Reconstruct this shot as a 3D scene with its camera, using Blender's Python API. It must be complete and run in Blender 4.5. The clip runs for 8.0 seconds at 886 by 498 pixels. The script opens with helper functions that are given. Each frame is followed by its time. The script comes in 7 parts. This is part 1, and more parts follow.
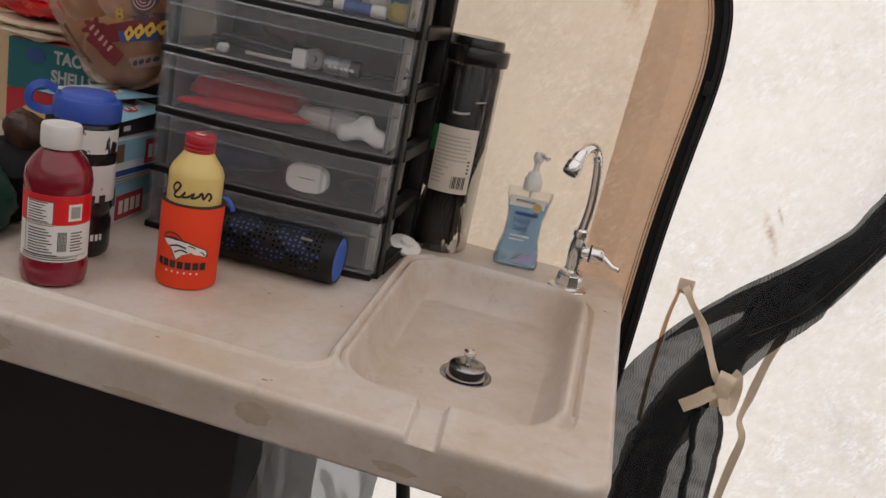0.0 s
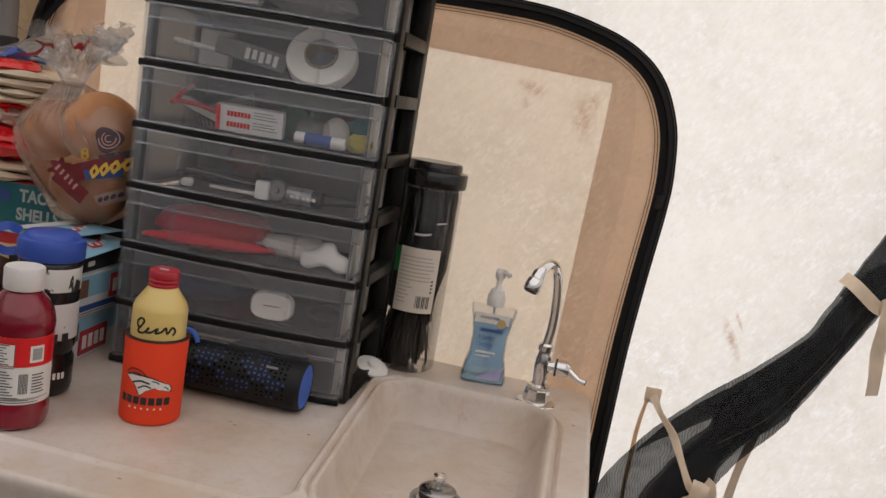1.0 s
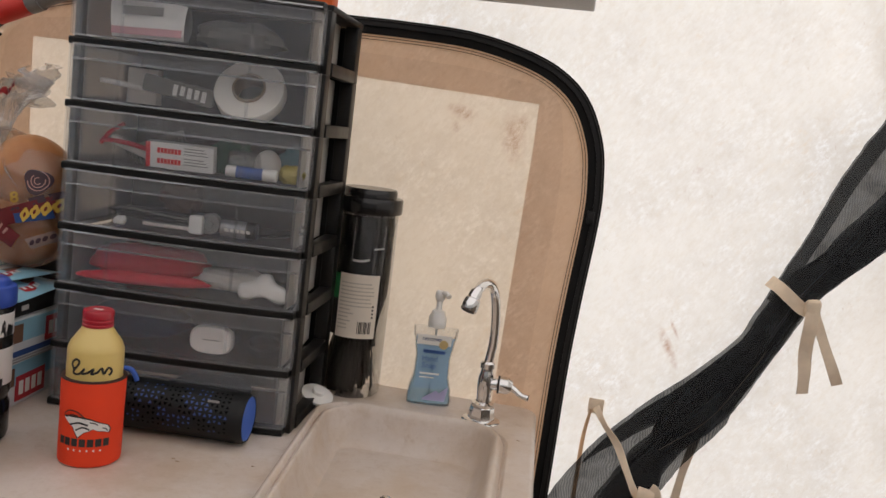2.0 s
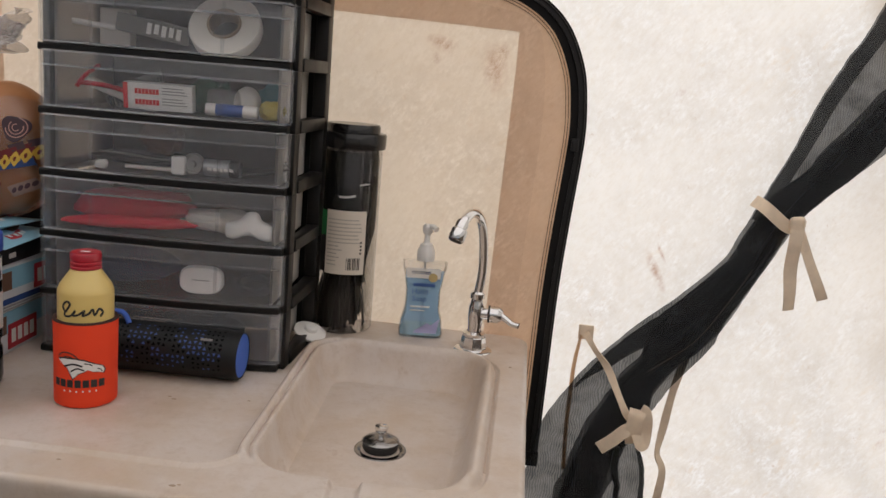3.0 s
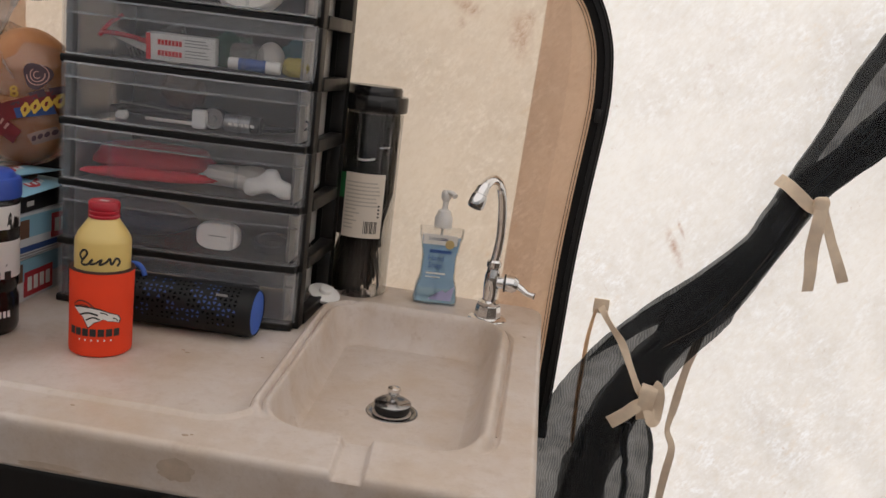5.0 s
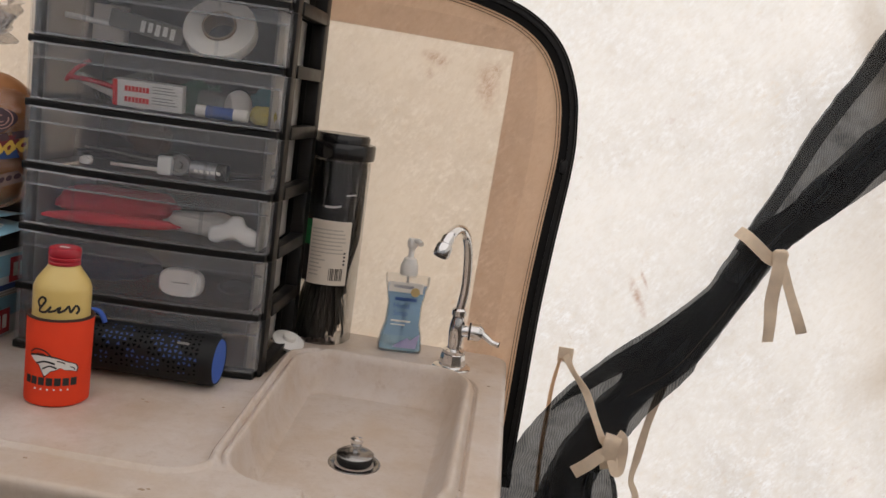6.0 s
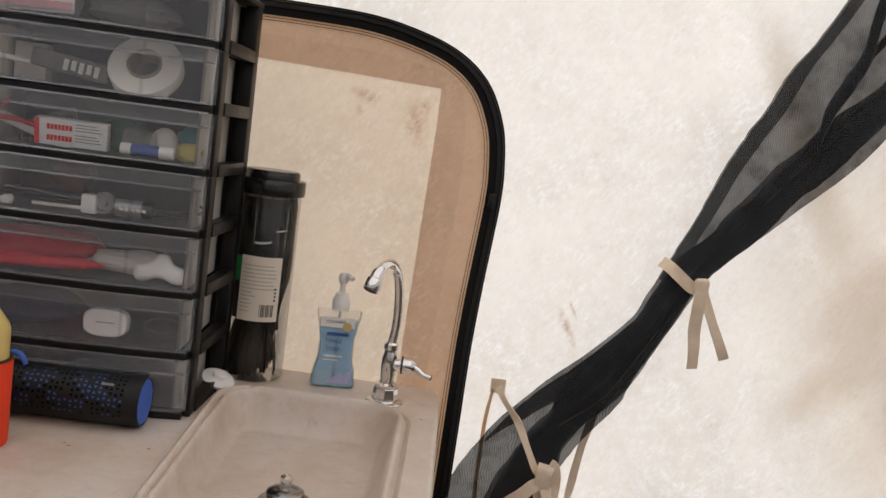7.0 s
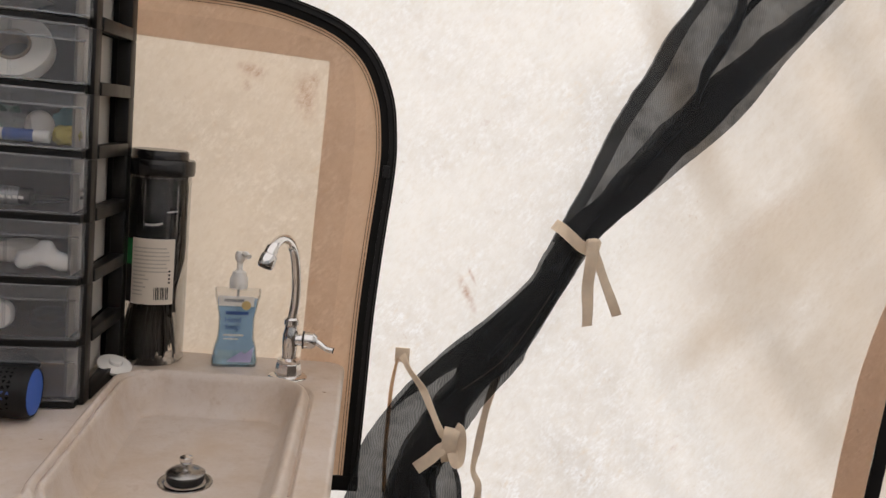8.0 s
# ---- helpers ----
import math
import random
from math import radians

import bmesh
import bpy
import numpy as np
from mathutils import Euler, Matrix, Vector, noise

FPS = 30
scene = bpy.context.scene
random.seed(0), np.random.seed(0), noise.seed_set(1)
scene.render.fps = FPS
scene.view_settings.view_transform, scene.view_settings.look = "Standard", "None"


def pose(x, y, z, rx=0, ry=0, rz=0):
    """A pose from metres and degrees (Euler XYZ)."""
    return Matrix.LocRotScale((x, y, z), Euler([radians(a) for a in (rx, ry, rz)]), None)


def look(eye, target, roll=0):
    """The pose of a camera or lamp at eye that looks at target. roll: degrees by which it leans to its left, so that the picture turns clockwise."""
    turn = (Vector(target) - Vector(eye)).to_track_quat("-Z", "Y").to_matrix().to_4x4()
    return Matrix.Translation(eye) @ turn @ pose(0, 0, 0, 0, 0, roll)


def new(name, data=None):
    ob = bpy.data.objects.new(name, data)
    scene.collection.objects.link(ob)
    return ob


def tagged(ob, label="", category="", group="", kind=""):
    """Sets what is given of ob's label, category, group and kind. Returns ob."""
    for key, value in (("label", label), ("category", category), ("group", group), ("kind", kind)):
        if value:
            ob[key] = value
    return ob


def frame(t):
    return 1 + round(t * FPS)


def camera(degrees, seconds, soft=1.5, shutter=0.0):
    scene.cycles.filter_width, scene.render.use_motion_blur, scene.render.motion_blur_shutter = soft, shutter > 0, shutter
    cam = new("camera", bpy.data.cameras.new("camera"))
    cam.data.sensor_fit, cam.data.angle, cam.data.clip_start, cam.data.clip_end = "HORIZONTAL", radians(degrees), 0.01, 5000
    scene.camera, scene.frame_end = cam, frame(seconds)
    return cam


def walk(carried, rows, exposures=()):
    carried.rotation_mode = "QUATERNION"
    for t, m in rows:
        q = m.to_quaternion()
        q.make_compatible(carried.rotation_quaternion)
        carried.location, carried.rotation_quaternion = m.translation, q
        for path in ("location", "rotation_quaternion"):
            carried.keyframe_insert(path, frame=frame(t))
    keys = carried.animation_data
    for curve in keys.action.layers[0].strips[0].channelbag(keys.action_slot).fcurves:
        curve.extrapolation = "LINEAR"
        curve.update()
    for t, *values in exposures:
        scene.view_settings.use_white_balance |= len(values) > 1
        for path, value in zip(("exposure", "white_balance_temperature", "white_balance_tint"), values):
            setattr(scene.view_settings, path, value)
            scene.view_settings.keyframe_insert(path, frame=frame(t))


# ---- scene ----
cam = camera(56.0, 8.0)
PATH = [
    (0, (0.277, 0.015, 1.31), (-0.038, 1.899, 0.717), 11.8),
    (0.5, (0.275, 0.016, 1.309), (-0.061, 1.932, 0.843), 10.2),
    (1, (0.286, 0.006, 1.338), (-0.02, 1.953, 0.997), 9.6),
    (1.5, (0.304, -0.003, 1.352), (0.054, 1.965, 1.099), 8.6),
    (3, (0.325, -0.014, 1.324), (0.152, 1.939, 0.93), 4.9),
    (3.5, (0.326, -0.016, 1.315), (0.174, 1.929, 0.874), 5.0),
    (4, (0.323, -0.023, 1.304), (0.16, 1.917, 0.848), 5.8),
    (5.5, (0.314, -0.005, 1.302), (0.13, 1.943, 0.887), 7.6),
    (6, (0.317, -0.01, 1.315), (0.188, 1.956, 0.973), 8.0),
    (6.5, (0.329, -0.01, 1.318), (0.252, 1.965, 1.015), 8.1),
    (7, (0.336, -0.021, 1.323), (0.332, 1.964, 1.074), 7.7),
    (7.5, (0.355, -0.022, 1.322), (0.361, 1.961, 1.056), 6.3),
    (8, (0.375, -0.035, 1.321), (0.567, 1.935, 1.036), 5.6),
]
walk(cam, [(t, look(eye, target, roll)) for t, eye, target, roll in PATH])

# ---- world, sun and exposure ----
scene.view_settings.exposure = 0.36
world = bpy.data.worlds.new("sky")
scene.world = world
world.use_nodes = True
SUN_UP, SUN_ROUND = 53.0, 20.0          # degrees: height, and turn from +y towards +x
wn = world.node_tree
sky = wn.nodes.new("ShaderNodeTexSky")
sky.sky_type = "NISHITA"
sky.sun_disc = False
sky.sun_elevation = radians(SUN_UP)
sky.sun_rotation = radians(SUN_ROUND)
wn.links.new(sky.outputs[0], wn.nodes["Background"].inputs[0])
wn.nodes["Background"].inputs[1].default_value = 0.15
sun = new("sun", bpy.data.lights.new("sun", "SUN"))
sun.data.energy = 5.0
sun.data.angle = radians(0.6)
sun.data.color = (1.0, 0.96, 0.94)
_a, _e = radians(SUN_ROUND), radians(SUN_UP)
sun.matrix_world = look((6 * math.sin(_a) * math.cos(_e), 6 * math.cos(_a) * math.cos(_e), 6 * math.sin(_e)), (0, 0, 0))


# ---- materials ----
def nodes_of(name):
    m = bpy.data.materials.new(name)
    m.use_nodes = True
    return m, m.node_tree.nodes, m.node_tree.links


def noise_node(nd, ln, coord, scale, detail=4.0, rough=0.55):
    n = nd.new("ShaderNodeTexNoise")
    n.inputs["Scale"].default_value = scale
    n.inputs["Detail"].default_value = detail
    n.inputs["Roughness"].default_value = rough
    ln.new(coord, n.inputs["Vector"])
    return n.outputs["Fac"]


def ramp(nd, ln, fac, lo, hi, a=(0, 0, 0, 1), b=(1, 1, 1, 1)):
    r = nd.new("ShaderNodeValToRGB")
    r.color_ramp.elements[0].position, r.color_ramp.elements[1].position = lo, hi
    r.color_ramp.elements[0].color, r.color_ramp.elements[1].color = a, b
    ln.new(fac, r.inputs[0])
    return r.outputs[0]


def mixed(nd, ln, fac, a, b, mode="MIX"):
    x = nd.new("ShaderNodeMix")
    x.data_type, x.blend_type = "RGBA", mode
    for sock, v in ((x.inputs[0], fac), (x.inputs[6], a), (x.inputs[7], b)):
        if isinstance(v, (int, float)):
            sock.default_value = v
        elif isinstance(v, tuple):
            sock.default_value = (*v[:3], 1)
        else:
            ln.new(v, sock)
    return x.outputs[2]


def bumped(nd, ln, height, strength, distance=0.002):
    b = nd.new("ShaderNodeBump")
    b.inputs["Strength"].default_value = strength
    b.inputs["Distance"].default_value = distance
    ln.new(height, b.inputs["Height"])
    return b.outputs[0]


def surface(name, colour, rough=0.5, metal=0.0, vary=0.12, scale=30.0, grain=0.08, grain_scale=600.0, coat=0.0, stain=None, stain_scale=8.0,
            stain_lo=0.55, stain_hi=0.75, sheen=0.0, spec=0.5):
    """A plain material with two scales of change: broad tone and fine grain, and stains where wanted."""
    m, nd, ln = nodes_of(name)
    p = nd["Principled BSDF"]
    co = nd.new("ShaderNodeTexCoord").outputs["Object"]
    broad = noise_node(nd, ln, co, scale)
    fine = noise_node(nd, ln, co, grain_scale, 2.0)
    dark = tuple(c * (1 - vary) for c in colour)
    light = tuple(min(1, c * (1 + vary)) for c in colour)
    col = mixed(nd, ln, broad, dark, light)
    if stain:
        mask = ramp(nd, ln, noise_node(nd, ln, co, stain_scale, 6.0, 0.65), stain_lo, stain_hi)
        col = mixed(nd, ln, mask, col, stain)
    ln.new(col, p.inputs["Base Color"])
    rr = nd.new("ShaderNodeMapRange")
    rr.inputs[3].default_value, rr.inputs[4].default_value = max(0.02, rough - 0.1), min(1, rough + 0.1)
    ln.new(broad, rr.inputs[0])
    ln.new(rr.outputs[0], p.inputs["Roughness"])
    p.inputs["Metallic"].default_value = metal
    p.inputs["Coat Weight"].default_value = coat
    p.inputs["Sheen Weight"].default_value = sheen
    p.inputs["Specular IOR Level"].default_value = spec
    if grain:
        ln.new(bumped(nd, ln, fine, grain), p.inputs["Normal"])
    return m


def canvas(name, colour, through_share, stain=(0.45, 0.25, 0.15), amount=0.6, spots=(), grime=()):
    """Tent cloth that daylight passes: a diffuse front and a translucent body, mottled, with smears of dirt. spots: (x,
    z, wide, high). The last list paints soiled, shaded patches.
    """
    m, nd, ln = nodes_of(name)
    nd.remove(nd["Principled BSDF"])
    co = nd.new("ShaderNodeTexCoord").outputs["Object"]
    mottle = noise_node(nd, ln, co, 34.0, 6.0, 0.7)
    cloud = noise_node(nd, ln, co, 4.5, 5.0, 0.6)
    grain = nd.new("ShaderNodeMapping")
    grain.vector_type = "TEXTURE"
    grain.inputs["Scale"].default_value = (1 / 190, 1 / 190, 1 / 90)
    grain.inputs["Rotation"].default_value = (0, radians(38), 0)
    ln.new(co, grain.inputs["Vector"])
    fibre = noise_node(nd, ln, grain.outputs[0], 1.0, 5.0, 0.65)
    col = mixed(nd, ln, ramp(nd, ln, mottle, 0.38, 0.60), tuple(c * k for c, k in zip(colour, (0.80, 0.75, 0.68))), colour)
    col = mixed(nd, ln, ramp(nd, ln, fibre, 0.40, 0.60), tuple(c * k for c, k in zip(colour, (0.84, 0.80, 0.75))), col)
    flock = nd.new("ShaderNodeMapping")
    flock.vector_type = "TEXTURE"
    flock.inputs["Scale"].default_value = (1 / 60, 1 / 60, 1 / 28)
    flock.inputs["Rotation"].default_value = (0, radians(35), 0)
    ln.new(co, flock.inputs["Vector"])
    col = mixed(nd, ln, ramp(nd, ln, noise_node(nd, ln, flock.outputs[0], 1.0, 5.0, 0.65), 0.58, 0.72), col, tuple(c * k for c, k in zip(colour, (0.84, 0.75, 0.64))))
    col = mixed(nd, ln, ramp(nd, ln, cloud, 0.35, 0.7), tuple(c * k for c, k in zip(colour, (0.965, 0.93, 0.875))), col)
    st = nd.new("ShaderNodeMapping")
    st.vector_type = "TEXTURE"
    st.inputs["Scale"].default_value = (1 / 15, 1 / 15, 1 / 8)
    st.inputs["Rotation"].default_value = (0, radians(35), 0)
    ln.new(co, st.inputs["Vector"])
    smear = ramp(nd, ln, noise_node(nd, ln, st.outputs[0], 1.0, 7.0, 0.7), 0.66, 0.80)
    col = mixed(nd, ln, smear, col, mixed(nd, ln, amount, colour, stain))
    for x, z, w, h, lean in spots:
        mp = nd.new("ShaderNodeMapping")
        mp.vector_type = "TEXTURE"
        mp.inputs["Location"].default_value = (x, 1.4, z)
        mp.inputs["Rotation"].default_value = (0, radians(lean), 0)
        mp.inputs["Scale"].default_value = (w, 1.0, h)
        ln.new(co, mp.inputs["Vector"])
        g = nd.new("ShaderNodeTexGradient")
        g.gradient_type = "SPHERICAL"
        ln.new(mp.outputs[0], g.inputs[0])
        brk = nd.new("ShaderNodeMath")
        brk.operation = "MULTIPLY"
        ln.new(g.outputs["Fac"], brk.inputs[0])
        ln.new(ramp(nd, ln, noise_node(nd, ln, flock.outputs[0], 1.8, 8.0, 0.78), 0.38, 0.70), brk.inputs[1])
        soften = nd.new("ShaderNodeMath")
        soften.operation = "MULTIPLY"
        soften.inputs[1].default_value = 0.70
        ln.new(ramp(nd, ln, brk.outputs[0], 0.0, 0.50), soften.inputs[0])
        col = mixed(nd, ln, soften.outputs[0], col, stain)
    # broad tan patches: soiling plus a dimmer side of the wall, put into the colour
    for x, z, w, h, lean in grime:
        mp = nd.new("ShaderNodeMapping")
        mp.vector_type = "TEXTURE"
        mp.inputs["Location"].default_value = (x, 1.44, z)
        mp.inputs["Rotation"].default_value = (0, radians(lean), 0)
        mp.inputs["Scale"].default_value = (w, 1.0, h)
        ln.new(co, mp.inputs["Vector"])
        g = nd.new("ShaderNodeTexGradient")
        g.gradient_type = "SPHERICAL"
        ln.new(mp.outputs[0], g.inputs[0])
        dimmed = nd.new("ShaderNodeMath")
        dimmed.operation = "MULTIPLY"
        ln.new(ramp(nd, ln, g.outputs["Fac"], 0.0, 0.7), dimmed.inputs[0])
        ln.new(ramp(nd, ln, noise_node(nd, ln, st.outputs[0], 0.55, 5.0, 0.6), 0.12, 0.66), dimmed.inputs[1])
        col = mixed(nd, ln, dimmed.outputs[0], col, tuple(c * k for c, k in zip(colour, (0.66, 0.57, 0.47))))
    col = mixed(nd, ln, 1.0, col, ramp(nd, ln, noise_node(nd, ln, flock.outputs[0], 2.2, 7.0, 0.72), 0.34, 0.54, (0.955, 0.935, 0.905, 1), (1, 1, 1, 1)), "MULTIPLY")
    speck = nd.new("ShaderNodeMapping")
    speck.vector_type = "TEXTURE"
    speck.inputs["Scale"].default_value = (1 / 120, 1 / 120, 1 / 60)
    speck.inputs["Rotation"].default_value = (0, radians(-30), 0)
    ln.new(co, speck.inputs["Vector"])
    few = nd.new("ShaderNodeMath")
    few.operation = "MULTIPLY"
    ln.new(ramp(nd, ln, noise_node(nd, ln, speck.outputs[0], 1.0, 3.0, 0.6), 0.66, 0.73), few.inputs[0])
    ln.new(ramp(nd, ln, noise_node(nd, ln, co, 9.0, 3.0, 0.5), 0.42, 0.62), few.inputs[1])
    part_on = nd.new("ShaderNodeMath")
    part_on.operation = "MULTIPLY"
    part_on.inputs[1].default_value = 0.42
    ln.new(few.outputs[0], part_on.inputs[0])
    col = mixed(nd, ln, part_on.outputs[0], col, (0.55, 0.40, 0.28))
    d, t = nd.new("ShaderNodeBsdfDiffuse"), nd.new("ShaderNodeBsdfTranslucent")
    ln.new(col, d.inputs[0])
    warm = mixed(nd, ln, 1.0, col, (1.0, 0.985, 0.965), "MULTIPLY")
    ln.new(warm, t.inputs[0])
    weave = noise_node(nd, ln, co, 420.0, 3.0)
    nrm = bumped(nd, ln, mixed(nd, ln, 0.5, weave, mottle), 0.25, 0.002)
    ln.new(nrm, d.inputs["Normal"])
    mix = nd.new("ShaderNodeMixShader")
    mix.inputs[0].default_value = through_share
    ln.new(d.outputs[0], mix.inputs[1])
    ln.new(t.outputs[0], mix.inputs[2])
    ln.new(mix.outputs[0], nd["Material Output"].inputs[0])
    return m


def clear_plastic(name, tint, see, rough, milk, gloss=0.12, crinkle=0.0, pass_on=0.0, sheer=0.6):
    """Thin plastic: mostly lets the view through, with a milky share and a gloss."""
    m, nd, ln = nodes_of(name)
    nd.remove(nd["Principled BSDF"])
    tr, df, gl = nd.new("ShaderNodeBsdfTransparent"), nd.new("ShaderNodeBsdfDiffuse"), nd.new("ShaderNodeBsdfGlossy")
    co = nd.new("ShaderNodeTexCoord").outputs["Object"]
    tr.inputs[0].default_value = (*tint, 1)
    ln.new(mixed(nd, ln, noise_node(nd, ln, co, 18.0), tuple(c * 0.85 for c in milk), milk), df.inputs[0])
    gl.inputs["Roughness"].default_value = rough
    if crinkle:
        ln.new(bumped(nd, ln, noise_node(nd, ln, co, crinkle, 4.0, 0.6), 1.0, 0.006), gl.inputs["Normal"])
    a, b, w = nd.new("ShaderNodeMixShader"), nd.new("ShaderNodeMixShader"), nd.new("ShaderNodeMixShader")
    tl = nd.new("ShaderNodeBsdfTranslucent")
    tl.inputs[0].default_value = (*milk, 1)
    w.inputs[0].default_value = pass_on
    ln.new(df.outputs[0], w.inputs[1])
    ln.new(tl.outputs[0], w.inputs[2])
    a.inputs[0].default_value = see
    ln.new(w.outputs[0], a.inputs[1])
    ln.new(tr.outputs[0], a.inputs[2])
    fr = nd.new("ShaderNodeFresnel")
    fr.inputs["IOR"].default_value = 1.45
    sc = nd.new("ShaderNodeMath")
    sc.operation = "MULTIPLY_ADD"
    sc.inputs[1].default_value, sc.inputs[2].default_value = sheer, gloss * 0.08
    ln.new(fr.outputs[0], sc.inputs[0])
    ln.new(sc.outputs[0], b.inputs[0])
    ln.new(a.outputs[0], b.inputs[1])
    ln.new(gl.outputs[0], b.inputs[2])
    ln.new(b.outputs[0], nd["Material Output"].inputs[0])
    return m


def netting(name, ring=90.0, lo=0.135, hi=0.195, bend=9.0):
    """Black insect netting: one layer dims what is behind it, several layers make black."""
    m, nd, ln = nodes_of(name)
    nd.remove(nd["Principled BSDF"])
    co = nd.new("ShaderNodeTexCoord").outputs["Object"]
    tr, df, gl = nd.new("ShaderNodeBsdfTransparent"), nd.new("ShaderNodeBsdfDiffuse"), nd.new("ShaderNodeBsdfSheen")
    df.inputs[0].default_value = (0.034, 0.036, 0.038, 1)
    gl.inputs[0].default_value = (0.11, 0.12, 0.14, 1)
    wv = nd.new("ShaderNodeTexWave")
    wv.inputs["Scale"].default_value = ring
    wv.inputs["Distortion"].default_value = bend
    wv.inputs["Detail"].default_value = 2.0
    wv.inputs["Detail Scale"].default_value = 0.35
    ln.new(co, wv.inputs["Vector"])
    open_share = nd.new("ShaderNodeMapRange")
    open_share.inputs[3].default_value, open_share.inputs[4].default_value = lo, hi
    ln.new(wv.outputs["Fac"], open_share.inputs[0])
    crease = nd.new("ShaderNodeMath")
    crease.operation = "MULTIPLY"
    fold = nd.new("ShaderNodeMapRange")
    fold.inputs[1].default_value, fold.inputs[2].default_value, fold.inputs[3].default_value, fold.inputs[4].default_value = 0.32, 0.6, 0.55, 1.25
    ln.new(noise_node(nd, ln, co, 16.0, 4.0, 0.6), fold.inputs[0])
    ln.new(fold.outputs[0], crease.inputs[0])
    ln.new(open_share.outputs[0], crease.inputs[1])
    add, mix = nd.new("ShaderNodeAddShader"), nd.new("ShaderNodeMixShader")
    ln.new(df.outputs[0], add.inputs[0])
    ln.new(gl.outputs[0], add.inputs[1])
    ln.new(crease.outputs[0], mix.inputs[0])
    ln.new(add.outputs[0], mix.inputs[1])
    ln.new(tr.outputs[0], mix.inputs[2])
    ln.new(mix.outputs[0], nd["Material Output"].inputs[0])
    return m


CREAM = (0.89, 0.872, 0.848)
# the second list paints the wall's dimmer, soiled right side into its colour
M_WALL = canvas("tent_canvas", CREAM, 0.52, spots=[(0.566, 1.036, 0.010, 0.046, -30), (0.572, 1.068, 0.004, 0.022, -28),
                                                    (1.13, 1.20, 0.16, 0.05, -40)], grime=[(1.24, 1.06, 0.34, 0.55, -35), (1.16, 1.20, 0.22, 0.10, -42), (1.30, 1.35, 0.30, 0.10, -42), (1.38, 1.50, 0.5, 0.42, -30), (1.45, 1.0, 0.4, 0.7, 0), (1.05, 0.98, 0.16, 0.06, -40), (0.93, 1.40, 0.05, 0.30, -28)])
M_PANEL = canvas("panel_canvas", (0.782, 0.670, 0.545), 0.35, amount=0.5,
                 spots=[(0.260, 1.352, 0.024, 0.050, -12), (0.17, 1.385, 0.032, 0.014, 15), (0.162, 1.36, 0.009, 0.011, 0), (0.272, 1.378, 0.012, 0.020, 10)])
M_BORDER = canvas("border_canvas", (0.90, 0.75, 0.625), 0.45, amount=0.4)
M_HEM = canvas("hem_canvas", (0.85, 0.70, 0.58), 0.44, amount=0.3)
M_FIBRE = surface("moulded_fibreglass", (0.645, 0.565, 0.505), 0.40, vary=0.09, scale=9.0, grain=0.12, grain_scale=240.0, stain=(0.55, 0.425, 0.31), stain_scale=7.0, stain_lo=0.42, stain_hi=0.72)
def add_stain(m, scale, lo, hi, colour, amount):
    """One more layer of dirt over a material's colour."""
    nd, ln = m.node_tree.nodes, m.node_tree.links
    sock = nd["Principled BSDF"].inputs["Base Color"]
    before = sock.links[0].from_socket
    co = nd.new("ShaderNodeTexCoord").outputs["Object"]
    k = nd.new("ShaderNodeMath")
    k.operation = "MULTIPLY"
    k.inputs[1].default_value = amount
    ln.new(ramp(nd, ln, noise_node(nd, ln, co, scale, 7.0, 0.72), lo, hi), k.inputs[0])
    ln.new(mixed(nd, ln, k.outputs[0], before, colour), sock)


add_stain(M_FIBRE, 3.2, 0.54, 0.66, (0.50, 0.38, 0.27), 0.45)
add_stain(M_FIBRE, 22.0, 0.60, 0.70, (0.42, 0.29, 0.20), 0.45)
add_stain(M_FIBRE, 42.0, 0.50, 0.70, (0.48, 0.37, 0.28), 0.40)
add_stain(M_FIBRE, 170.0, 0.56, 0.70, (0.44, 0.33, 0.25), 0.30)
M_FRAME = surface("black_plastic_frame", (0.0085, 0.0075, 0.007), 0.42, spec=0.3, vary=0.2, scale=40, grain=0.03)
M_DRAWER = clear_plastic("frosted_drawer_plastic", (0.99, 0.99, 0.99), 0.946, 0.22, (0.91, 0.945, 1.0), pass_on=0.0, sheer=0.2)
M_CLEAR = clear_plastic("clear_plastic", (0.97, 0.97, 0.97), 0.97, 0.06, (0.6, 0.6, 0.6))
M_BAG = clear_plastic("bread_bag_film", (0.97, 0.94, 0.91), 0.965, 0.12, (0.66, 0.58, 0.52), 0.9, 60.0)
M_NECK = clear_plastic("gathered_bag_film", (0.95, 0.94, 0.93), 0.78, 0.2, (0.62, 0.57, 0.53), 0.9, 60.0, 0.3)
M_FLAP = canvas("tan_canvas", (0.50, 0.385, 0.26), 0.22, amount=0.4)
M_INNER = clear_plastic("dark_inner_bag", (0.35, 0.35, 0.36), 0.40, 0.10, (0.012, 0.012, 0.012), 0.1, 70.0)
M_BIN_BAG = clear_plastic("grey_bag_film", (0.86, 0.88, 0.9), 0.74, 0.25, (0.62, 0.64, 0.66), 0.4, 30.0)
M_NET = netting("black_netting")
M_RINGS = netting("black_netting_rings", 75.0, 0.11, 0.19, 15.0)
M_BLACKTAPE = surface("black_zip_tape", (0.011, 0.010, 0.010), 0.75, spec=0.2, vary=0.3, scale=60, grain=0.3, grain_scale=900)
M_COIL = surface("black_zip_coil", (0.014, 0.013, 0.013), 0.5, spec=0.3, vary=0.3, scale=60, grain=0.3, grain_scale=900)
M_THREAD = surface("dark_thread", (0.16, 0.10, 0.07), 0.8, vary=0.3, scale=200)
M_STRAP = surface("tan_webbing", (0.84, 0.68, 0.51), 0.85, vary=0.15, scale=70, grain=0.5, grain_scale=900)
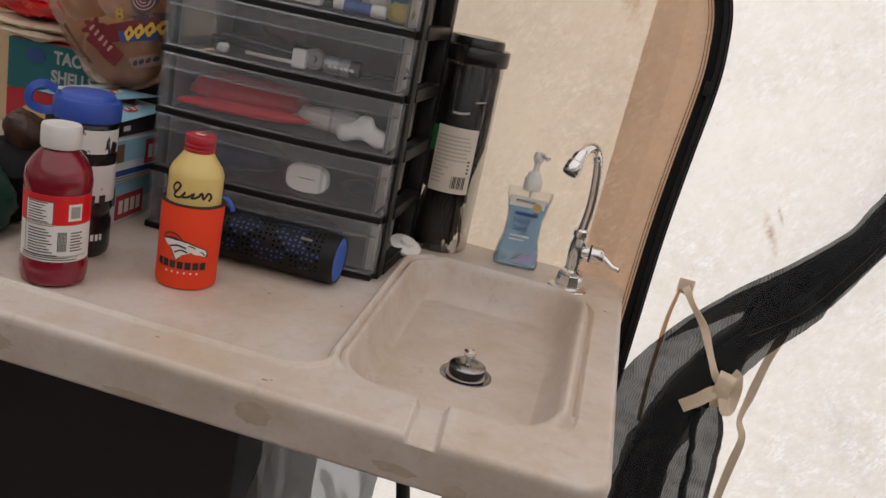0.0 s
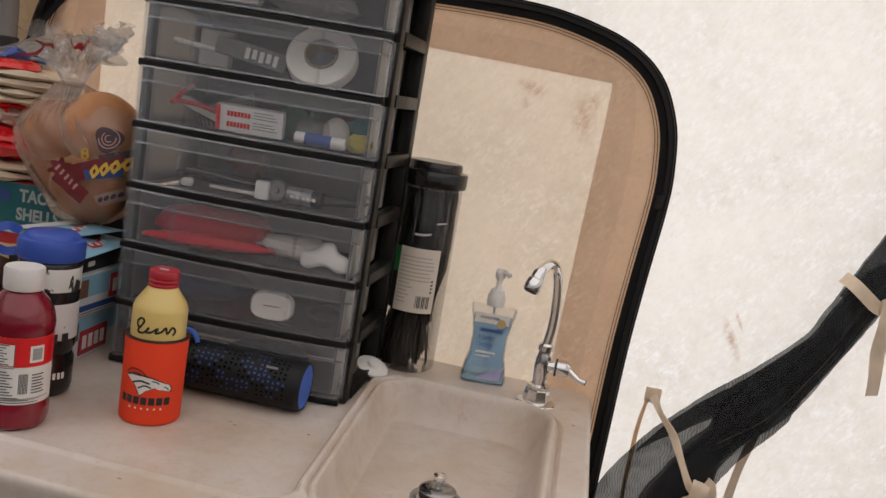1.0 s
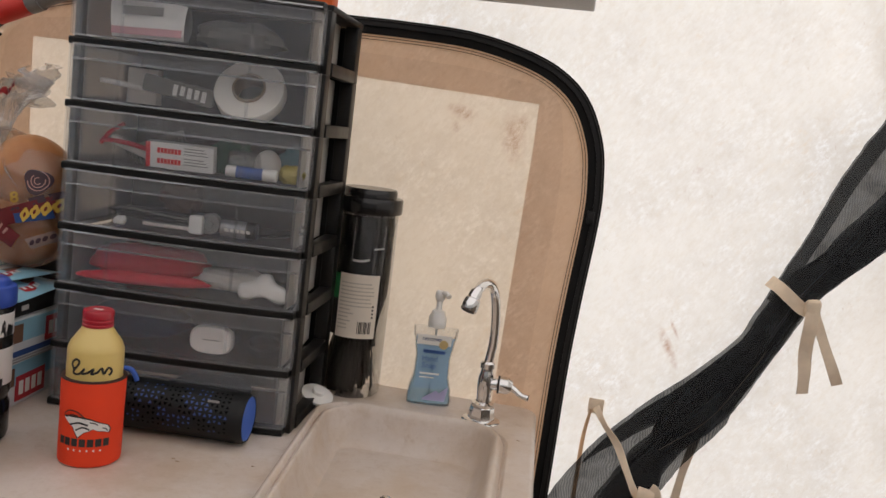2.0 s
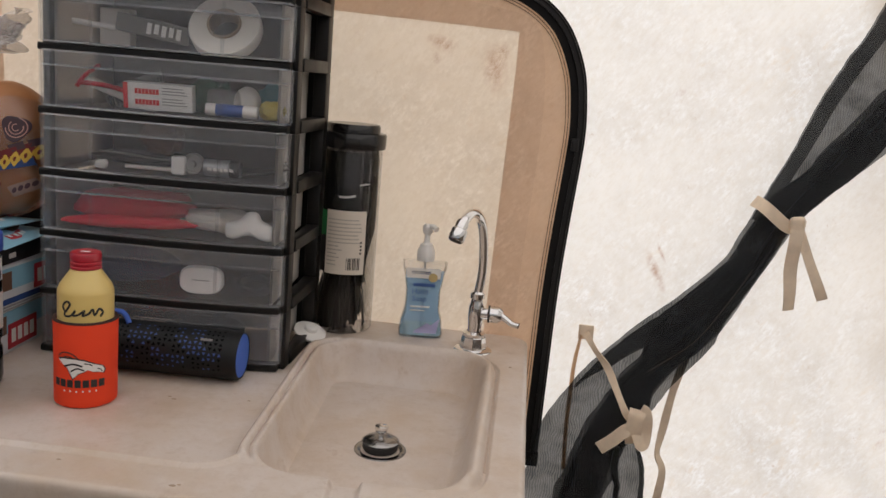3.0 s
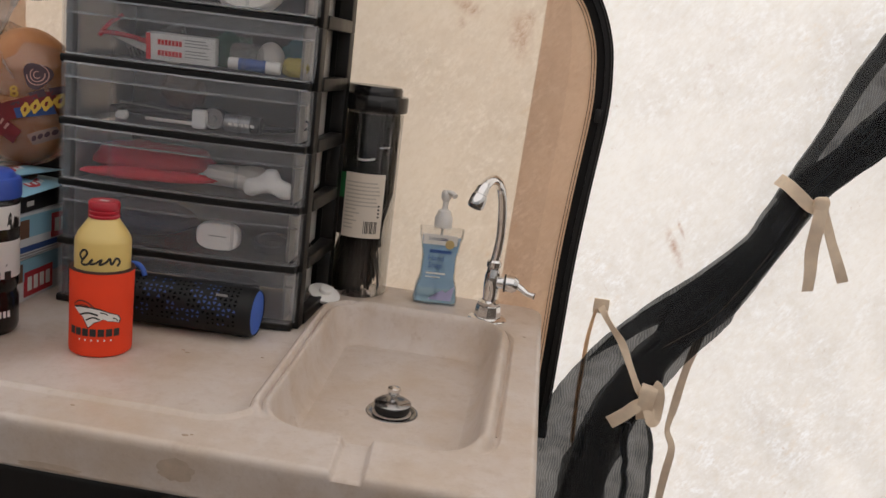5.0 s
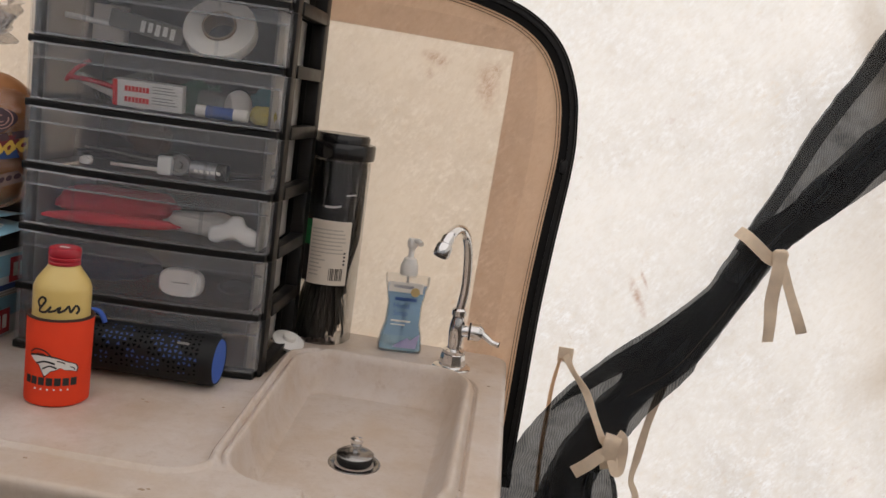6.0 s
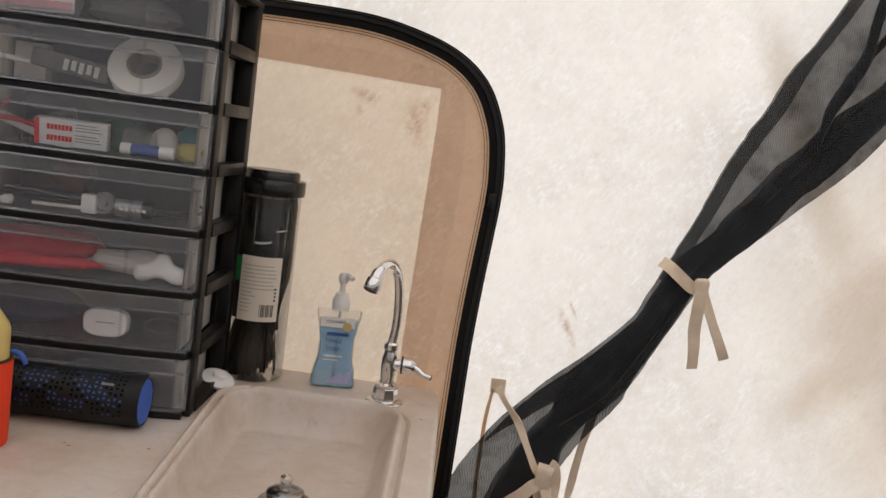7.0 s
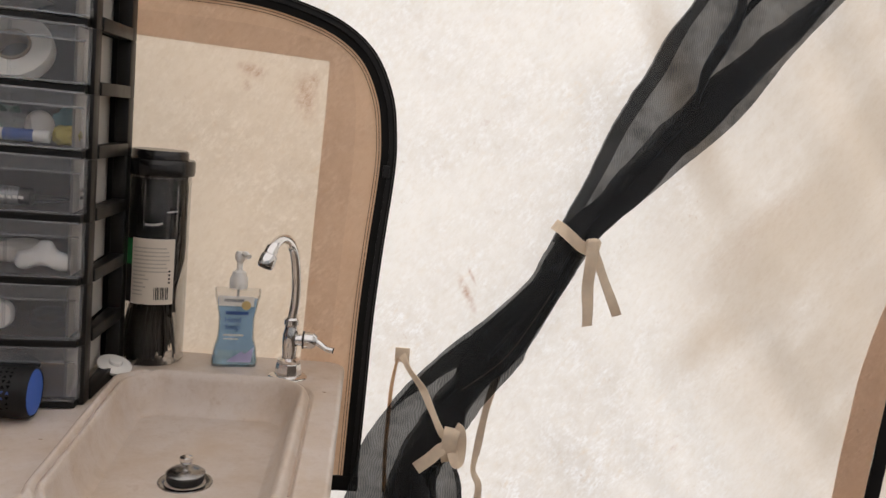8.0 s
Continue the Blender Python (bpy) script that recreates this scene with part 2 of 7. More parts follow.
M_CHROME = surface("chrome", (0.78, 0.77, 0.76), 0.10, 1.0, vary=0.06, scale=50, grain=0.02)
M_STEEL = surface("drain_steel", (0.36, 0.35, 0.345), 0.2, 1.0, vary=0.2, scale=60, grain=0.04)
M_RUBBER = surface("black_rubber", (0.015, 0.014, 0.014), 0.6, vary=0.2)
M_BLACK = surface("black_soft_plastic", (0.018, 0.017, 0.018), 0.5, vary=0.25, scale=50, grain=0.12)
M_GLOSSBLACK = surface("gloss_black_plastic", (0.012, 0.011, 0.011), 0.18, vary=0.2, scale=50, grain=0.02)
M_TIE = surface("black_nylon_ties", (0.020, 0.016, 0.013), 0.45, spec=0.3, vary=0.3, scale=80, grain=0.05)
M_ORANGE = surface("orange_neoprene", (0.82, 0.052, 0.009), 0.8, vary=0.06, scale=40, grain=0.35, grain_scale=1100)
M_TRIM = surface("dark_neoprene_edge", (0.05, 0.02, 0.015), 0.8)
M_YELLOW = surface("yellow_bottle_paint", (0.74, 0.55, 0.19), 0.34, vary=0.05, scale=25, grain=0.02, coat=0.2)
M_REDCAP = surface("red_metal_cap", (0.42, 0.015, 0.03), 0.32, vary=0.12, scale=40, grain=0.03, coat=0.3)
M_JUICE = surface("red_juice_bottle", (0.30, 0.006, 0.026), 0.08, vary=0.4, scale=18, grain=0.01, coat=0.5)
M_JUICE.node_tree.nodes["Principled BSDF"].inputs["Transmission Weight"].default_value = 0.35
M_WHITECAP = surface("white_cap_plastic", (0.74, 0.70, 0.68), 0.42, vary=0.06, scale=40, grain=0.03)
M_WHITE = surface("white_plastic", (0.80, 0.78, 0.75), 0.42, vary=0.05, scale=40, grain=0.03)
M_LABEL = surface("white_paper_label", (0.78, 0.755, 0.72), 0.5, vary=0.05, scale=40, grain=0.04)
M_LABELRED = surface("red_paper_label", (0.72, 0.012, 0.016), 0.42, vary=0.06, scale=40, grain=0.03)
M_PRINT = surface("grey_print", (0.33, 0.32, 0.31), 0.6, vary=0.2, scale=300)
M_FINE = surface("dark_print", (0.10, 0.095, 0.09), 0.6, vary=0.3, scale=300)
M_INK = surface("black_ink", (0.02, 0.018, 0.018), 0.5, vary=0.2, scale=100)
M_BLUE = surface("blue_lid_plastic", (0.035, 0.085, 0.42), 0.40, vary=0.08, scale=40, grain=0.04)
M_SPEAKBLUE = surface("blue_speaker_cloth", (0.05, 0.13, 0.50), 0.6, vary=0.12, scale=60, grain=0.2)
M_ROLL = surface("paper_towel", (0.72, 0.71, 0.69), 0.9, vary=0.04, scale=60, grain=0.5, grain_scale=350)
M_POLE = surface("grey_pole_plastic", (0.19, 0.18, 0.17), 0.45, vary=0.15, scale=30)
M_POLERED = surface("red_pole_sleeve", (0.55, 0.03, 0.02), 0.45, vary=0.12, scale=30)
M_FLOOR = surface("brown_vinyl_floor", (0.16, 0.12, 0.09), 0.55, vary=0.25, scale=6, grain=0.1)
M_DIMMER = surface("brown_dimmer_panel", (0.20, 0.165, 0.135), 0.5, vary=0.12, scale=5, grain=0.05)
M_DARKCLOTH = surface("black_nylon_cloth", (0.012, 0.012, 0.013), 0.85, vary=0.3, scale=12, grain=0.3, grain_scale=500, spec=0.2)


# ---- mesh helpers ----
def part(name, bm, material, parent=None, label="", smooth=True, angle=38):
    me = bpy.data.meshes.new(name)
    bm.to_mesh(me)
    bm.free()
    me.materials.append(material)
    if smooth:
        me.shade_smooth()
        me.set_sharp_from_angle(angle=radians(angle))
    ob = new(name, me)
    if parent is not None:
        ob.parent = parent
    if label:
        tagged(ob, label)
    return ob


def thing(name, label, category, m=None, group="", kind=""):
    ob = new(name)
    ob.empty_display_size = 0.02
    if m is not None:
        ob.matrix_world = m
    return tagged(ob, label, category, group, kind)


def solo(name, bm, material, label, category, m=None, group="", kind="", smooth=True):
    ob = part(name, bm, material, None, "", smooth)
    if m is not None:
        ob.matrix_world = m
    return tagged(ob, label, category, group, kind)


def join(*bms):
    out = bmesh.new()
    for b in bms:
        me = bpy.data.meshes.new("tmp")
        b.to_mesh(me)
        b.free()
        out.from_mesh(me)
        bpy.data.meshes.remove(me)
    return out


def box(x0, x1, y0, y1, z0, z1, bevel=0.0, seg=2):
    bm = bmesh.new()
    bmesh.ops.create_cube(bm, size=1.0)
    for v in bm.verts:
        v.co = Vector(((x0 + x1) / 2 + v.co.x * (x1 - x0), (y0 + y1) / 2 + v.co.y * (y1 - y0), (z0 + z1) / 2 + v.co.z * (z1 - z0)))
    if bevel:
        bmesh.ops.bevel(bm, geom=bm.edges[:], offset=bevel, segments=seg, affect="EDGES", profile=0.5)
    return bm


def lathe(profile, seg=48, squash=None):
    """A solid of revolution about z from (radius, height) pairs. squash: (x, y) factors."""
    bm = bmesh.new()
    sx, sy = squash or (1, 1)
    rings = []
    for r, z in profile:
        if r < 1e-6:
            rings.append([bm.verts.new((0, 0, z))])
        else:
            rings.append([bm.verts.new((r * sx * math.cos(2 * math.pi * i / seg), r * sy * math.sin(2 * math.pi * i / seg), z)) for i in range(seg)])
    for a, b in zip(rings, rings[1:]):
        for i in range(seg):
            j = (i + 1) % seg
            if len(a) == 1 and len(b) == 1:
                break
            if len(a) == 1:
                bm.faces.new((a[0], b[j], b[i]))
            elif len(b) == 1:
                bm.faces.new((a[i], a[j], b[0]))
            else:
                bm.faces.new((a[i], a[j], b[j], b[i]))
    bmesh.ops.recalc_face_normals(bm, faces=bm.faces[:])
    return bm


def smooth_path(points, n=8):
    """A Catmull-Rom curve through points, as Vectors."""
    p = [Vector(q) for q in points]
    p = [2 * p[0] - p[1]] + p + [2 * p[-1] - p[-2]]
    out = []
    for i in range(1, len(p) - 2):
        for k in range(n):
            t = k / n
            a, b, c, d = p[i - 1], p[i], p[i + 1], p[i + 2]
            out.append(0.5 * (2 * b + (c - a) * t + (2 * a - 5 * b + 4 * c - d) * t * t + (3 * b - a - 3 * c + d) * t ** 3))
    out.append(p[-2])
    return out


def tube(path, radius, seg=16, caps=True):
    """A tube along a path; radius is a number or a function of 0..1."""
    bm = bmesh.new()
    rings, up = [], Vector((0.31, 0.17, 0.93))
    n = len(path)
    for i, p in enumerate(path):
        d = (path[min(i + 1, n - 1)] - path[max(i - 1, 0)]).normalized()
        s = d.cross(up).normalized()
        up = s.cross(d)
        r = radius(i / (n - 1)) if callable(radius) else radius
        rings.append([bm.verts.new(p + r * (math.cos(2 * math.pi * k / seg) * s + math.sin(2 * math.pi * k / seg) * up)) for k in range(seg)])
    for a, b in zip(rings, rings[1:]):
        for k in range(seg):
            bm.faces.new((a[k], a[(k + 1) % seg], b[(k + 1) % seg], b[k]))
    if caps:
        bm.faces.new(rings[0])
        bm.faces.new(rings[-1])
    bmesh.ops.recalc_face_normals(bm, faces=bm.faces[:])
    return bm


def ribbon(path, width, thick, face=(0, -1, 0), twist=None):
    """A flat band along a path; its broad side looks along face, turned by twist(0..1) degrees."""
    bm = bmesh.new()
    rings, n = [], len(path)
    for i, p in enumerate(path):
        d = (path[min(i + 1, n - 1)] - path[max(i - 1, 0)]).normalized()
        f = Vector(face)
        f = (f - f.dot(d) * d).normalized()
        if twist:
            f = Matrix.Rotation(radians(twist(i / (n - 1))), 3, d) @ f
        s = d.cross(f).normalized()
        w, h = width / 2, thick / 2
        rings.append([bm.verts.new(p + a * w * s + b * h * f) for a, b in ((-1, -1), (1, -1), (1, 1), (-1, 1))])
    for a, b in zip(rings, rings[1:]):
        for k in range(4):
            bm.faces.new((a[k], a[(k + 1) % 4], b[(k + 1) % 4], b[k]))
    bm.faces.new(rings[0])
    bm.faces.new(rings[-1])
    bmesh.ops.recalc_face_normals(bm, faces=bm.faces[:])
    return bm


def sheet(fn, nu, nv, keep=None):
    """A grid of points fn(u, v), u and v in 0..1."""
    bm = bmesh.new()
    vs = [[bm.verts.new(fn(i / nu, j / nv)) for j in range(nv + 1)] for i in range(nu + 1)]
    for i in range(nu):
        for j in range(nv):
            if keep is None or keep((i + 0.5) / nu, (j + 0.5) / nv):
                bm.faces.new((vs[i][j], vs[i + 1][j], vs[i + 1][j + 1], vs[i][j + 1]))
    if keep is not None:
        bmesh.ops.delete(bm, geom=[v for v in bm.verts if not v.link_faces], context="VERTS")
    return bm


def wrap(r, a0, a1, z0, z1, n=14, r1=None):
    """A patch of a label on a round bottle of radius r, from angle a0 to a1 (degrees)."""
    r1 = r if r1 is None else r1
    return sheet(lambda u, v: (((r + (r1 - r) * v)) * math.cos(radians(a0 + (a1 - a0) * u)), (r + (r1 - r) * v) * math.sin(radians(a0 + (a1 - a0) * u)), z0 + (z1 - z0) * v), n, 2)


def letters(text, size, depth=0.0004, bold=0.0):
    """The flat mesh of a word in the xz plane, centred, looking to -y."""
    cu = bpy.data.curves.new("word", "FONT")
    cu.body, cu.size, cu.extrude, cu.align_x, cu.align_y = text, size, depth, "CENTER", "CENTER"
    cu.resolution_u = 3
    cu.offset = bold
    ob = bpy.data.objects.new("word", cu)
    me = bpy.data.meshes.new_from_object(ob)
    bm = bmesh.new()
    bm.from_mesh(me)
    bpy.data.meshes.remove(me)
    bpy.data.objects.remove(ob)
    for v in bm.verts:
        v.co = Vector((v.co.x, -v.co.z, v.co.y))
    return bm


def bent(bm, r, angle, z):
    """Bends a flat piece in the xz plane round a cylinder of radius r, with its middle at that angle (degrees) and height."""
    for v in bm.verts:
        a = radians(angle) + v.co.x / r
        rr = r - v.co.y
        v.co = Vector((rr * math.cos(a), rr * math.sin(a), z + v.co.z))
    return bm


def outline(points, depth=0.0004):
    """A flat filled shape in the xz plane from (x, z) pairs."""
    bm = bmesh.new()
    bm.faces.new([bm.verts.new((x, -depth, z)) for x, z in points])
    bmesh.ops.triangulate(bm, faces=bm.faces[:])
    return bm


def rough_up(bm, amount, scale, seed=0.0):
    bm.normal_update()
    for v in bm.verts:
        v.co += v.normal * amount * noise.noise(v.co * scale + Vector((seed, seed * 1.7, seed * 0.3)))
    return bm


def at(x, y, z, rz=0.0, rx=0.0, ry=0.0):
    return pose(x, y, z, rx, ry, rz)


# ---- the tent: floor, walls, roof ----
def wall_y(x, z):
    """The tent wall's place: it falls back to the side of the counter and waves a little."""
    y = 1.40 + 0.07 * max(0.0, x - 0.42) + 0.004 * noise.noise(Vector((x * 2.3, z * 2.1, 3.0))) + 0.0012 * noise.noise(Vector((x * 11, z * 9, 7.0)))
    if x > 0.5:
        y += 0.006 * min(1, (x - 0.5) * 2) * noise.noise(Vector(((x + z * 0.8) * 9, (z - x * 0.5) * 1.5, 1.0)))
    return y


def soft(t):
    t = min(1, max(0, t))
    return t * t * (3 - 2 * t)


ZIP_SIDE = [(0.387, 0.69), (0.389, 0.84), (0.391, 0.98), (0.397, 1.10), (0.406, 1.235), (0.404, 1.30), (0.393, 1.362), (0.362, 1.424), (0.311, 1.465), (0.24, 1.490), (0.16, 1.504), (0.05, 1.508), (-0.05, 1.508)]
MID_X = -0.153
zip_line = [Vector((x, 0, z)) for x, z in ZIP_SIDE] + [Vector((MID_X, 0, 1.509))] + [Vector((2 * MID_X - x - 0.024, 0, z + 0.012 * min(1, max(0, (z - 1.25) / 0.2)) * min(1, max(0, (x + 0.05) / 0.2)))) for x, z in reversed(ZIP_SIDE)]
zip_line = smooth_path(zip_line, 9)


def on_wall(p, off):
    return Vector((p.x, wall_y(p.x, p.z) - off, p.z))


def half_width(z):
    """Half the panel's width at height z, on its mended outline; negative above it."""
    best = -1.0
    side = zip_line[:len(zip_line) // 2 + 1]
    for a, b in zip(side, side[1:]):
        if min(a.z, b.z) <= z <= max(a.z, b.z) and abs(a.z - b.z) > 1e-9:
            best = max(best, a.x + (b.x - a.x) * (z - a.z) / (b.z - a.z) - MID_X)
    return best


_half = {}


def in_panel(x, z):
    k = round(z, 4)
    if k not in _half:
        _half[k] = half_width(k) if k > 0.69 else -1.0
    return abs(x - MID_X) < _half[k]


X0, X1, Y0, ZTOP = -1.7, 2.3, -1.9, 2.15


def back_wall_point(u, v):
    x, z = X0 + (X1 - X0) * u, ZTOP * v
    return x, wall_y(x, z), z


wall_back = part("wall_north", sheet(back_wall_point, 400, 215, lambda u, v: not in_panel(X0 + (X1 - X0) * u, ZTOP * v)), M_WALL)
tagged(wall_back, "cream tent canvas wall with brown smears, lit through", "wall", kind="structure")


def plain_cloth(name, a, b, c, d, n, seed):
    """A tent cloth between four corners, with soft waves."""
    a, b, c, d = map(Vector, (a, b, c, d))
    nor = (b - a).cross(d - a).normalized()

    def fn(u, v):
        p = (a * (1 - u) + b * u) * (1 - v) + (d * (1 - u) + c * u) * v
        edge = min(u, 1 - u, v, 1 - v) * 4
        return p + nor * 0.02 * min(1, edge) * noise.noise(p * 1.6 + Vector((seed, 0, 0)))
    return part(name, sheet(fn, n, n), M_WALL)


ye, yw = wall_y(X1, 1.0), wall_y(X0, 1.0)
tagged(plain_cloth("wall_east", (X1, ye, 0), (X1, Y0, 0), (X1, Y0, ZTOP), (X1, ye, ZTOP), 24, 5), "cream tent canvas side wall", "wall", kind="structure")
tagged(plain_cloth("wall_west", (X0, Y0, 0), (X0, yw, 0), (X0, yw, ZTOP), (X0, Y0, ZTOP), 24, 9), "cream tent canvas side wall", "wall", kind="structure")
tagged(plain_cloth("wall_south", (X1, Y0, 0), (X0, Y0, 0), (X0, Y0, ZTOP), (X1, Y0, ZTOP), 24, 13), "cream tent canvas wall", "wall", kind="structure")
tagged(plain_cloth("ceiling", (X0, Y0, ZTOP), (X1, Y0, ZTOP), (X1, ye, ZTOP), (X0, yw, ZTOP), 24, 17), "cream tent canvas roof", "ceiling", kind="structure")
tagged(part("floor", box(X0 - 0.3, X1 + 0.3, Y0 - 0.3, 2.0, -0.05, 0.0), M_FLOOR), "brown vinyl camper floor", "floor", kind="structure")

# unseen dark panels, added to darken chrome reflections and cut the low light
for nm, q in (("wall_body_south", (X0 + 0.03, X1 - 0.03, Y0 + 0.03, Y0 + 0.06, 0.0, 0.98)), ("wall_body_east", (X1 - 0.06, X1 - 0.03, Y0 + 0.063, ye - 0.05, 0.0, 0.98)), ("wall_body_west", (X0 + 0.03, X0 + 0.06, Y0 + 0.063, yw - 0.05, 0.0, 0.98))):
    tagged(part(nm, box(*q, 0.004), M_DIMMER), "unseen solid brown panel added in front of the canvas to darken reflections", "wall", kind="structure")

# the zipped canvas panel behind the counter
panel = thing("wall_panel", "cream canvas panel with a brown border and black zip", "tent panel", kind="structure")


def panel_point(u, v):
    x, z = MID_X - 0.57 + 1.14 * u, 0.68 + 0.835 * v
    return x, wall_y(x, z) - 0.003, z


part("cloth", sheet(panel_point, 190, 140, lambda u, v: in_panel(MID_X - 0.57 + 1.14 * u, 0.68 + 0.835 * v)), M_PANEL, panel)


def border_point(u, v):
    n = len(zip_line) - 1
    i = min(n - 1, int(u * n))
    p = zip_line[i].lerp(zip_line[i + 1], u * n - i)
    side = 0.283 + 0.012 * min(1, max(0, (p.z - 0.9) / 0.45))
    q = Vector((min(side, max(2 * MID_X - side, p.x)), 0, min(1.413, p.z)))
    q.z += 0.014 * max(0, min(1, (side - q.x) / 0.4)) * (1 if q.z > 1.40 else 0)
    return on_wall(p.lerp(q, v), 0.0065 - 0.001 * v)


part("border", sheet(lambda u, v: border_point(u, 0.52 * v), 260, 5), M_BORDER, panel, "brown double-layer canvas border")
part("hem", sheet(lambda u, v: border_point(u, 0.52 + 0.48 * v), 260, 5), M_HEM, panel)


def offset_line(d):
    out = []
    n = len(zip_line)
    for i, p in enumerate(zip_line):
        t = (zip_line[min(i + 1, n - 1)] - zip_line[max(i - 1, 0)]).normalized()
        out.append(p + Vector((-t.z, 0, t.x)) * d)
    return out


part("outer_cloth", sheet(lambda u, v: on_wall(Vector((-1.5 + (1.5 - 0.700 + 0.03 * soft((v - 0.75) / 0.25)) * u, 0, 0.88 + 0.56 * v)), 0.004), 30, 20), M_FLAP, panel, "tan canvas beyond the zip")
part("outer_cloth", sheet(lambda u, v: on_wall(Vector((-1.5 + 1.10 * u, 0, 1.4405 + 0.46 * v)), 0.004), 110, 46, lambda u, v: not in_panel(-1.5 + 1.10 * u, 1.4405 + 0.46 * v)), M_FLAP, panel)
zipper = part("zip", ribbon([on_wall(p, 0.011) for p in zip_line], 0.027, 0.003), M_BLACKTAPE, panel, "black zip tape")
part("coil", ribbon([on_wall(p, 0.0145) for p in offset_line(-0.003)], 0.0065, 0.004), M_COIL, zipper)
part("stitch", ribbon([on_wall(p, 0.0140) for p in offset_line(-0.0100)], 0.0009, 0.0006), surface("grey_thread", (0.10, 0.095, 0.09), 0.8), zipper)
for d, w in ((0.0170, 0.0011), (0.0215, 0.0010)):
    part("seam", ribbon([on_wall(p, 0.0085) for p in offset_line(d)], w, 0.0012), M_THREAD, panel)
part("zip_end", box(0.345, 0.402, 1.384, 1.39, 0.664, 0.692, 0.002), M_BLACKTAPE, panel)
part("slider", box(0.398, 0.410, 1.381, 1.389, 1.228, 1.250, 0.002), M_COIL, panel)

# the edge of the next opening
door_edge = thing("door_panel_edge", "brown canvas border and black zip of the next opening", "tent panel", kind="structure")
edge_line = smooth_path([(1.340, 0, 0.30), (1.345, 0, 0.55), (1.349, 0, 0.685), (1.353, 0, 0.768), (1.358, 0, 0.839), (1.369, 0, 0.943), (1.393, 0, 1.052), (1.45, 0, 1.2), (1.53, 0, 1.4)], 8)
part("border", ribbon([on_wall(p + Vector((0.028, 0, 0)), 0.005) for p in edge_line], 0.066, 0.002), M_BORDER, door_edge)
part("zip", ribbon([on_wall(p + Vector((0.078, 0, 0)), 0.008) for p in edge_line], 0.03, 0.003), M_BLACKTAPE, door_edge)

# ---- the counter with its sink ----
CX0, CX1, CY0, CY1, TOP, LIP = -0.98, 0.362, 0.715, 1.393, 0.90, 0.054


def rounded(x, y, cx, cy, hx, hy, r):
    """The distance to a rectangle with round corners; negative inside."""
    qx, qy = abs(x - cx) - hx + r, abs(y - cy) - hy + r
    return math.hypot(max(qx, 0), max(qy, 0)) + min(max(qx, qy), 0) - r


CMX, CMY, CHX, CHY, CR = (CX0 + CX1) / 2, (CY0 + CY1) / 2, (CX1 - CX0) / 2, (CY1 - CY0) / 2, 0.034


def counter_height(x, y):
    lean = 0.055 * (y - 1.02)
    left = 0.062 - 0.055 * (y - 0.83)
    sink = rounded(x, y, (left + 0.293) / 2, 1.020, (0.293 - left) / 2, 0.221, 0.05)
    board = rounded(x + lean, y, -0.446, 1.085, 0.476, 0.296, 0.045)
    z = TOP - 0.0055 * soft((0.002 - board) / 0.006)
    if sink > 0.014:
        z += 0.0048 * (1 - 0.7 * soft((0.03 - sink) / 0.01)) * max(0.0, 1 - ((board - 0.0065) / 0.006) ** 2)
    deep = soft((y - 0.800) / 0.030)
    side = soft((0.075 - x) / 0.02)

    def crest(middle, half):
        return max(0.0, 1 - ((sink - middle) / half) ** 2)
    z += 0.0090 * deep * (1 - side) * crest(0.0112, 0.0082)
    z += deep * side * (0.0072 * crest(0.0190, 0.0062) + 0.0052 * crest(0.0062, 0.0052))
    if board > 0:
        z -= 0.0048 * deep * (1 - side) * crest(0.0230, 0.0045)
    if sink < 0.003:
        t = min(1, (0.003 - sink) / 0.036)
        z -= 0.056 * (1 - (1 - t) ** 3.0) + 0.004 * soft((-sink - 0.03) / 0.09)
    gap = 1 - soft((abs(x - 0.170 - 0.09 * (0.80 - y)) - 0.0125) / 0.006)
    if y < 0.815:
        z -= 0.0085 * gap * soft((0.815 - y) / 0.012) * soft((sink + 0.012) / 0.010)
    return z + 0.0006 * noise.noise(Vector((x * 9, y * 9, 0)))


def counter_point(u, v):
    m, fil = 0.03, 0.008
    x, y = CX0 - m + (CX1 - CX0 + 2 * m) * u, CY0 - m + (CY1 - CY0 + 2 * m) * v
    x -= 0.048 * (y - 1.02) * soft((x + 0.50) / 0.5) * soft((0.33 - x) / 0.24)
    d = -rounded(x, y, CMX, CMY, CHX, CHY, CR)
    if d < 0:
        gx = (rounded(x + 1e-4, y, CMX, CMY, CHX, CHY, CR) + d) / 1e-4
        gy = (rounded(x, y + 1e-4, CMX, CMY, CHX, CHY, CR) + d) / 1e-4
        k = soft(-d / 0.024)
        return x + gx * d - gx * 0.003 * k, y + gy * d - gy * 0.003 * k, TOP - fil - (LIP - fil) * min(1, -d / 0.024)
    z = counter_height(x, y)
    if d < fil:
        z -= fil - math.sqrt(max(0, fil * fil - (fil - d) ** 2))
    return x, y, z


counter = thing("counter", "moulded off-white fibreglass counter with sink, stained", "counter")
part("top", sheet(counter_point, 900, 460), M_FIBRE, counter, angle=60)
part("underside", box(CX0 + 0.008, CX1 - 0.008, CY0 + 0.012, CY1 - 0.008, 0.838, 0.846), M_FIBRE, counter)
part("leg", box(0.20, 0.34, 0.80, 0.822, 0.0, 0.838, 0.003), M_FIBRE, counter)
part("leg", box(-0.95, -0.80, 0.80, 0.822, 0.0, 0.838, 0.003), M_FIBRE, counter)

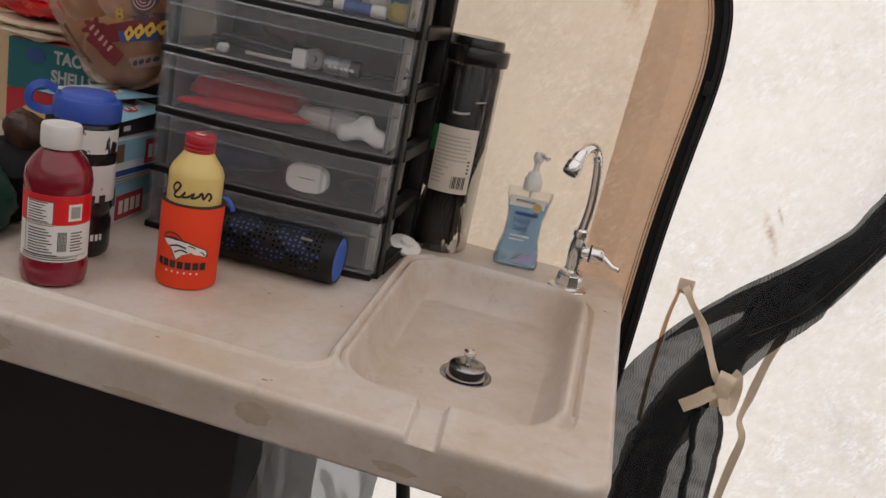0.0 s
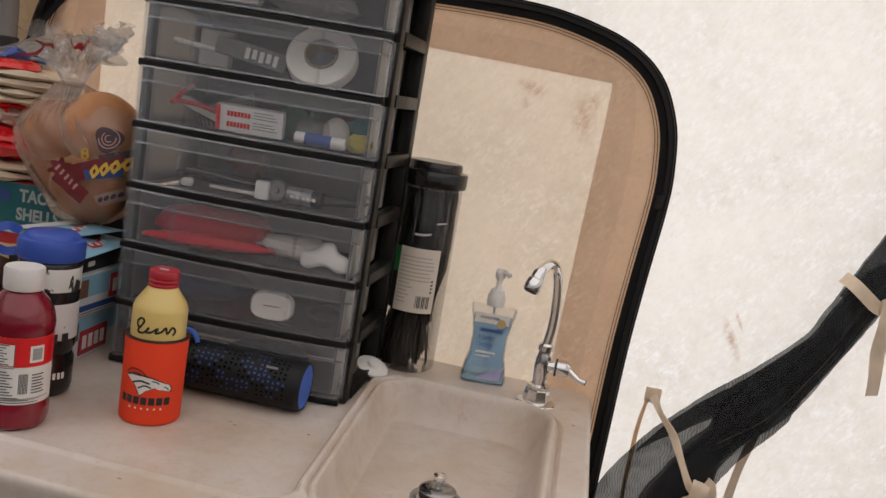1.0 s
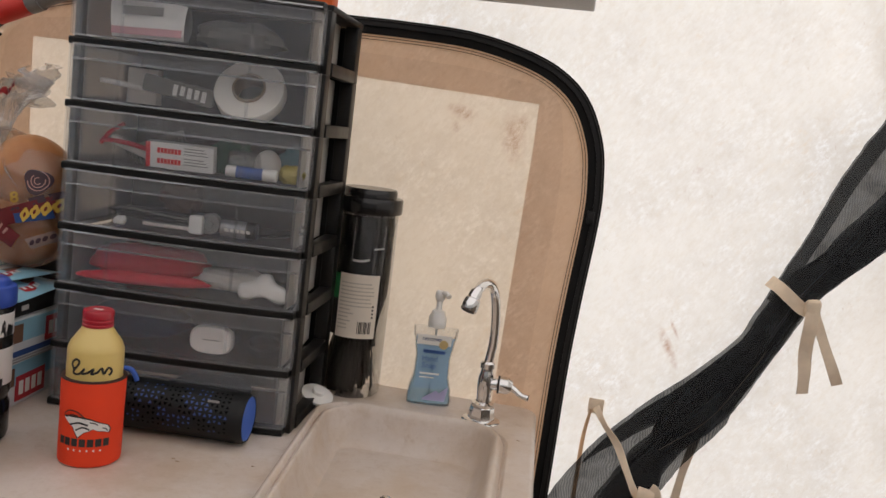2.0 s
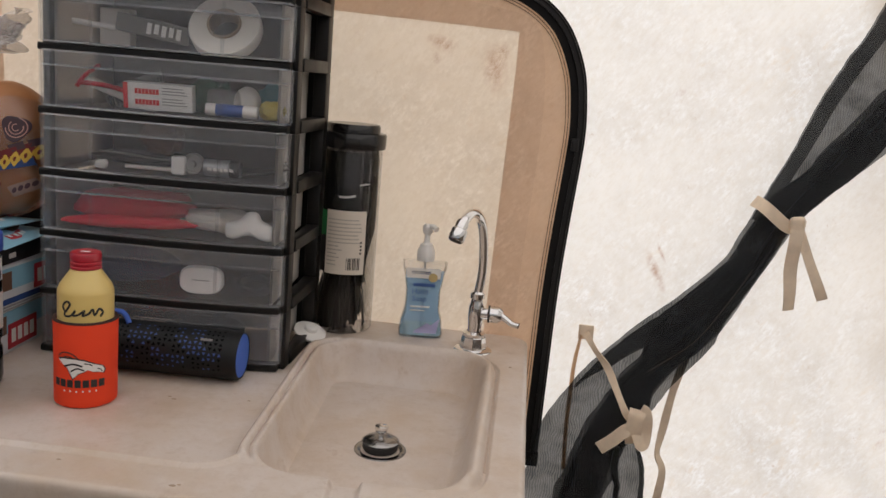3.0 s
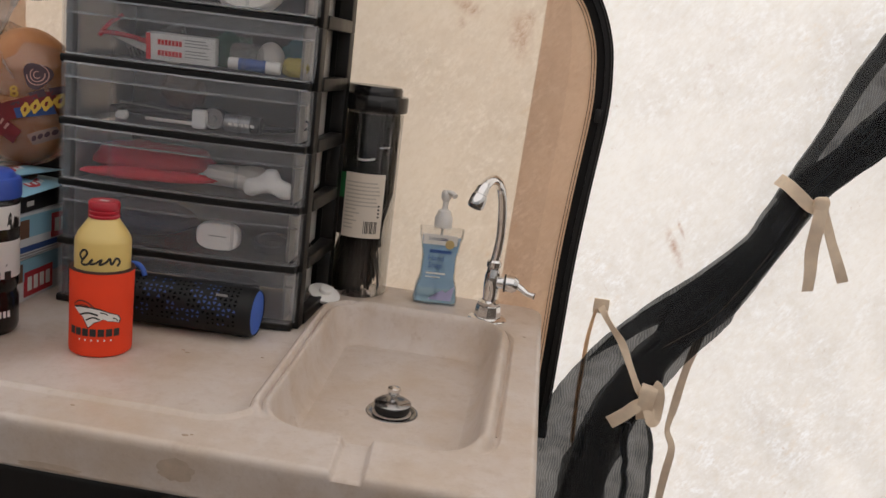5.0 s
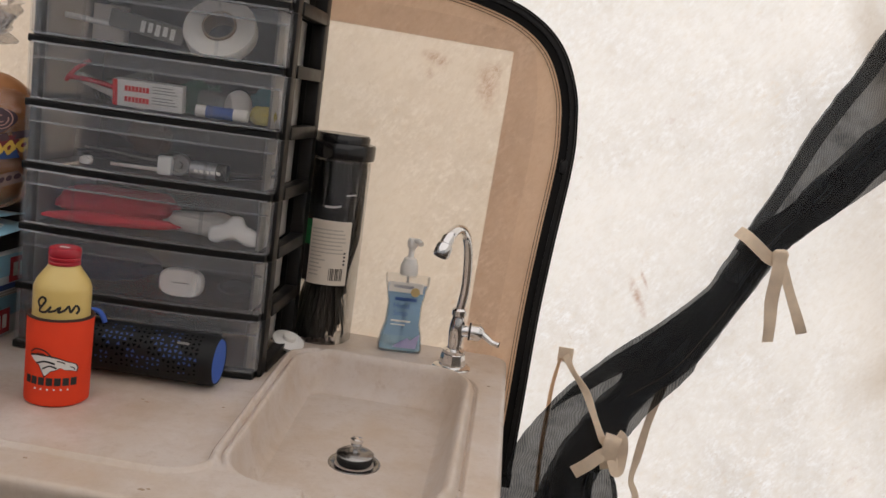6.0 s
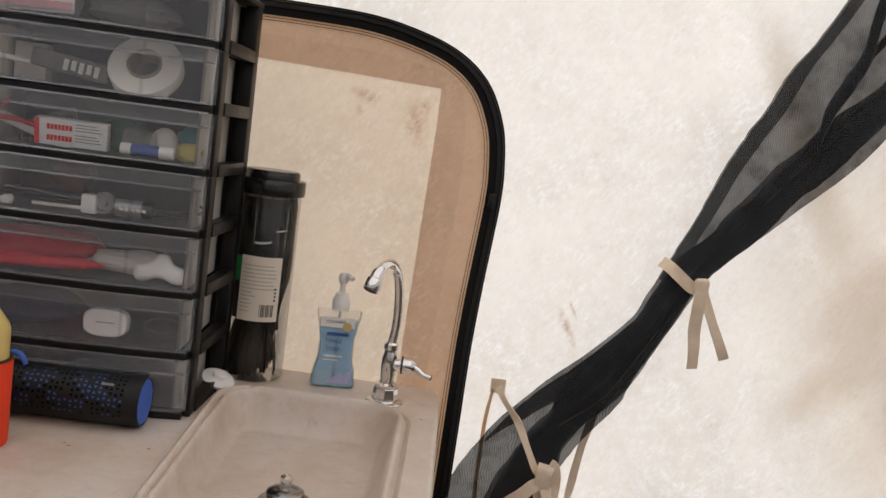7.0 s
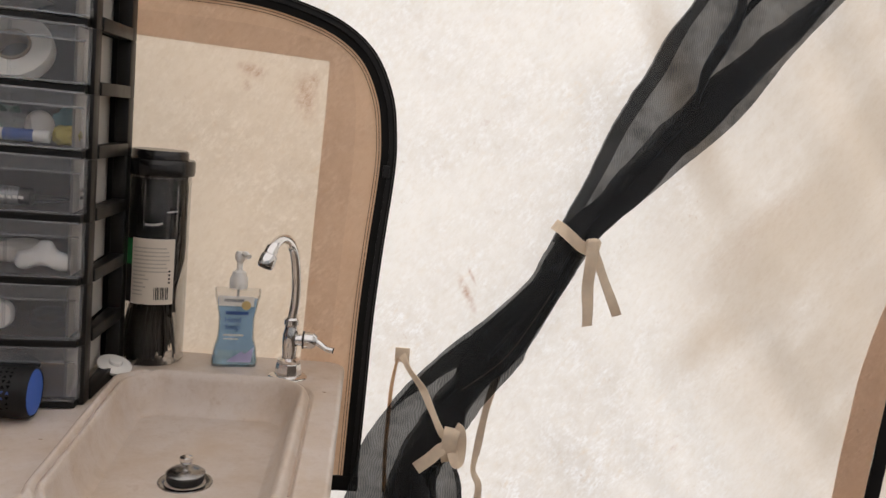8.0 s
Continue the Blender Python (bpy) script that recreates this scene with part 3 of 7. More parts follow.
# old water lines in the basin
def basin_line(points, width):
    path = smooth_path([(x, y, 0) for x, y in points], 14)
    return ribbon([Vector((p.x, p.y, counter_height(p.x, p.y) + 0.0009 + 0.0002 * math.sin(i))) + Vector((0.0012 * noise.noise(Vector((i * 0.4, 0, 0))), 0.0012 * noise.noise(Vector((0, i * 0.4, 0))), 0)) for i, p in enumerate(path)], width, 0.0004, (0, 0, 1))


M_APRON = surface("apron_stain", (0.52, 0.41, 0.315), 0.6, vary=0.25, scale=60)
M_LINE = surface("brown_water_line", (0.43, 0.34, 0.275), 0.6, vary=0.3, scale=120)
part("water_line", basin_line([(0.095, 1.168), (0.112, 1.187), (0.15, 1.192), (0.205, 1.188), (0.248, 1.172), (0.262, 1.12), (0.252, 1.055), (0.224, 1.008), (0.208, 0.995)], 0.0013), M_LINE, counter)
part("hair_crack", basin_line([(0.095, 1.168), (0.116, 1.11), (0.116, 1.078), (0.140, 1.056), (0.152, 1.032)], 0.0015), M_LINE, counter)

M_FLECK = surface("brown_fleck", (0.42, 0.31, 0.22), 0.8)
for fx, fy, fr in ((0.004, 0.738, 0.0028), (0.010, 0.741, 0.0016), (-0.13, 0.76, 0.002), (-0.10, 0.968, 0.002), (-0.092, 0.962, 0.0025), (0.0, 0.985, 0.0018), (0.335, 1.22, 0.002)):
    b = lathe([(0.0, 0.0004), (fr * 0.7, 0.0003), (fr, -0.0006)], 10, (1.6, 0.8))
    bmesh.ops.translate(b, verts=b.verts, vec=(fx, fy, counter_height(fx, fy) + 0.0003))
    part("fleck", b, M_FLECK, counter)

# brown wear along the front edge
M_WEAR = surface("edge_wear", (0.40, 0.285, 0.20), 0.75, vary=0.35, scale=70)
wear = random.Random(5)
x = -0.62
while x < 0.33:
    long = wear.uniform(0.012, 0.07)
    fy, wide = CY0 + 0.0012 + wear.uniform(0, 0.0015), wear.uniform(0.0008, 0.0024)
    part("wear", ribbon([Vector((x + long * i / 12, fy + 0.0006 * noise.noise(Vector((x * 40 + i, 0, 0))), TOP - 0.0052 - 0.0006 * math.sin(i))) for i in range(13)], wide, 0.0004, (0, -0.75, 0.66)), M_WEAR, counter)
    x += long + wear.uniform(0.01, 0.09)
for px_, pz_, w_, h_ in ((0.005, 0.872, 0.020, 0.013), (-0.30, 0.866, 0.030, 0.010), (-0.46, 0.874, 0.015, 0.012), (0.155, 0.858, 0.022, 0.006), (0.22, 0.852, 0.012, 0.008), (-0.13, 0.850, 0.035, 0.004)):
    b = bmesh.new()
    ring = [b.verts.new((px_ + w_ * math.cos(a * math.pi / 12) * (1 + 0.35 * noise.noise(Vector((a * 0.8, px_ * 9, 0)))), 0.0, pz_ + h_ * math.sin(a * math.pi / 12) * (1 + 0.35 * noise.noise(Vector((a * 0.8, 5, px_ * 9)))))) for a in range(24)]
    b.faces.new(ring)
    for v in b.verts:
        v.co.y = CY0 - 0.0004 + 0.003 * soft((TOP - 0.008 - v.co.z) / 0.046)
    part("stain", b, M_APRON, counter)

# grime in the groove round the basin
M_GRIME = surface("brown_grime", (0.50, 0.39, 0.31), 0.8, vary=0.3, scale=150)
rnd = random.Random(11)
rim = [(0.3155, 0.86), (0.3155, 0.95), (0.3155, 1.05), (0.3155, 1.15), (0.3135, 1.205), (0.302, 1.240), (0.275, 1.2595), (0.22, 1.2640), (0.15, 1.2640), (0.09, 1.2640)]
rim = smooth_path([(x, y, 0) for x, y in rim], 16)
k = 0
while k < len(rim) - 12:
    step = rnd.randint(5, 22)
    seg = rim[k:k + step]
    if len(seg) > 3:
        part("grime", ribbon([Vector((p.x + 0.0006 * math.sin(i * 1.3), p.y, counter_height(p.x, p.y) + 0.0011)) for i, p in enumerate(seg)], rnd.uniform(0.0012, 0.0022), 0.0004, (0, 0, 1)), M_GRIME, counter)
    k += step + rnd.randint(4, 14)
# unbroken brown line: groove dirt, and the groove's shade put into its colour
M_GROOVE = surface("groove_dirt", (0.49, 0.40, 0.33), 0.8, vary=0.25, scale=90)
edge = smooth_path([(x, y, 0) for x, y in ((-0.62, 0.789), (-0.3, 0.789), (-0.06, 0.789), (-0.02, 0.790), (0.012, 0.800), (0.033, 0.822), (0.039, 0.845), (0.0365, 0.90), (0.032, 0.98), (0.028, 1.06), (0.023, 1.14), (0.019, 1.21))], 16)
for line, wide in ((rim, 0.0034), (edge[70:], 0.0022)):
    part("groove_dirt", ribbon([Vector((p.x, p.y, counter_height(p.x, p.y) + 0.0007)) for p in line], wide, 0.0004, (0, 0, 1)), M_GROOVE, counter)

# drain with its stopper
DX, DY, DZ = 0.176, 0.992, 0.8440
drain = thing("sink_drain", "steel sink drain with a black rubber stopper", "drain", at(DX, DY, DZ) @ Matrix.Diagonal((0.91, 0.91, 0.96, 1)))
part("flange", lathe([(0.0, 0.0005), (0.026, 0.0005), (0.030, 0.0035), (0.037, 0.0035), (0.0385, 0.0005)]), M_STEEL, drain)
part("stopper", lathe([(0.0, 0.003), (0.0235, 0.003), (0.0255, 0.006), (0.0255, 0.013), (0.024, 0.0145), (0.0, 0.0145)]), M_RUBBER, drain)
part("cover", lathe([(0.026, 0.0145), (0.0268, 0.016), (0.022, 0.019), (0.010, 0.021), (0.0, 0.021)]), M_STEEL, drain, "round steel cover")
part("knob", lathe([(0.004, 0.020), (0.004, 0.026), (0.0075, 0.029), (0.0095, 0.033), (0.009, 0.037), (0.006, 0.0385), (0.0, 0.0385)], 32), M_CHROME, drain)

# ---- faucet ----
FX, FY = 0.272, 1.285
faucet = thing("faucet", "small chrome gooseneck faucet with one lever", "faucet", at(FX, FY, TOP))
part("base", lathe([(0.0, 0.0), (0.0310, 0.0), (0.0312, 0.0015), (0.0290, 0.0035), (0.0215, 0.0055), (0.0, 0.0055)], 48), M_CHROME, faucet)
part("nut", lathe([(0.0, 0.005), (0.0215, 0.005), (0.0215, 0.007), (0.0190, 0.0235), (0.0165, 0.0262), (0.0, 0.0262)], 8), M_CHROME, faucet, "faceted chrome nut", False)
part("collar", lathe([(0.017, 0.024), (0.0178, 0.026), (0.0178, 0.030), (0.012, 0.033)], 40), M_CHROME, faucet)
part("body", lathe([(0.0115, 0.028), (0.0108, 0.034), (0.0118, 0.046), (0.0128, 0.060), (0.0124, 0.072), (0.0100, 0.082), (0.0096, 0.086), (0.0118, 0.088), (0.0118, 0.096), (0.0090, 0.099), (0.0, 0.099)], 40), M_CHROME, faucet)
neck = smooth_path([(0, 0, 0.09), (0.004, -0.003, 0.13), (0.003, -0.010, 0.170), (-0.001, -0.024, 0.205), (-0.008, -0.047, 0.228), (-0.017, -0.073, 0.235), (-0.025, -0.094, 0.228), (-0.029, -0.102, 0.219)], 10)
part("spout", tube(neck, 0.0074, 20), M_CHROME, faucet)
tip_dir = Vector((-0.25, -0.42, -0.87)).normalized()
tip = part("aerator", lathe([(0.0088, -0.004), (0.0095, 0.0), (0.0095, 0.008), (0.0118, 0.010), (0.0122, 0.013), (0.0122, 0.026), (0.0108, 0.028), (0.0, 0.028)], 32), M_CHROME, faucet)
part("opening", lathe([(0.0, 0.0284), (0.0092, 0.0284), (0.0096, 0.0278)], 28), M_RUBBER, tip)
tip.matrix_local = Matrix.Translation(neck[-1] - tip_dir * 0.004) @ tip_dir.to_track_quat("Z", "Y").to_matrix().to_4x4()
part("valve", tube([Vector((0.008, 0.0, 0.063)), Vector((0.02, -0.002, 0.064)), Vector((0.021, -0.002, 0.064)), Vector((0.036, -0.003, 0.064)), Vector((0.042, -0.003, 0.063))],
                   lambda t: 0.010 if t < 0.3 else (0.0135 if t < 0.8 else 0.009), 24), M_CHROME, faucet)
part("ring", tube([Vector((0.0195, -0.002, 0.064)), Vector((0.0225, -0.002, 0.064))], 0.0142, 24), M_RUBBER, faucet)
lever = smooth_path([(0.036, -0.004, 0.066), (0.047, -0.008, 0.061), (0.058, -0.012, 0.055), (0.070, -0.015, 0.053)], 6)
part("lever", tube(lever, lambda t: 0.0065 - 0.0025 * math.sin(min(1, t * 1.4) * 1.5) + 0.001 * t, 16), M_CHROME, faucet)

# ---- soap bottle ----
m, nd, ln = nodes_of("blue_soap")
pb = nd["Principled BSDF"]
pb.inputs["Base Color"].default_value = (0.47, 0.73, 0.95, 1)
pb.inputs["Roughness"].default_value = 0.08
pb.inputs["Transmission Weight"].default_value = 0.7
pb.inputs["IOR"].default_value = 1.38
M_SOAP = m
SOAP_H = [(0.0, 0.036), (0.006, 0.0375), (0.02, 0.0355), (0.05, 0.0295), (0.078, 0.029), (0.10, 0.0325), (0.118, 0.0365), (0.126, 0.037)]


def soap_half(z):
    for (a, ra), (b, rb) in zip(SOAP_H, SOAP_H[1:]):
        if z <= b:
            return ra + (rb - ra) * soft((z - a) / (b - a))
    return SOAP_H[-1][1]


def soap_shell(z0, z1, grow, bm_n=20):
    """The bottle's rounded oblong body from z0 to z1."""
    bm = bmesh.new()
    rings = []
    for k in range(bm_n + 1):
        z = z0 + (z1 - z0) * k / bm_n
        hw, hd = soap_half(z) + grow, (0.019 - 0.003 * soft((z - 0.02) / 0.1)) + grow
        ring = []
        for i in range(40):
            a = 2 * math.pi * i / 40
            c, s = math.cos(a), math.sin(a)
            e = 0.45
            ring.append(bm.verts.new((hw * math.copysign(abs(c) ** e, c), hd * math.copysign(abs(s) ** e, s), z)))
        rings.append(ring)
    for a, b in zip(rings, rings[1:]):
        for i in range(40):
            bm.faces.new((a[i], a[(i + 1) % 40], b[(i + 1) % 40], b[i]))
    bm.faces.new(list(reversed(rings[0])))
    bm.faces.new(rings[-1])
    return bm


soap = thing("soap_bottle", "clear pump bottle of blue hand soap", "soap bottle", at(0.178, 1.336, TOP + 0.001, 9))
part("bottle", soap_shell(0.0, 0.1265, 0.0), M_CLEAR, soap)
part("liquid", soap_shell(0.003, 0.105, -0.0016), M_SOAP, soap, "blue liquid soap")
part("neck", lathe([(0.014, 0.126), (0.014, 0.133), (0.0105, 0.134)], 32), M_CLEAR, soap)
M_PUMP = surface("pale_pump_plastic", (0.80, 0.78, 0.75), 0.35, vary=0.06, scale=50, grain=0.02)
pump = part("pump", lathe([(0.0, 0.129), (0.0145, 0.129), (0.0148, 0.135), (0.0148, 0.145), (0.012, 0.150), (0.0105, 0.156), (0.006, 0.158), (0.0048, 0.160), (0.0048, 0.172), (0.0065, 0.174), (0.0085, 0.178),
                           (0.0085, 0.186), (0.006, 0.190), (0.0, 0.190)], 32), M_PUMP, soap, "pale plastic pump")
part("nozzle", tube(smooth_path([(0, 0, 0.184), (0.005, -0.005, 0.187), (0.010, -0.012, 0.187), (0.013, -0.018, 0.184)], 5), 0.0046, 12), M_PUMP, pump)
part("dip_tube", tube([Vector((0, 0, 0.01)), Vector((0, 0, 0.13))], 0.002, 10), M_PUMP, soap)
label = part("label", sheet(lambda u, v: ((soap_half(0.028 + 0.088 * v) - 0.004) * (2 * u - 1), -0.0193 + 0.003 * soft((0.008 + 0.088 * v) / 0.1), 0.028 + 0.088 * v), 8, 10),
             clear_plastic("soap_label_film", (0.85, 0.92, 0.97), 0.6, 0.2, (0.36, 0.55, 0.82)), soap, "pale blue printed label")
M_NAVY = surface("navy_ink", (0.03, 0.08, 0.25), 0.5)
for x0, x1, z0, z1, mat in ((-0.030, 0.026, 0.102, 0.119, M_LABEL), (-0.022, 0.010, 0.109, 0.114, M_NAVY), (-0.018, 0.018, 0.088, 0.0935, M_NAVY), (-0.02, 0.012, 0.052, 0.055, M_LABEL), (-0.02, 0.004, 0.046, 0.048, M_LABEL)):
    part("print", box(x0, x1, -0.0198, -0.0194, z0, z1), mat, label)
for word, z in (("Hand", 0.079), ("Soap", 0.067)):
    b = letters(word, 0.0125, 0.0002)
    bmesh.ops.translate(b, verts=b.verts, vec=(-0.006, -0.0202, z))
    part("word", b, M_NAVY, label)
seal = lathe([(0.0, 0.0), (0.0075, 0.0), (0.0075, 0.0005), (0.0, 0.0005)], 24)
bmesh.ops.rotate(seal, verts=seal.verts, matrix=Matrix.Rotation(radians(90), 3, "X"))
bmesh.ops.translate(seal, verts=seal.verts, vec=(0.014, -0.0199, 0.104))
part("seal", seal, surface("gold_ink", (0.55, 0.42, 0.2), 0.4), label)
splash = outline([(-0.012, 0.008), (0.026, 0.008), (0.030, 0.034), (0.016, 0.022), (0.010, 0.026), (0.002, 0.016), (-0.010, 0.012)])
bmesh.ops.translate(splash, verts=splash.verts, vec=(0, -0.0192, 0))
part("splash", splash, surface("violet_ink", (0.42, 0.40, 0.62), 0.5), label)

# ---- canister of cable ties ----
JX, JY, JR = 0.043, 1.334, 0.050
M_JAR = clear_plastic("clear_jar_plastic", (0.98, 0.98, 0.98), 0.988, 0.04, (0.2, 0.2, 0.2), 0.1)
jar = thing("cable_tie_canister", "clear plastic canister of black cable ties, black lid", "canister", at(JX, JY, TOP + 0.001, 4))
part("body", lathe([(0.0, 0.0), (JR - 0.004, 0.0), (JR, 0.004), (JR, 0.300), (JR - 0.003, 0.305), (JR - 0.003, 0.320)], 56), M_JAR, jar)
lid = part("lid", lathe([(JR + 0.0005, 0.304), (JR + 0.004, 0.305), (JR + 0.005, 0.310), (JR + 0.005, 0.327), (JR + 0.0035, 0.3295), (JR - 0.004, 0.3300), (JR - 0.0055, 0.331), (JR - 0.0058, 0.340), (JR - 0.008, 0.3435), (0.0, 0.344)], 56), M_GLOSSBLACK, jar, "black screw lid")
rnd = random.Random(7)
M_SOFTPRINT = surface("faded_print", (0.50, 0.45, 0.385), 0.6, vary=0.25, scale=300)
ties = bmesh.new()
inner = bmesh.new()
rings = []
for k in range(31):
    z = 0.190 + 0.110 * k / 30
    ring = []
    for i in range(60):
        a = 2 * math.pi * i / 60
        r = 0.0470 + 0.0020 * noise.noise(Vector((math.cos(a) * 3, math.sin(a) * 3, z * 22))) - (0.010 * soft((0.25 - z) / 0.06) + 0.002) * max(0, math.cos(a - 0.2)) ** 2
        ring.append(inner.verts.new((r * math.cos(a), r * math.sin(a), z)))
    rings.append(ring)
for ra, rb in zip(rings, rings[1:]):
    for i in range(60):
        inner.faces.new((ra[i], ra[(i + 1) % 60], rb[(i + 1) % 60], rb[i]))
part("inner_bag", inner, M_INNER, jar, "dark film bag round the ties")
part("paper_slip", sheet(lambda u, v: (-0.010 + 0.026 * u, -0.0478 + 0.003 * u * u, 0.2262 + 0.0034 * v + 0.007 * (u - 0.3) ** 2), 10, 2), M_LABEL, jar)
part("paper_slip", sheet(lambda u, v: (0.022 + 0.014 * u, -0.0435 + 0.010 * u, 0.2475 + 0.0022 * v + 0.002 * u), 8, 2), M_LABEL, jar)
# pale upright strips that paint the jar's glossy reflections
M_SHINE = clear_plastic("painted_glint_plastic", (0.95, 0.95, 0.95), 0.70, 0.1, (0.75, 0.74, 0.72), 0.4)
for a, z0, z1, wide in ((-104, 0.222, 0.298, 1.5), (-62, 0.100, 0.300, 1.2), (-46, 0.215, 0.290, 3.0), (-150, 0.250, 0.290, 2.0), (-18, 0.02, 0.300, 1.0)):
    part("mould_line", wrap(JR + 0.0003, a, a + wide, z0, z1, 3), M_SHINE, jar)


def tie_strand(x, y, low, top, lean, face):
    """One tie: gathered at the middle of the bundle and splayed at the foot."""
    pts = []
    wob = rnd.uniform(0, 6)
    for i in range(10):
        z = low + (top - low) * i / 9
        pinch = 1.0 - 0.30 * math.exp(-((z - 0.105) / 0.06) ** 2)
        px_, py_ = x * pinch - 0.006 * pinch + lean * (0.10 - z) + 0.0025 * math.sin(wob + i * 0.9), y * pinch + 0.003 * math.cos(wob * 1.7 + i * 0.8)
        h = math.hypot(px_, py_)
        if h > 0.0455:
            px_, py_ = px_ * 0.0455 / h, py_ * 0.0455 / h
        pts.append(Vector((px_, py_, z)))
    return ribbon(pts, 0.0048, 0.0013, (math.cos(face), math.sin(face), 0.01))


for k in range(300):
    a, q = rnd.uniform(0, 2 * math.pi), math.sqrt(rnd.random())
    if k < 240:
        b = tie_strand(0.043 * q * math.cos(a), 0.043 * q * math.sin(a), rnd.uniform(0.005, 0.030 if math.cos(a) > 0.3 else 0.012), rnd.uniform(0.24, 0.302), rnd.uniform(-0.10, 0.06), a)
    else:
        a = rnd.uniform(-0.9, 0.5)
        b = tie_strand(0.050 * math.cos(a), 0.050 * math.sin(a), rnd.uniform(0.075, 0.150), rnd.uniform(0.18, 0.25), rnd.uniform(-0.05, 0.05), a)
    me = bpy.data.meshes.new("tmp")
    b.to_mesh(me)
    b.free()
    ties.from_mesh(me)
    bpy.data.meshes.remove(me)
tagged(part("cable_ties", ties, M_TIE, jar, "bundle of black nylon cable ties"), kind="stuff")
lab = part("label", wrap(JR + 0.0006, -123, -46, 0.118, 0.223, 20), surface("cream_paper_label", (0.72, 0.645, 0.55), 0.55, vary=0.06, scale=40, grain=0.04), jar, "white paper label with fine print and a barcode")
part("green_flash", wrap(JR + 0.001, -160, -123, 0.180, 0.221, 8), surface("green_ink", (0.02, 0.20, 0.06), 0.5), lab)
part("black_flash", wrap(JR + 0.001, -160, -123, 0.120, 0.1795, 8), M_INK, lab)
for k in range(13):
    z = 0.207 - 0.0062 * k
    a1 = -62 - rnd.uniform(0, 8) if k < 7 else -104 + rnd.uniform(-6, 8)
    part("print", wrap(JR + 0.0010, -119, a1 + 7, z, z + 0.0021, 10), M_SOFTPRINT, lab)
for k in range(9):
    a = -81 + 2.9 * k
    part("barcode_bar", wrap(JR + 0.0010, a, a + (1.9 if k % 3 else 1.0), 0.126, 0.146, 2), M_INK, lab)
for k in range(4):
    part("print", wrap(JR + 0.0010, -57, -53, 0.152 + 0.006 * k, 0.155 + 0.006 * k, 2), M_INK, lab)
lab.location = (0, 0, -0.0165)

# ---- small white lid leaning on the canister ----
white_lid = thing("bottle_lid", "small round white plastic lid lying tilted", "lid", at(0.011, 1.246, TOP + 0.0140, 0, 12, 18))
part("disc", lathe([(0.0, -0.006), (0.023, -0.006), (0.0255, -0.004), (0.0262, 0.0), (0.024, 0.0015), (0.012, 0.003), (0.0, 0.003)], 40), M_WHITE, white_lid)
part("knob", lathe([(0.0105, 0.002), (0.0105, 0.008), (0.009, 0.0095), (0.0, 0.0095)], 32), M_WHITE, white_lid)

# ---- drawer tower ----
TW, TD, PITCH, LEVELS = 0.332, 0.195, 0.085, 7
TOWER = at(0.0, 1.100, 0.8930, 3.5)


def bow(x):
    """How far the tower's front stands forward at x, from 0 at the corners."""
    t = (x + TW / 2) / (TW / 2)
    return 0.010 * (1 - t * t)


def curved_bar(z0, z1, y0, y1, ends=0.0, more_left=0.0):
    """A bar along the bowed front, from x = -TW to 0."""
    bm = bmesh.new()
    rings = []
    n = 24
    for i in range(n + 1):
        x = -TW - ends - more_left + (TW + 2 * ends + more_left) * i / n
        b = bow(max(-TW, min(0, x)))
        rings.append([bm.verts.new((x, y - b, z)) for y, z in ((y0, z0 + 0.002), (y0 + 0.002, z0), (y1, z0), (y1, z1), (y0 + 0.002, z1), (y0, z1 - 0.002))])
    for a, b in zip(rings, rings[1:]):
        for k in range(6):
            bm.faces.new((a[k], a[(k + 1) % 6], b[(k + 1) % 6], b[k]))
    bm.faces.new(rings[0])
    bm.faces.new(rings[-1])
    bmesh.ops.recalc_face_normals(bm, faces=bm.faces[:])
    return bm


def drawer_mesh():
    """An open drawer of thin plastic: bowed front with round ends and a ledge, sides, back and bottom."""
    h, t, r = 0.0735, 0.0022, 0.010
    bits = []
    n = 30

    def front(off):
        pts = []
        for i in range(n + 1):
            x = -TW - 0.009 + (TW + 0.0155) * i / n
            e = min(x + TW + 0.009, 0.0065 - x)
            xb = min(0.0, max(-TW, x))
            y = -0.008 - bow(xb) + off
            if e < r:
                y += r - math.sqrt(max(0, r * r - (r - e) ** 2))
            pts.append((x, y))
        return pts
    bm = bmesh.new()
    a, b = front(0), front(t)
    cols = []
    for (xa, ya), (xb, yb) in zip(a, b):
        cols.append([bm.verts.new((xa, ya, 0.0)), bm.verts.new((xa, ya - 0.001, h * 0.8)), bm.verts.new((xa, ya - 0.002, h)), bm.verts.new((xb, yb, h)), bm.verts.new((xb, yb, 0.0))])
    for c, d in zip(cols, cols[1:]):
        for k in range(5):
            bm.faces.new((c[k], d[k], d[(k + 1) % 5], c[(k + 1) % 5]))
    bm.faces.new(cols[0])
    bm.faces.new(cols[-1])
    bmesh.ops.recalc_face_normals(bm, faces=bm.faces[:])
    bits.append(bm)
    return bits[0]


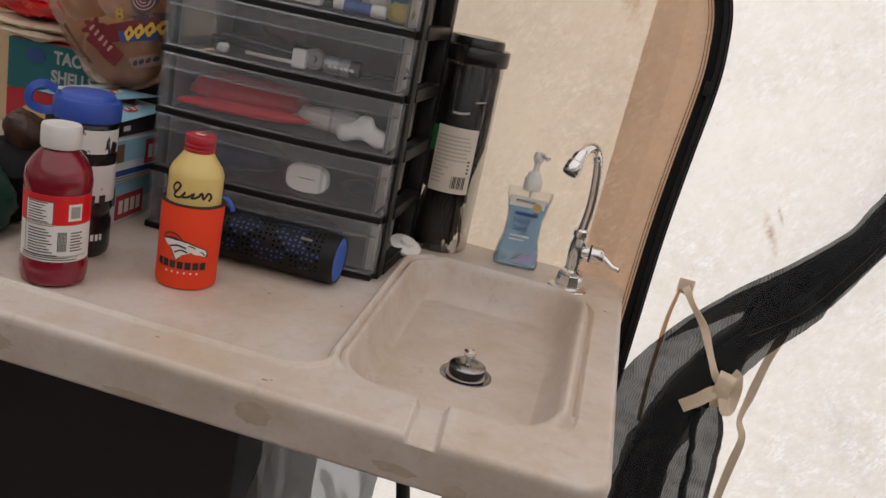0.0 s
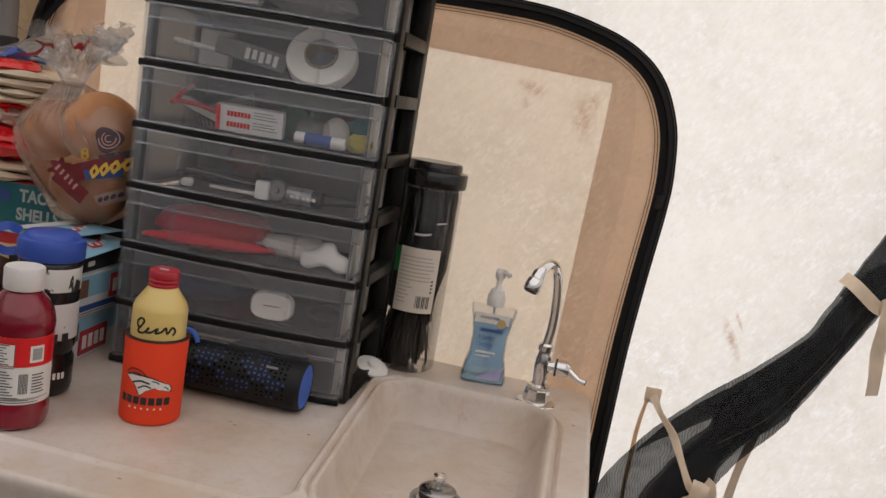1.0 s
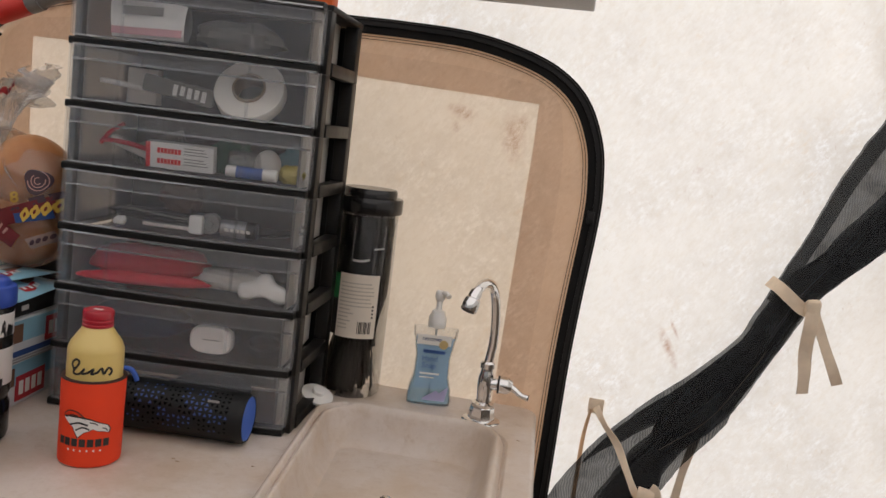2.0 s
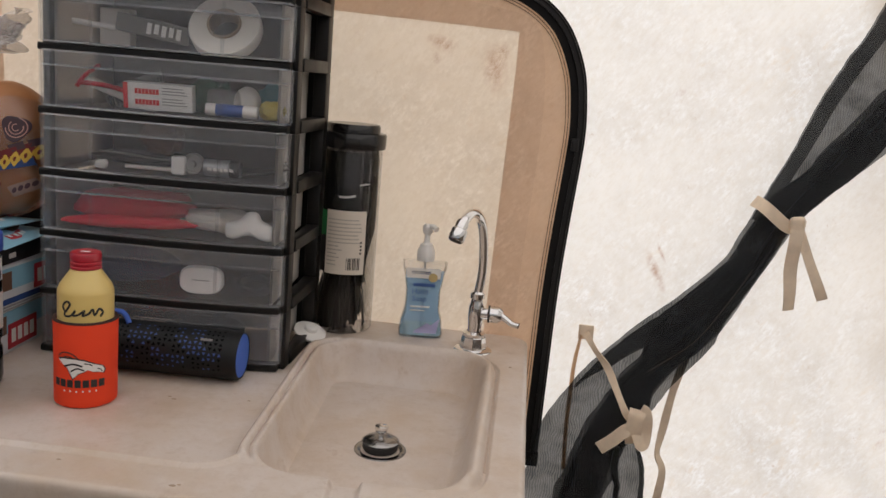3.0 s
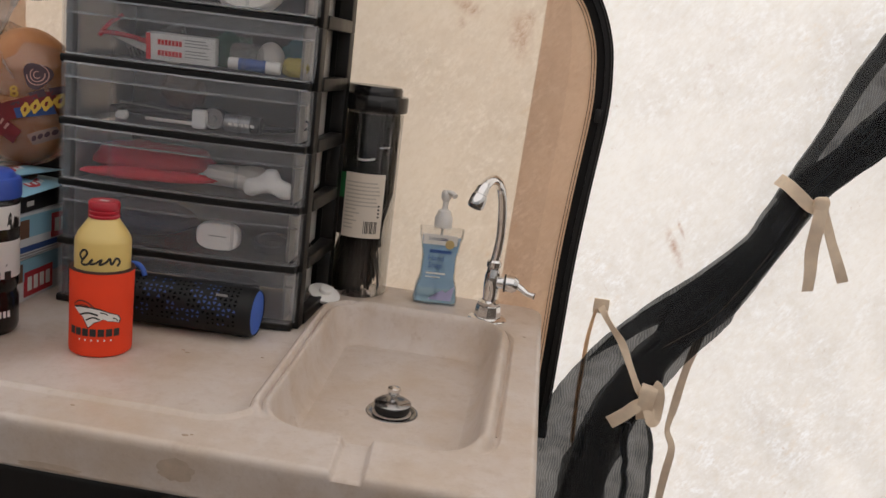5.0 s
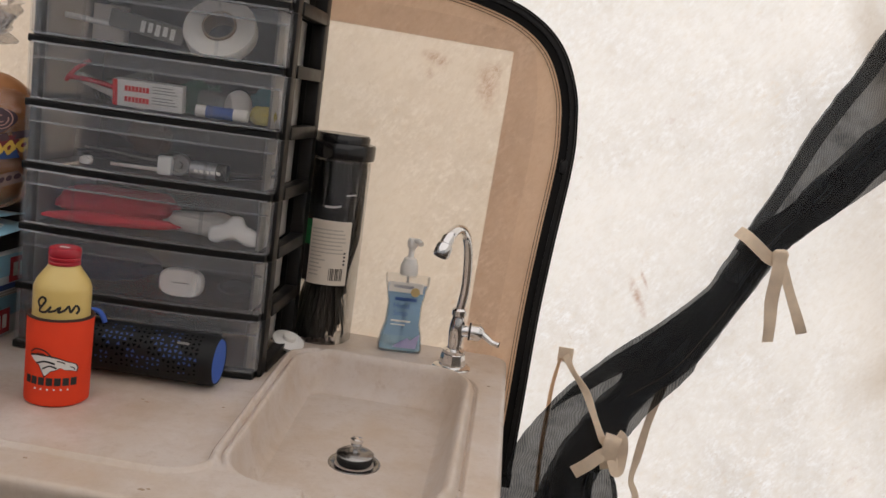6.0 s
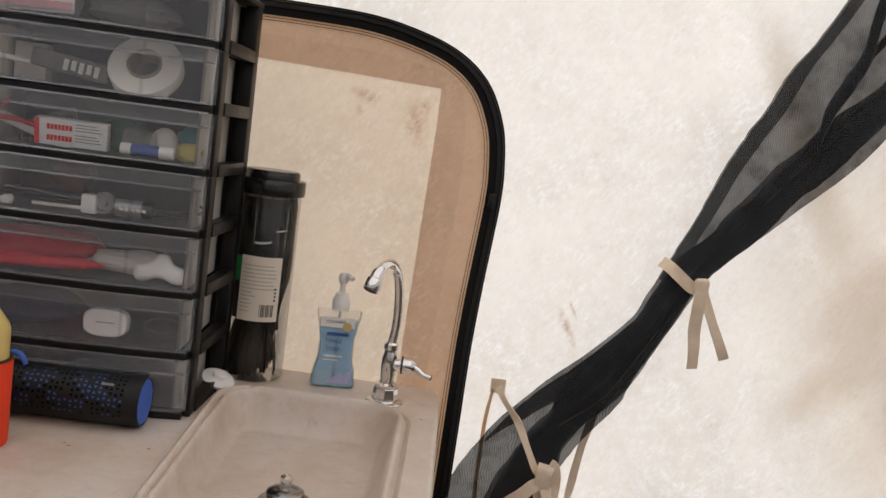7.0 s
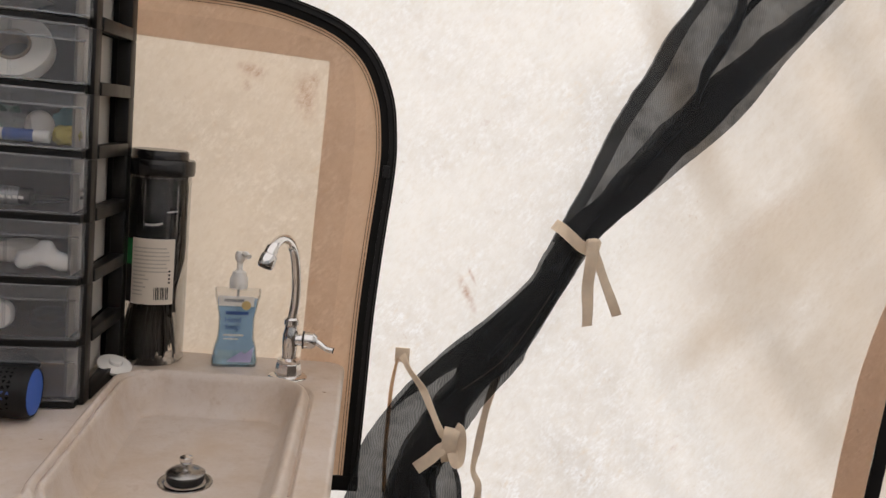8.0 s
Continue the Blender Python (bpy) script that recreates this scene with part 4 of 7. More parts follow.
def tray_mesh():
    """The drawer behind its front: one open box with thin walls."""
    x0, x1, y0, y1, h, t = -TW + 0.012, -0.012, 0.001, TD - 0.012, 0.0735, 0.002
    bm = bmesh.new()
    plan = [(x0, y0), (x0, y1), (x1, y1), (x1, y0), (x1 - t, y0), (x1 - t, y1 - t), (x0 + t, y1 - t), (x0 + t, y0)]
    lo = [bm.verts.new((x, y, 0.0)) for x, y in plan]
    hi = [bm.verts.new((x, y, h)) for x, y in plan]
    for i in range(8):
        j = (i + 1) % 8
        bm.faces.new((lo[i], lo[j], hi[j], hi[i]))
    for q in ((0, 1, 6, 7), (1, 2, 5, 6), (2, 3, 4, 5)):
        bm.faces.new([hi[i] for i in q])
    bm.faces.new((lo[7], lo[6], lo[5], lo[4]))
    bmesh.ops.recalc_face_normals(bm, faces=bm.faces[:])
    return bm


def ledge_mesh():
    """Thin moulded lines on the front: the ledge, the top lip and the foot."""
    bits = [curved_bar(0.0538, 0.0547, -0.0090, -0.0075, 0.001), curved_bar(0.0728, 0.0740, -0.0108, -0.0090, 0.001), curved_bar(0.0, 0.0012, -0.0092, -0.0075, 0.001)]
    for fx in (0.20, 0.735):
        x = -TW + TW * fx
        bits.append(sheet(lambda u, v, x=x: (x - 0.0026 + 0.0052 * u, -0.0054 - bow(x), 0.002 + 0.068 * v), 2, 1))
    for xa, xb in ((-TW - 0.0085, -TW + 0.0005), (-0.002, 0.0058)):
        bits.append(sheet(lambda u, v, xa=xa, xb=xb: (xa + (xb - xa) * u, -0.0040 - bow(min(0.0, max(-TW, xa))), 0.001 + 0.072 * v), 4, 1))
    return join(*bits)


def lip_mesh():
    """The doubled wall of the front: a band under its top edge."""
    return sheet(lambda u, v: (-TW + 0.004 + (TW - 0.006) * u, -0.0052 - bow(-TW + 0.004 + (TW - 0.006) * u), 0.0545 + 0.0175 * v), 24, 1)


def flared(bm):
    """Lets the tower's side stand out a little towards its back."""
    for v in bm.verts:
        v.co.x += 0.012 * max(0.0, v.co.y - 0.012) / TD * (1 if v.co.x > 0.006 else 0)
    return bm


tower = thing("drawer_tower", "seven-drawer tower of clear plastic in a black frame", "drawers", TOWER)
M_EDGE = clear_plastic("drawer_plastic_edge", (0.95, 0.96, 0.97), 0.84, 0.2, (0.72, 0.72, 0.73), pass_on=0.3)
M_LIP = clear_plastic("doubled_drawer_plastic", (0.97, 0.97, 0.97), 0.86, 0.25, (0.76, 0.76, 0.77), pass_on=0.3)
M_TRAY = clear_plastic("frosted_tray_plastic", (0.96, 0.95, 0.94), 0.88, 0.3, (0.78, 0.75, 0.72), pass_on=0.22)
# far side: a darker copy of the side plastic that paints the drawers' left end dimmer
M_FARSIDE = clear_plastic("dimmed_side_plastic", (0.90, 0.88, 0.86), 0.50, 0.3, (0.42, 0.40, 0.38), pass_on=0.1)
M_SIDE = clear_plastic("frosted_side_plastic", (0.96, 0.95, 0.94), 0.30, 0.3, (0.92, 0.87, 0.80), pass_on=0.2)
dm = None
for k in range(LEVELS):
    z = 0.004 + PITCH * k
    part("front_rail", curved_bar(z - 0.0015, z + 0.0085, -0.006, 0.014, 0.002, 0.007), M_FRAME, tower)
    for sx in (1, -1):
        ox = 0.0 if sx > 0 else -TW
        lo, hi = sorted((ox, ox + sx * 0.010))
        part("post", flared(box(lo, hi, 0.010, 0.034, z - 0.002, z + PITCH - 0.002, 0.0015)), M_FRAME, tower)
        part("post", flared(box(lo, hi, TD - 0.026, TD, z - 0.002, z + PITCH - 0.002, 0.0015)), M_FRAME, tower)
        part("side_rail", flared(box(lo, hi + 0.002 * (sx > 0), 0.0342, TD - 0.0262, z - 0.002, z + 0.016, 0.0015)), M_FRAME, tower)
    if dm is None:
        d_ob = part("drawer", tray_mesh(), M_TRAY, tower, "clear frosted plastic drawer", smooth=False)
        f_ob = part("front", drawer_mesh(), M_DRAWER, d_ob)
        l_ob = part("ledge", ledge_mesh(), M_EDGE, d_ob)
        p_ob = part("lip", lip_mesh(), M_LIP, d_ob)
        s_ob = part("side", sheet(lambda u, v: (-0.0105, 0.002 + (TD - 0.016) * u, 0.0728 * v), 6, 3), M_SIDE, d_ob)
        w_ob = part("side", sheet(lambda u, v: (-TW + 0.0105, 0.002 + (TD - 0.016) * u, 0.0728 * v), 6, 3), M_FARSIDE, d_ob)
        wm = w_ob.data
        dm, fm, lm, pm, sm = d_ob.data, f_ob.data, l_ob.data, p_ob.data, s_ob.data
    else:
        d_ob = tagged(new("drawer", dm), "clear frosted plastic drawer")
        d_ob.parent = tower
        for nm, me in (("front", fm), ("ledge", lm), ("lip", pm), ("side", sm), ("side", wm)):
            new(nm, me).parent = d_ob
    d_ob.location = (0, 0, z + 0.0105)
zt = 0.004 + PITCH * LEVELS
part("back_panel", box(-TW + 0.002, -0.002, TD - 0.006, TD - 0.003, 0.004, zt - 0.004), M_FRAME, tower)
part("top", join(curved_bar(zt - 0.006, zt + 0.006, -0.008, 0.014, 0.002), flared(box(-TW - 0.011, 0.011, 0.0145, TD + 0.002, zt - 0.003, zt + 0.006, 0.002))), M_FRAME, tower, "black plastic top")


def in_drawer(level, share, y, dz=0.0, rz=0.0, rx=0.0, ry=0.0):
    """The pose of something in a drawer: level from the bottom, share of the width from the left end."""
    return TOWER @ at(-TW + TW * share, y, 0.004 + PITCH * level + 0.0135 + dz, rz, rx, ry)


def cloth_lump(sx, sy, sz, amount, scale, seed, seg=28):
    """A soft folded lump with a flat base at z = 0."""
    bm = bmesh.new()
    bmesh.ops.create_uvsphere(bm, u_segments=seg, v_segments=seg // 2, radius=1.0)
    for v in bm.verts:
        n = noise.noise(v.co * scale + Vector((seed, 0, 0))) + 0.5 * noise.noise(v.co * scale * 2.3 + Vector((0, seed, 0)))
        c = v.co * (1 + amount * n)
        e = 0.75
        v.co = Vector((math.copysign(abs(c.x) ** e, c.x) * sx, math.copysign(abs(c.y) ** e, c.y) * sy, max(-1.0, c.z) * sz + sz))
    return bm


def cloth(name, colour, rough=0.8):
    return surface(name, colour, rough, vary=0.2, scale=45, grain=0.3, grain_scale=700)


C_RED, C_NAVY, C_GREEN, C_TEAL = cloth("red_cloth", (0.56, 0.010, 0.030)), cloth("navy_cloth", (0.03, 0.045, 0.085)), cloth("green_cloth", (0.03, 0.12, 0.07)), cloth("teal_film", (0.09, 0.25, 0.28))
C_YEL, C_GREY, C_DARK = cloth("yellow_film", (0.55, 0.45, 0.10)), cloth("grey_film", (0.20, 0.19, 0.18)), cloth("dark_goods", (0.04, 0.04, 0.042))
C_TAPE = surface("white_cloth_tape", (0.90, 0.86, 0.80), 0.7, vary=0.04, scale=50, grain=0.2)
C_PAPER = surface("bright_card", (0.90, 0.88, 0.86), 0.45, vary=0.03, scale=50, grain=0.03)
C_WHITE = surface("bright_plastic", (0.90, 0.88, 0.86), 0.4, vary=0.03, scale=50, grain=0.03)
C_PALE = surface("pale_goods", (0.80, 0.75, 0.70), 0.5, vary=0.08, scale=60)

# top drawer
pack = thing("pouch", "white printed pouch with pink edge in the top drawer", "pouch", in_drawer(6, 0.265, 0.012, 0.004, -3, -8))
part("face", sheet(lambda u, v: (-0.058 + 0.116 * u + 0.008 * (1 - v) * (1 - u), 0.006 * math.cos(3 * u) - 0.004 * math.sin(math.pi * v), 0.056 * v * (1 - 0.16 * u * u)), 16, 10), C_PAPER, pack)
part("back", sheet(lambda u, v: (-0.058 + 0.116 * u + 0.008 * (1 - v) * (1 - u), 0.010 + 0.006 * math.cos(3 * u) + 0.012 * math.sin(math.pi * v), 0.056 * v * (1 - 0.16 * u * u)), 16, 10), C_GREY, pack)
part("pink_edge", sheet(lambda u, v: (-0.050 + 0.106 * u, 0.006 * math.cos(3 * u) - 0.0052 - 0.0006 * v, 0.003 + 0.010 * v), 16, 2), surface("pink_ink", (0.62, 0.33, 0.36), 0.5), pack)
part("print", sheet(lambda u, v: (-0.036 + 0.062 * u, 0.006 * math.cos(3 * (0.2 + 0.5 * u)) - 0.0056, 0.030 + 0.012 * v), 10, 2), M_PRINT, pack)
solo("pouch", cloth_lump(0.06, 0.035, 0.022, 0.3, 2.2, 8), C_GREY, "grey crumpled pouch in the top drawer", "pouch", in_drawer(6, 0.62, 0.06))
# tape drawer
rolls = thing("tape_roll", "wide roll of white medical tape", "tape roll", in_drawer(5, 0.70, 0.040, 0.034, 0, 58))
part("tape", lathe([(0.0235, -0.010), (0.048, -0.010), (0.0495, -0.008), (0.0495, 0.008), (0.048, 0.010), (0.0235, 0.010), (0.0235, -0.010)], 64), C_TAPE, rolls)
part("core", lathe([(0.0205, -0.0135), (0.0233, -0.0135), (0.0233, 0.0135), (0.0205, 0.0135), (0.0205, -0.0135)], 48), surface("card_core", (0.35, 0.27, 0.19), 0.8), rolls)
tubep = thing("ointment_tube", "grey squeezed tube with white print", "tube", in_drawer(5, 0.42, 0.026, 0.012, 5, 0, 8))
part("body", rough_up(box(-0.055, 0.045, -0.004, 0.004, 0.0, 0.024, 0.003), 0.001, 90), C_GREY, tubep)
for k in range(5):
    part("print", box(-0.012 + 0.010 * k, -0.006 + 0.010 * k, -0.0055, -0.0046, 0.004 + 0.002 * (k % 2), 0.019), M_LABEL, tubep)
solo("toothbrush", tube(smooth_path([(-0.05, 0, 0.004), (0, 0, 0.005), (0.05, 0.004, 0.006)], 6), 0.004, 10), M_WHITE, "white handled toothbrush in a drawer", "toothbrush", in_drawer(5, 0.22, 0.03, 0.018, 4, 0, 6))
solo("carton", box(-0.022, 0.022, -0.01, 0.01, 0, 0.05, 0.001), C_PALE, "small cream carton in a drawer", "carton", in_drawer(5, 0.2, 0.075))
# plaster drawer
band = thing("plaster_box", "white and red box of sticking plasters", "box", in_drawer(4, 0.455, 0.010, 0.001, 2, 8))
part("carton", box(-0.047, 0.047, 0.0, 0.016, 0.0, 0.036, 0.0008), C_PAPER, band)
part("stripe", box(-0.047, -0.041, -0.0012, -0.0004, 0.0005, 0.0355), M_LABELRED, band)
for z in (0.007, 0.0215):
    for k in range(7):
        part("print", box(-0.031 + 0.0048 * k, -0.0272 + 0.0048 * k, -0.0012, -0.0004, z, z + 0.007), M_LABELRED, band)
    for k in range(3):
        part("print", box(0.006, 0.040 - 0.003 * k, -0.0012, -0.0004, z + 0.001 + 0.004 * k, z + 0.0022 + 0.004 * k), M_PRINT, band)
stick = thing("lip_balm", "blue and white lip balm stick", "lip balm", in_drawer(4, 0.765, 0.004, 0.0095, 2, 0, 90))
part("tube", lathe([(0.0, -0.034), (0.0075, -0.034), (0.008, -0.033), (0.008, -0.012)], 28), M_WHITE, stick)
part("sleeve", lathe([(0.0083, -0.020), (0.0083, 0.020)], 28), surface("blue_label", (0.03, 0.09, 0.33), 0.4), stick)
part("cap", lathe([(0.008, 0.012), (0.0085, 0.020), (0.0085, 0.034), (0.007, 0.036), (0.0, 0.036)], 28), M_WHITE, stick)
egg = bmesh.new()
bmesh.ops.create_uvsphere(egg, u_segments=28, v_segments=16, radius=0.019)
for v in egg.verts:
    v.co.z = v.co.z * 1.15 + 0.021
solo("cotton_ball", egg, C_PALE, "round white ball in a drawer", "ball", in_drawer(4, 0.80, 0.042))
solo("scissors", join(tube(smooth_path([(-0.06, 0, 0.03), (-0.02, 0, 0.028), (0.02, 0, 0.02), (0.06, 0, 0.014)], 6), 0.0035, 10), tube(smooth_path([(-0.062, 0, 0.024), (-0.05, 0, 0.04), (-0.03, 0.0, 0.055)], 6), 0.003, 10)), C_RED, "red handled tool in a drawer", "tool", in_drawer(4, 0.27, 0.03))
solo("pouch", cloth_lump(0.034, 0.016, 0.022, 0.6, 3.2, 21), C_GREEN, "green film packet in a drawer", "packet", in_drawer(4, 0.60, 0.075))
solo("pouch", cloth_lump(0.018, 0.012, 0.013, 0.3, 2.5, 22), C_YEL, "yellow film packet in a drawer", "packet", in_drawer(4, 0.92, 0.025))
solo("pouch", cloth_lump(0.022, 0.010, 0.025, 0.4, 2.5, 23), C_TEAL, "teal film packet in a drawer", "packet", in_drawer(4, 0.90, 0.07))
solo("tissue_pack", box(-0.05, 0.05, -0.012, 0.012, 0, 0.012, 0.003), C_PALE, "flat pale packet in a drawer", "packet", in_drawer(4, 0.25, 0.05, 0.01, 10, 0, 20))
# battery drawer
solo("floss_box", box(-0.010, 0.010, -0.008, 0.008, 0, 0.026, 0.003), C_WHITE, "small white plastic box in a drawer", "box", in_drawer(3, 0.545, 0.014))
spool = thing("spool", "grey metal spool in a drawer", "spool", in_drawer(3, 0.60, 0.018, 0.016, 0, 90))
part("rim", lathe([(0.0, -0.006), (0.014, -0.006), (0.015, -0.004), (0.015, 0.004), (0.014, 0.006), (0.011, 0.006), (0.010, 0.002), (0.005, 0.002), (0.004, 0.006), (0.0, 0.006)], 36), surface("grey_metal", (0.4, 0.39, 0.38), 0.35, 0.8), spool)
batt = thing("battery", "black and silver battery lying on its side", "battery", in_drawer(3, 0.73, 0.012, 0.0135, 2, 0, 90))
part("shell", lathe([(0.0, -0.025), (0.011, -0.025), (0.0118, -0.024), (0.0118, 0.012)], 32), surface("silver_wrap", (0.34, 0.34, 0.35), 0.3, 0.7), batt)
part("wrap", lathe([(0.0119, 0.011), (0.0119, 0.025), (0.008, 0.0255), (0.0, 0.0255)], 32), M_BLACK, batt)
for k in range(5):
    b = outline([(-0.002, 0.0), (0.002, 0.0), (0.003, 0.006), (-0.001, 0.006)])
    part("print", bent(b, 0.0122, -90, -0.018 + 0.0075 * k), M_LABEL, batt)
solo("clip", cloth_lump(0.009, 0.006, 0.006, 0.5, 3, 31, 16), M_WHITE, "small white clip in a drawer", "clip", in_drawer(3, 0.22, 0.008))
solo("cable", tube(smooth_path([(-0.05, 0, 0.022), (-0.01, 0.004, 0.02), (0.03, 0.0, 0.017), (0.06, 0.005, 0.016)], 8), 0.0016, 8), C_GREY, "thin grey cable in a drawer", "cable", in_drawer(3, 0.33, 0.03))
solo("pouch", cloth_lump(0.09, 0.04, 0.009, 0.35, 3, 33), C_DARK, "dark folded cloth in a drawer", "cloth", in_drawer(3, 0.35, 0.10))
solo("pouch", cloth_lump(0.030, 0.018, 0.024, 0.35, 2.6, 35), cloth("brown_goods", (0.10, 0.045, 0.03)), "small brown pouch in a drawer", "pouch", in_drawer(3, 0.40, 0.075, 0.019))
solo("cable", tube(smooth_path([(-0.03, 0, 0.003), (0.0, 0.006, 0.006), (0.03, 0.0, 0.012), (0.045, -0.004, 0.020), (0.035, 0.004, 0.026)], 8), 0.0022, 8), C_DARK, "looped black cable in a drawer", "cable", in_drawer(3, 0.86, 0.04))
solo("pencil", tube(smooth_path([(-0.04, 0, 0.003), (0.0, 0.0, 0.004), (0.04, 0.004, 0.005)], 4), 0.0026, 8), C_PALE, "pale pencil lying in a drawer", "pencil", in_drawer(3, 0.42, 0.016, 0.001, -12))
comb = thing("comb", "grey plastic comb standing in a drawer", "comb", in_drawer(4, 0.30, 0.072, 0.004, 4, -6, -24))
part("spine", box(-0.045, 0.045, 0.0, 0.004, 0.026, 0.036, 0.0012), C_GREY, comb)
for k in range(18):
    part("tooth", box(-0.043 + 0.005 * k, -0.0408 + 0.005 * k, 0.0006, 0.0034, 0.004, 0.0258), C_GREY, comb)
jar_small = thing("clear_jar", "small clear plastic jar lying in a drawer", "jar", in_drawer(4, 0.715, 0.036, 0.019, 8, 0, 90))
part("wall", lathe([(0.0, -0.024), (0.016, -0.024), (0.0175, -0.021), (0.0175, 0.020), (0.015, 0.023), (0.0, 0.023)], 32), M_NECK, jar_small)
# red drawer
solo("folded_cloth", cloth_lump(0.085, 0.05, 0.0255, 0.2, 1.7, 41), C_RED, "red folded cloth in a drawer", "cloth", in_drawer(2, 0.30, 0.068))
solo("folded_cloth", cloth_lump(0.095, 0.012, 0.0085, 0.2, 2.4, 42), C_RED, "red folded strap against the drawer front", "cloth", in_drawer(2, 0.34, 0.006, 0.004, 0, 0, -2))
solo("bag", cloth_lump(0.06, 0.03, 0.016, 0.25, 2, 43), C_PALE, "pale crumpled bag in a drawer", "bag", in_drawer(2, 0.68, 0.06))


def pillow(points, depth):
    """A soft flat-lying solid with the given outline in the xz plane, rounded to its rim."""
    ring = smooth_path([(x, 0, z) for x, z in points + points[:1]], 5)
    n = len(ring) - 1
    mid = sum(ring[:n], Vector()) / n

    def fn(u, v):
        p = ring[min(n, round(u * n)) % n]
        w = math.sin(math.pi * v)
        q = mid.lerp(p, w ** 0.85)
        return q.x, -depth * math.cos(math.pi * v), q.z
    return sheet(fn, n, 18)


BONE = [(-0.037, 0.013), (-0.033, 0.023), (-0.022, 0.0265), (-0.013, 0.031), (-0.003, 0.041), (0.010, 0.040), (0.017, 0.029), (0.028, 0.0245), (0.037, 0.015), (0.033, 0.003), (0.020, 0.0005), (0.006, 0.006), (-0.008, 0.006), (-0.022, 0.0005), (-0.034, 0.003)]
hs = pillow(BONE, 0.010)
bmesh.ops.translate(hs, verts=hs.verts, vec=(0, 0.010, 0))
solo("handset", hs, C_WHITE, "white rounded plastic handset", "handset", in_drawer(2, 0.855, 0.004))
# oval case drawer
oval = thing("oval_case", "white oval plastic case standing on edge", "case", in_drawer(1, 0.655, 0.012, 0.0225, 3, 90))
part("shell", lathe([(0.0, -0.008), (0.020, -0.008), (0.0215, -0.005), (0.0215, 0.005), (0.020, 0.008), (0.0, 0.0085)], 48, (1.5, 0.98)), C_WHITE, oval)
for v in oval.children[0].data.vertices:
    h = math.hypot(v.co.x / 1.5, v.co.y / 0.98)
    if h > 1e-6:
        k = (abs(v.co.x / 1.5 / h) ** 3 + abs(v.co.y / 0.98 / h) ** 3) ** (-1 / 3)
        v.co.x, v.co.y = v.co.x * k * 0.95, v.co.y * k * 0.95
part("print", box(-0.012, 0.012, 0.0002, 0.0012, 0.0084, 0.0092), C_GREY, oval)
coil = tube([Vector((0.024 * math.cos(i * 0.3), 0.018 * math.sin(i * 0.3), 0.006 + 0.0002 * i)) for i in range(64)], 0.003, 8)
solo("cable_coil", coil, C_DARK, "coiled dark cable in a drawer", "cable", in_drawer(1, 0.87, 0.04, 0.004, 0, 25))
solo("folded_cloth", cloth_lump(0.075, 0.05, 0.023, 0.22, 2, 51), C_NAVY, "navy folded cloth in a drawer", "cloth", in_drawer(1, 0.27, 0.07))
solo("folded_cloth", cloth_lump(0.06, 0.04, 0.014, 0.22, 2, 52), C_DARK, "dark folded cloth in the bottom drawer", "cloth", in_drawer(0, 0.6, 0.08))

# orange packet on top of the tower
orange = thing("orange_box", "orange carton with white print on the tower", "box", TOWER @ at(-0.045, 0.07, zt + 0.0065))
part("carton", box(-0.045, 0.045, -0.02, 0.02, 0, 0.075, 0.0015), surface("orange_card", (0.75, 0.13, 0.02), 0.5), orange)
part("print", box(-0.012, 0.008, -0.0212, -0.0204, 0.004, 0.05), M_LABEL, orange)

# ---- speaker in front of the tower ----
SR = 0.0345
speaker = thing("bluetooth_speaker", "black cylinder speaker with blue ends lying on the counter", "speaker", at(-0.131, 1.047, 0.8955 + SR + 0.001, 2.0) @ pose(0, 0, 0, 0, 90, 0))
L = 0.099
part("body", lathe([(0.0, -L), (0.029, -L), (0.033, -L + 0.003), (SR, -L + 0.010), (SR, L - 0.010), (0.0338, L - 0.004), (0.0315, L - 0.0005), (0.030, L - 0.002)], 56), surface("speaker_shell", (0.0065, 0.0065, 0.007), 0.5, spec=0.3, vary=0.25, scale=50, grain=0.12), speaker)
part("end_disc", lathe([(0.0302, L - 0.002), (0.0296, L - 0.0008), (0.0, L - 0.0004)], 48), M_SPEAKBLUE, speaker, "blue fabric end")
part("end_disc", lathe([(0.0, -L - 0.001), (0.029, -L - 0.001), (0.0293, -L + 0.0005)], 48), M_SPEAKBLUE, speaker)
tri_b, tri_k = [], []
for col in range(24):
    for row in range(9):
        zz = -0.085 + 0.0070 * col
        ang = 196 + 11.8 * row
        s = 0.0025 - 0.0007 * abs(row - 4) / 4
        if noise.noise(Vector((col * 0.9, row * 1.3, 4.0))) > 0.22 + 0.1 * (2 < row < 7):
            continue
        flip = 1 if (row + col) % 2 else -1
        b = outline([(-s * 0.9 * flip, -s * 1.1), (-s * 0.9 * flip, s * 1.1), (s * 0.9 * flip, 0.0)], 0.0003)
        b = bent(b, SR, ang, zz)
        (tri_b if noise.noise(Vector((col * 0.21, row * 0.35, 9.0))) > -0.06 else tri_k).append(b)
M_HOLE = surface("speaker_hole", (0.0015, 0.0015, 0.002), 0.9, spec=0.1)
tagged(part("grille", join(*tri_b), surface("dim_blue_cloth", (0.022, 0.058, 0.21), 0.6, vary=0.2, scale=60), speaker, "blue cloth showing through small triangular holes"), kind="stuff")
tagged(part("grille", join(*tri_k), M_HOLE, speaker), kind="stuff")
for zz in (-0.07, 0.075):
    part("foot", box(0.031, SR + 0.0012, -0.006, 0.006, zz - 0.006, zz + 0.006, 0.001), M_RUBBER, speaker)
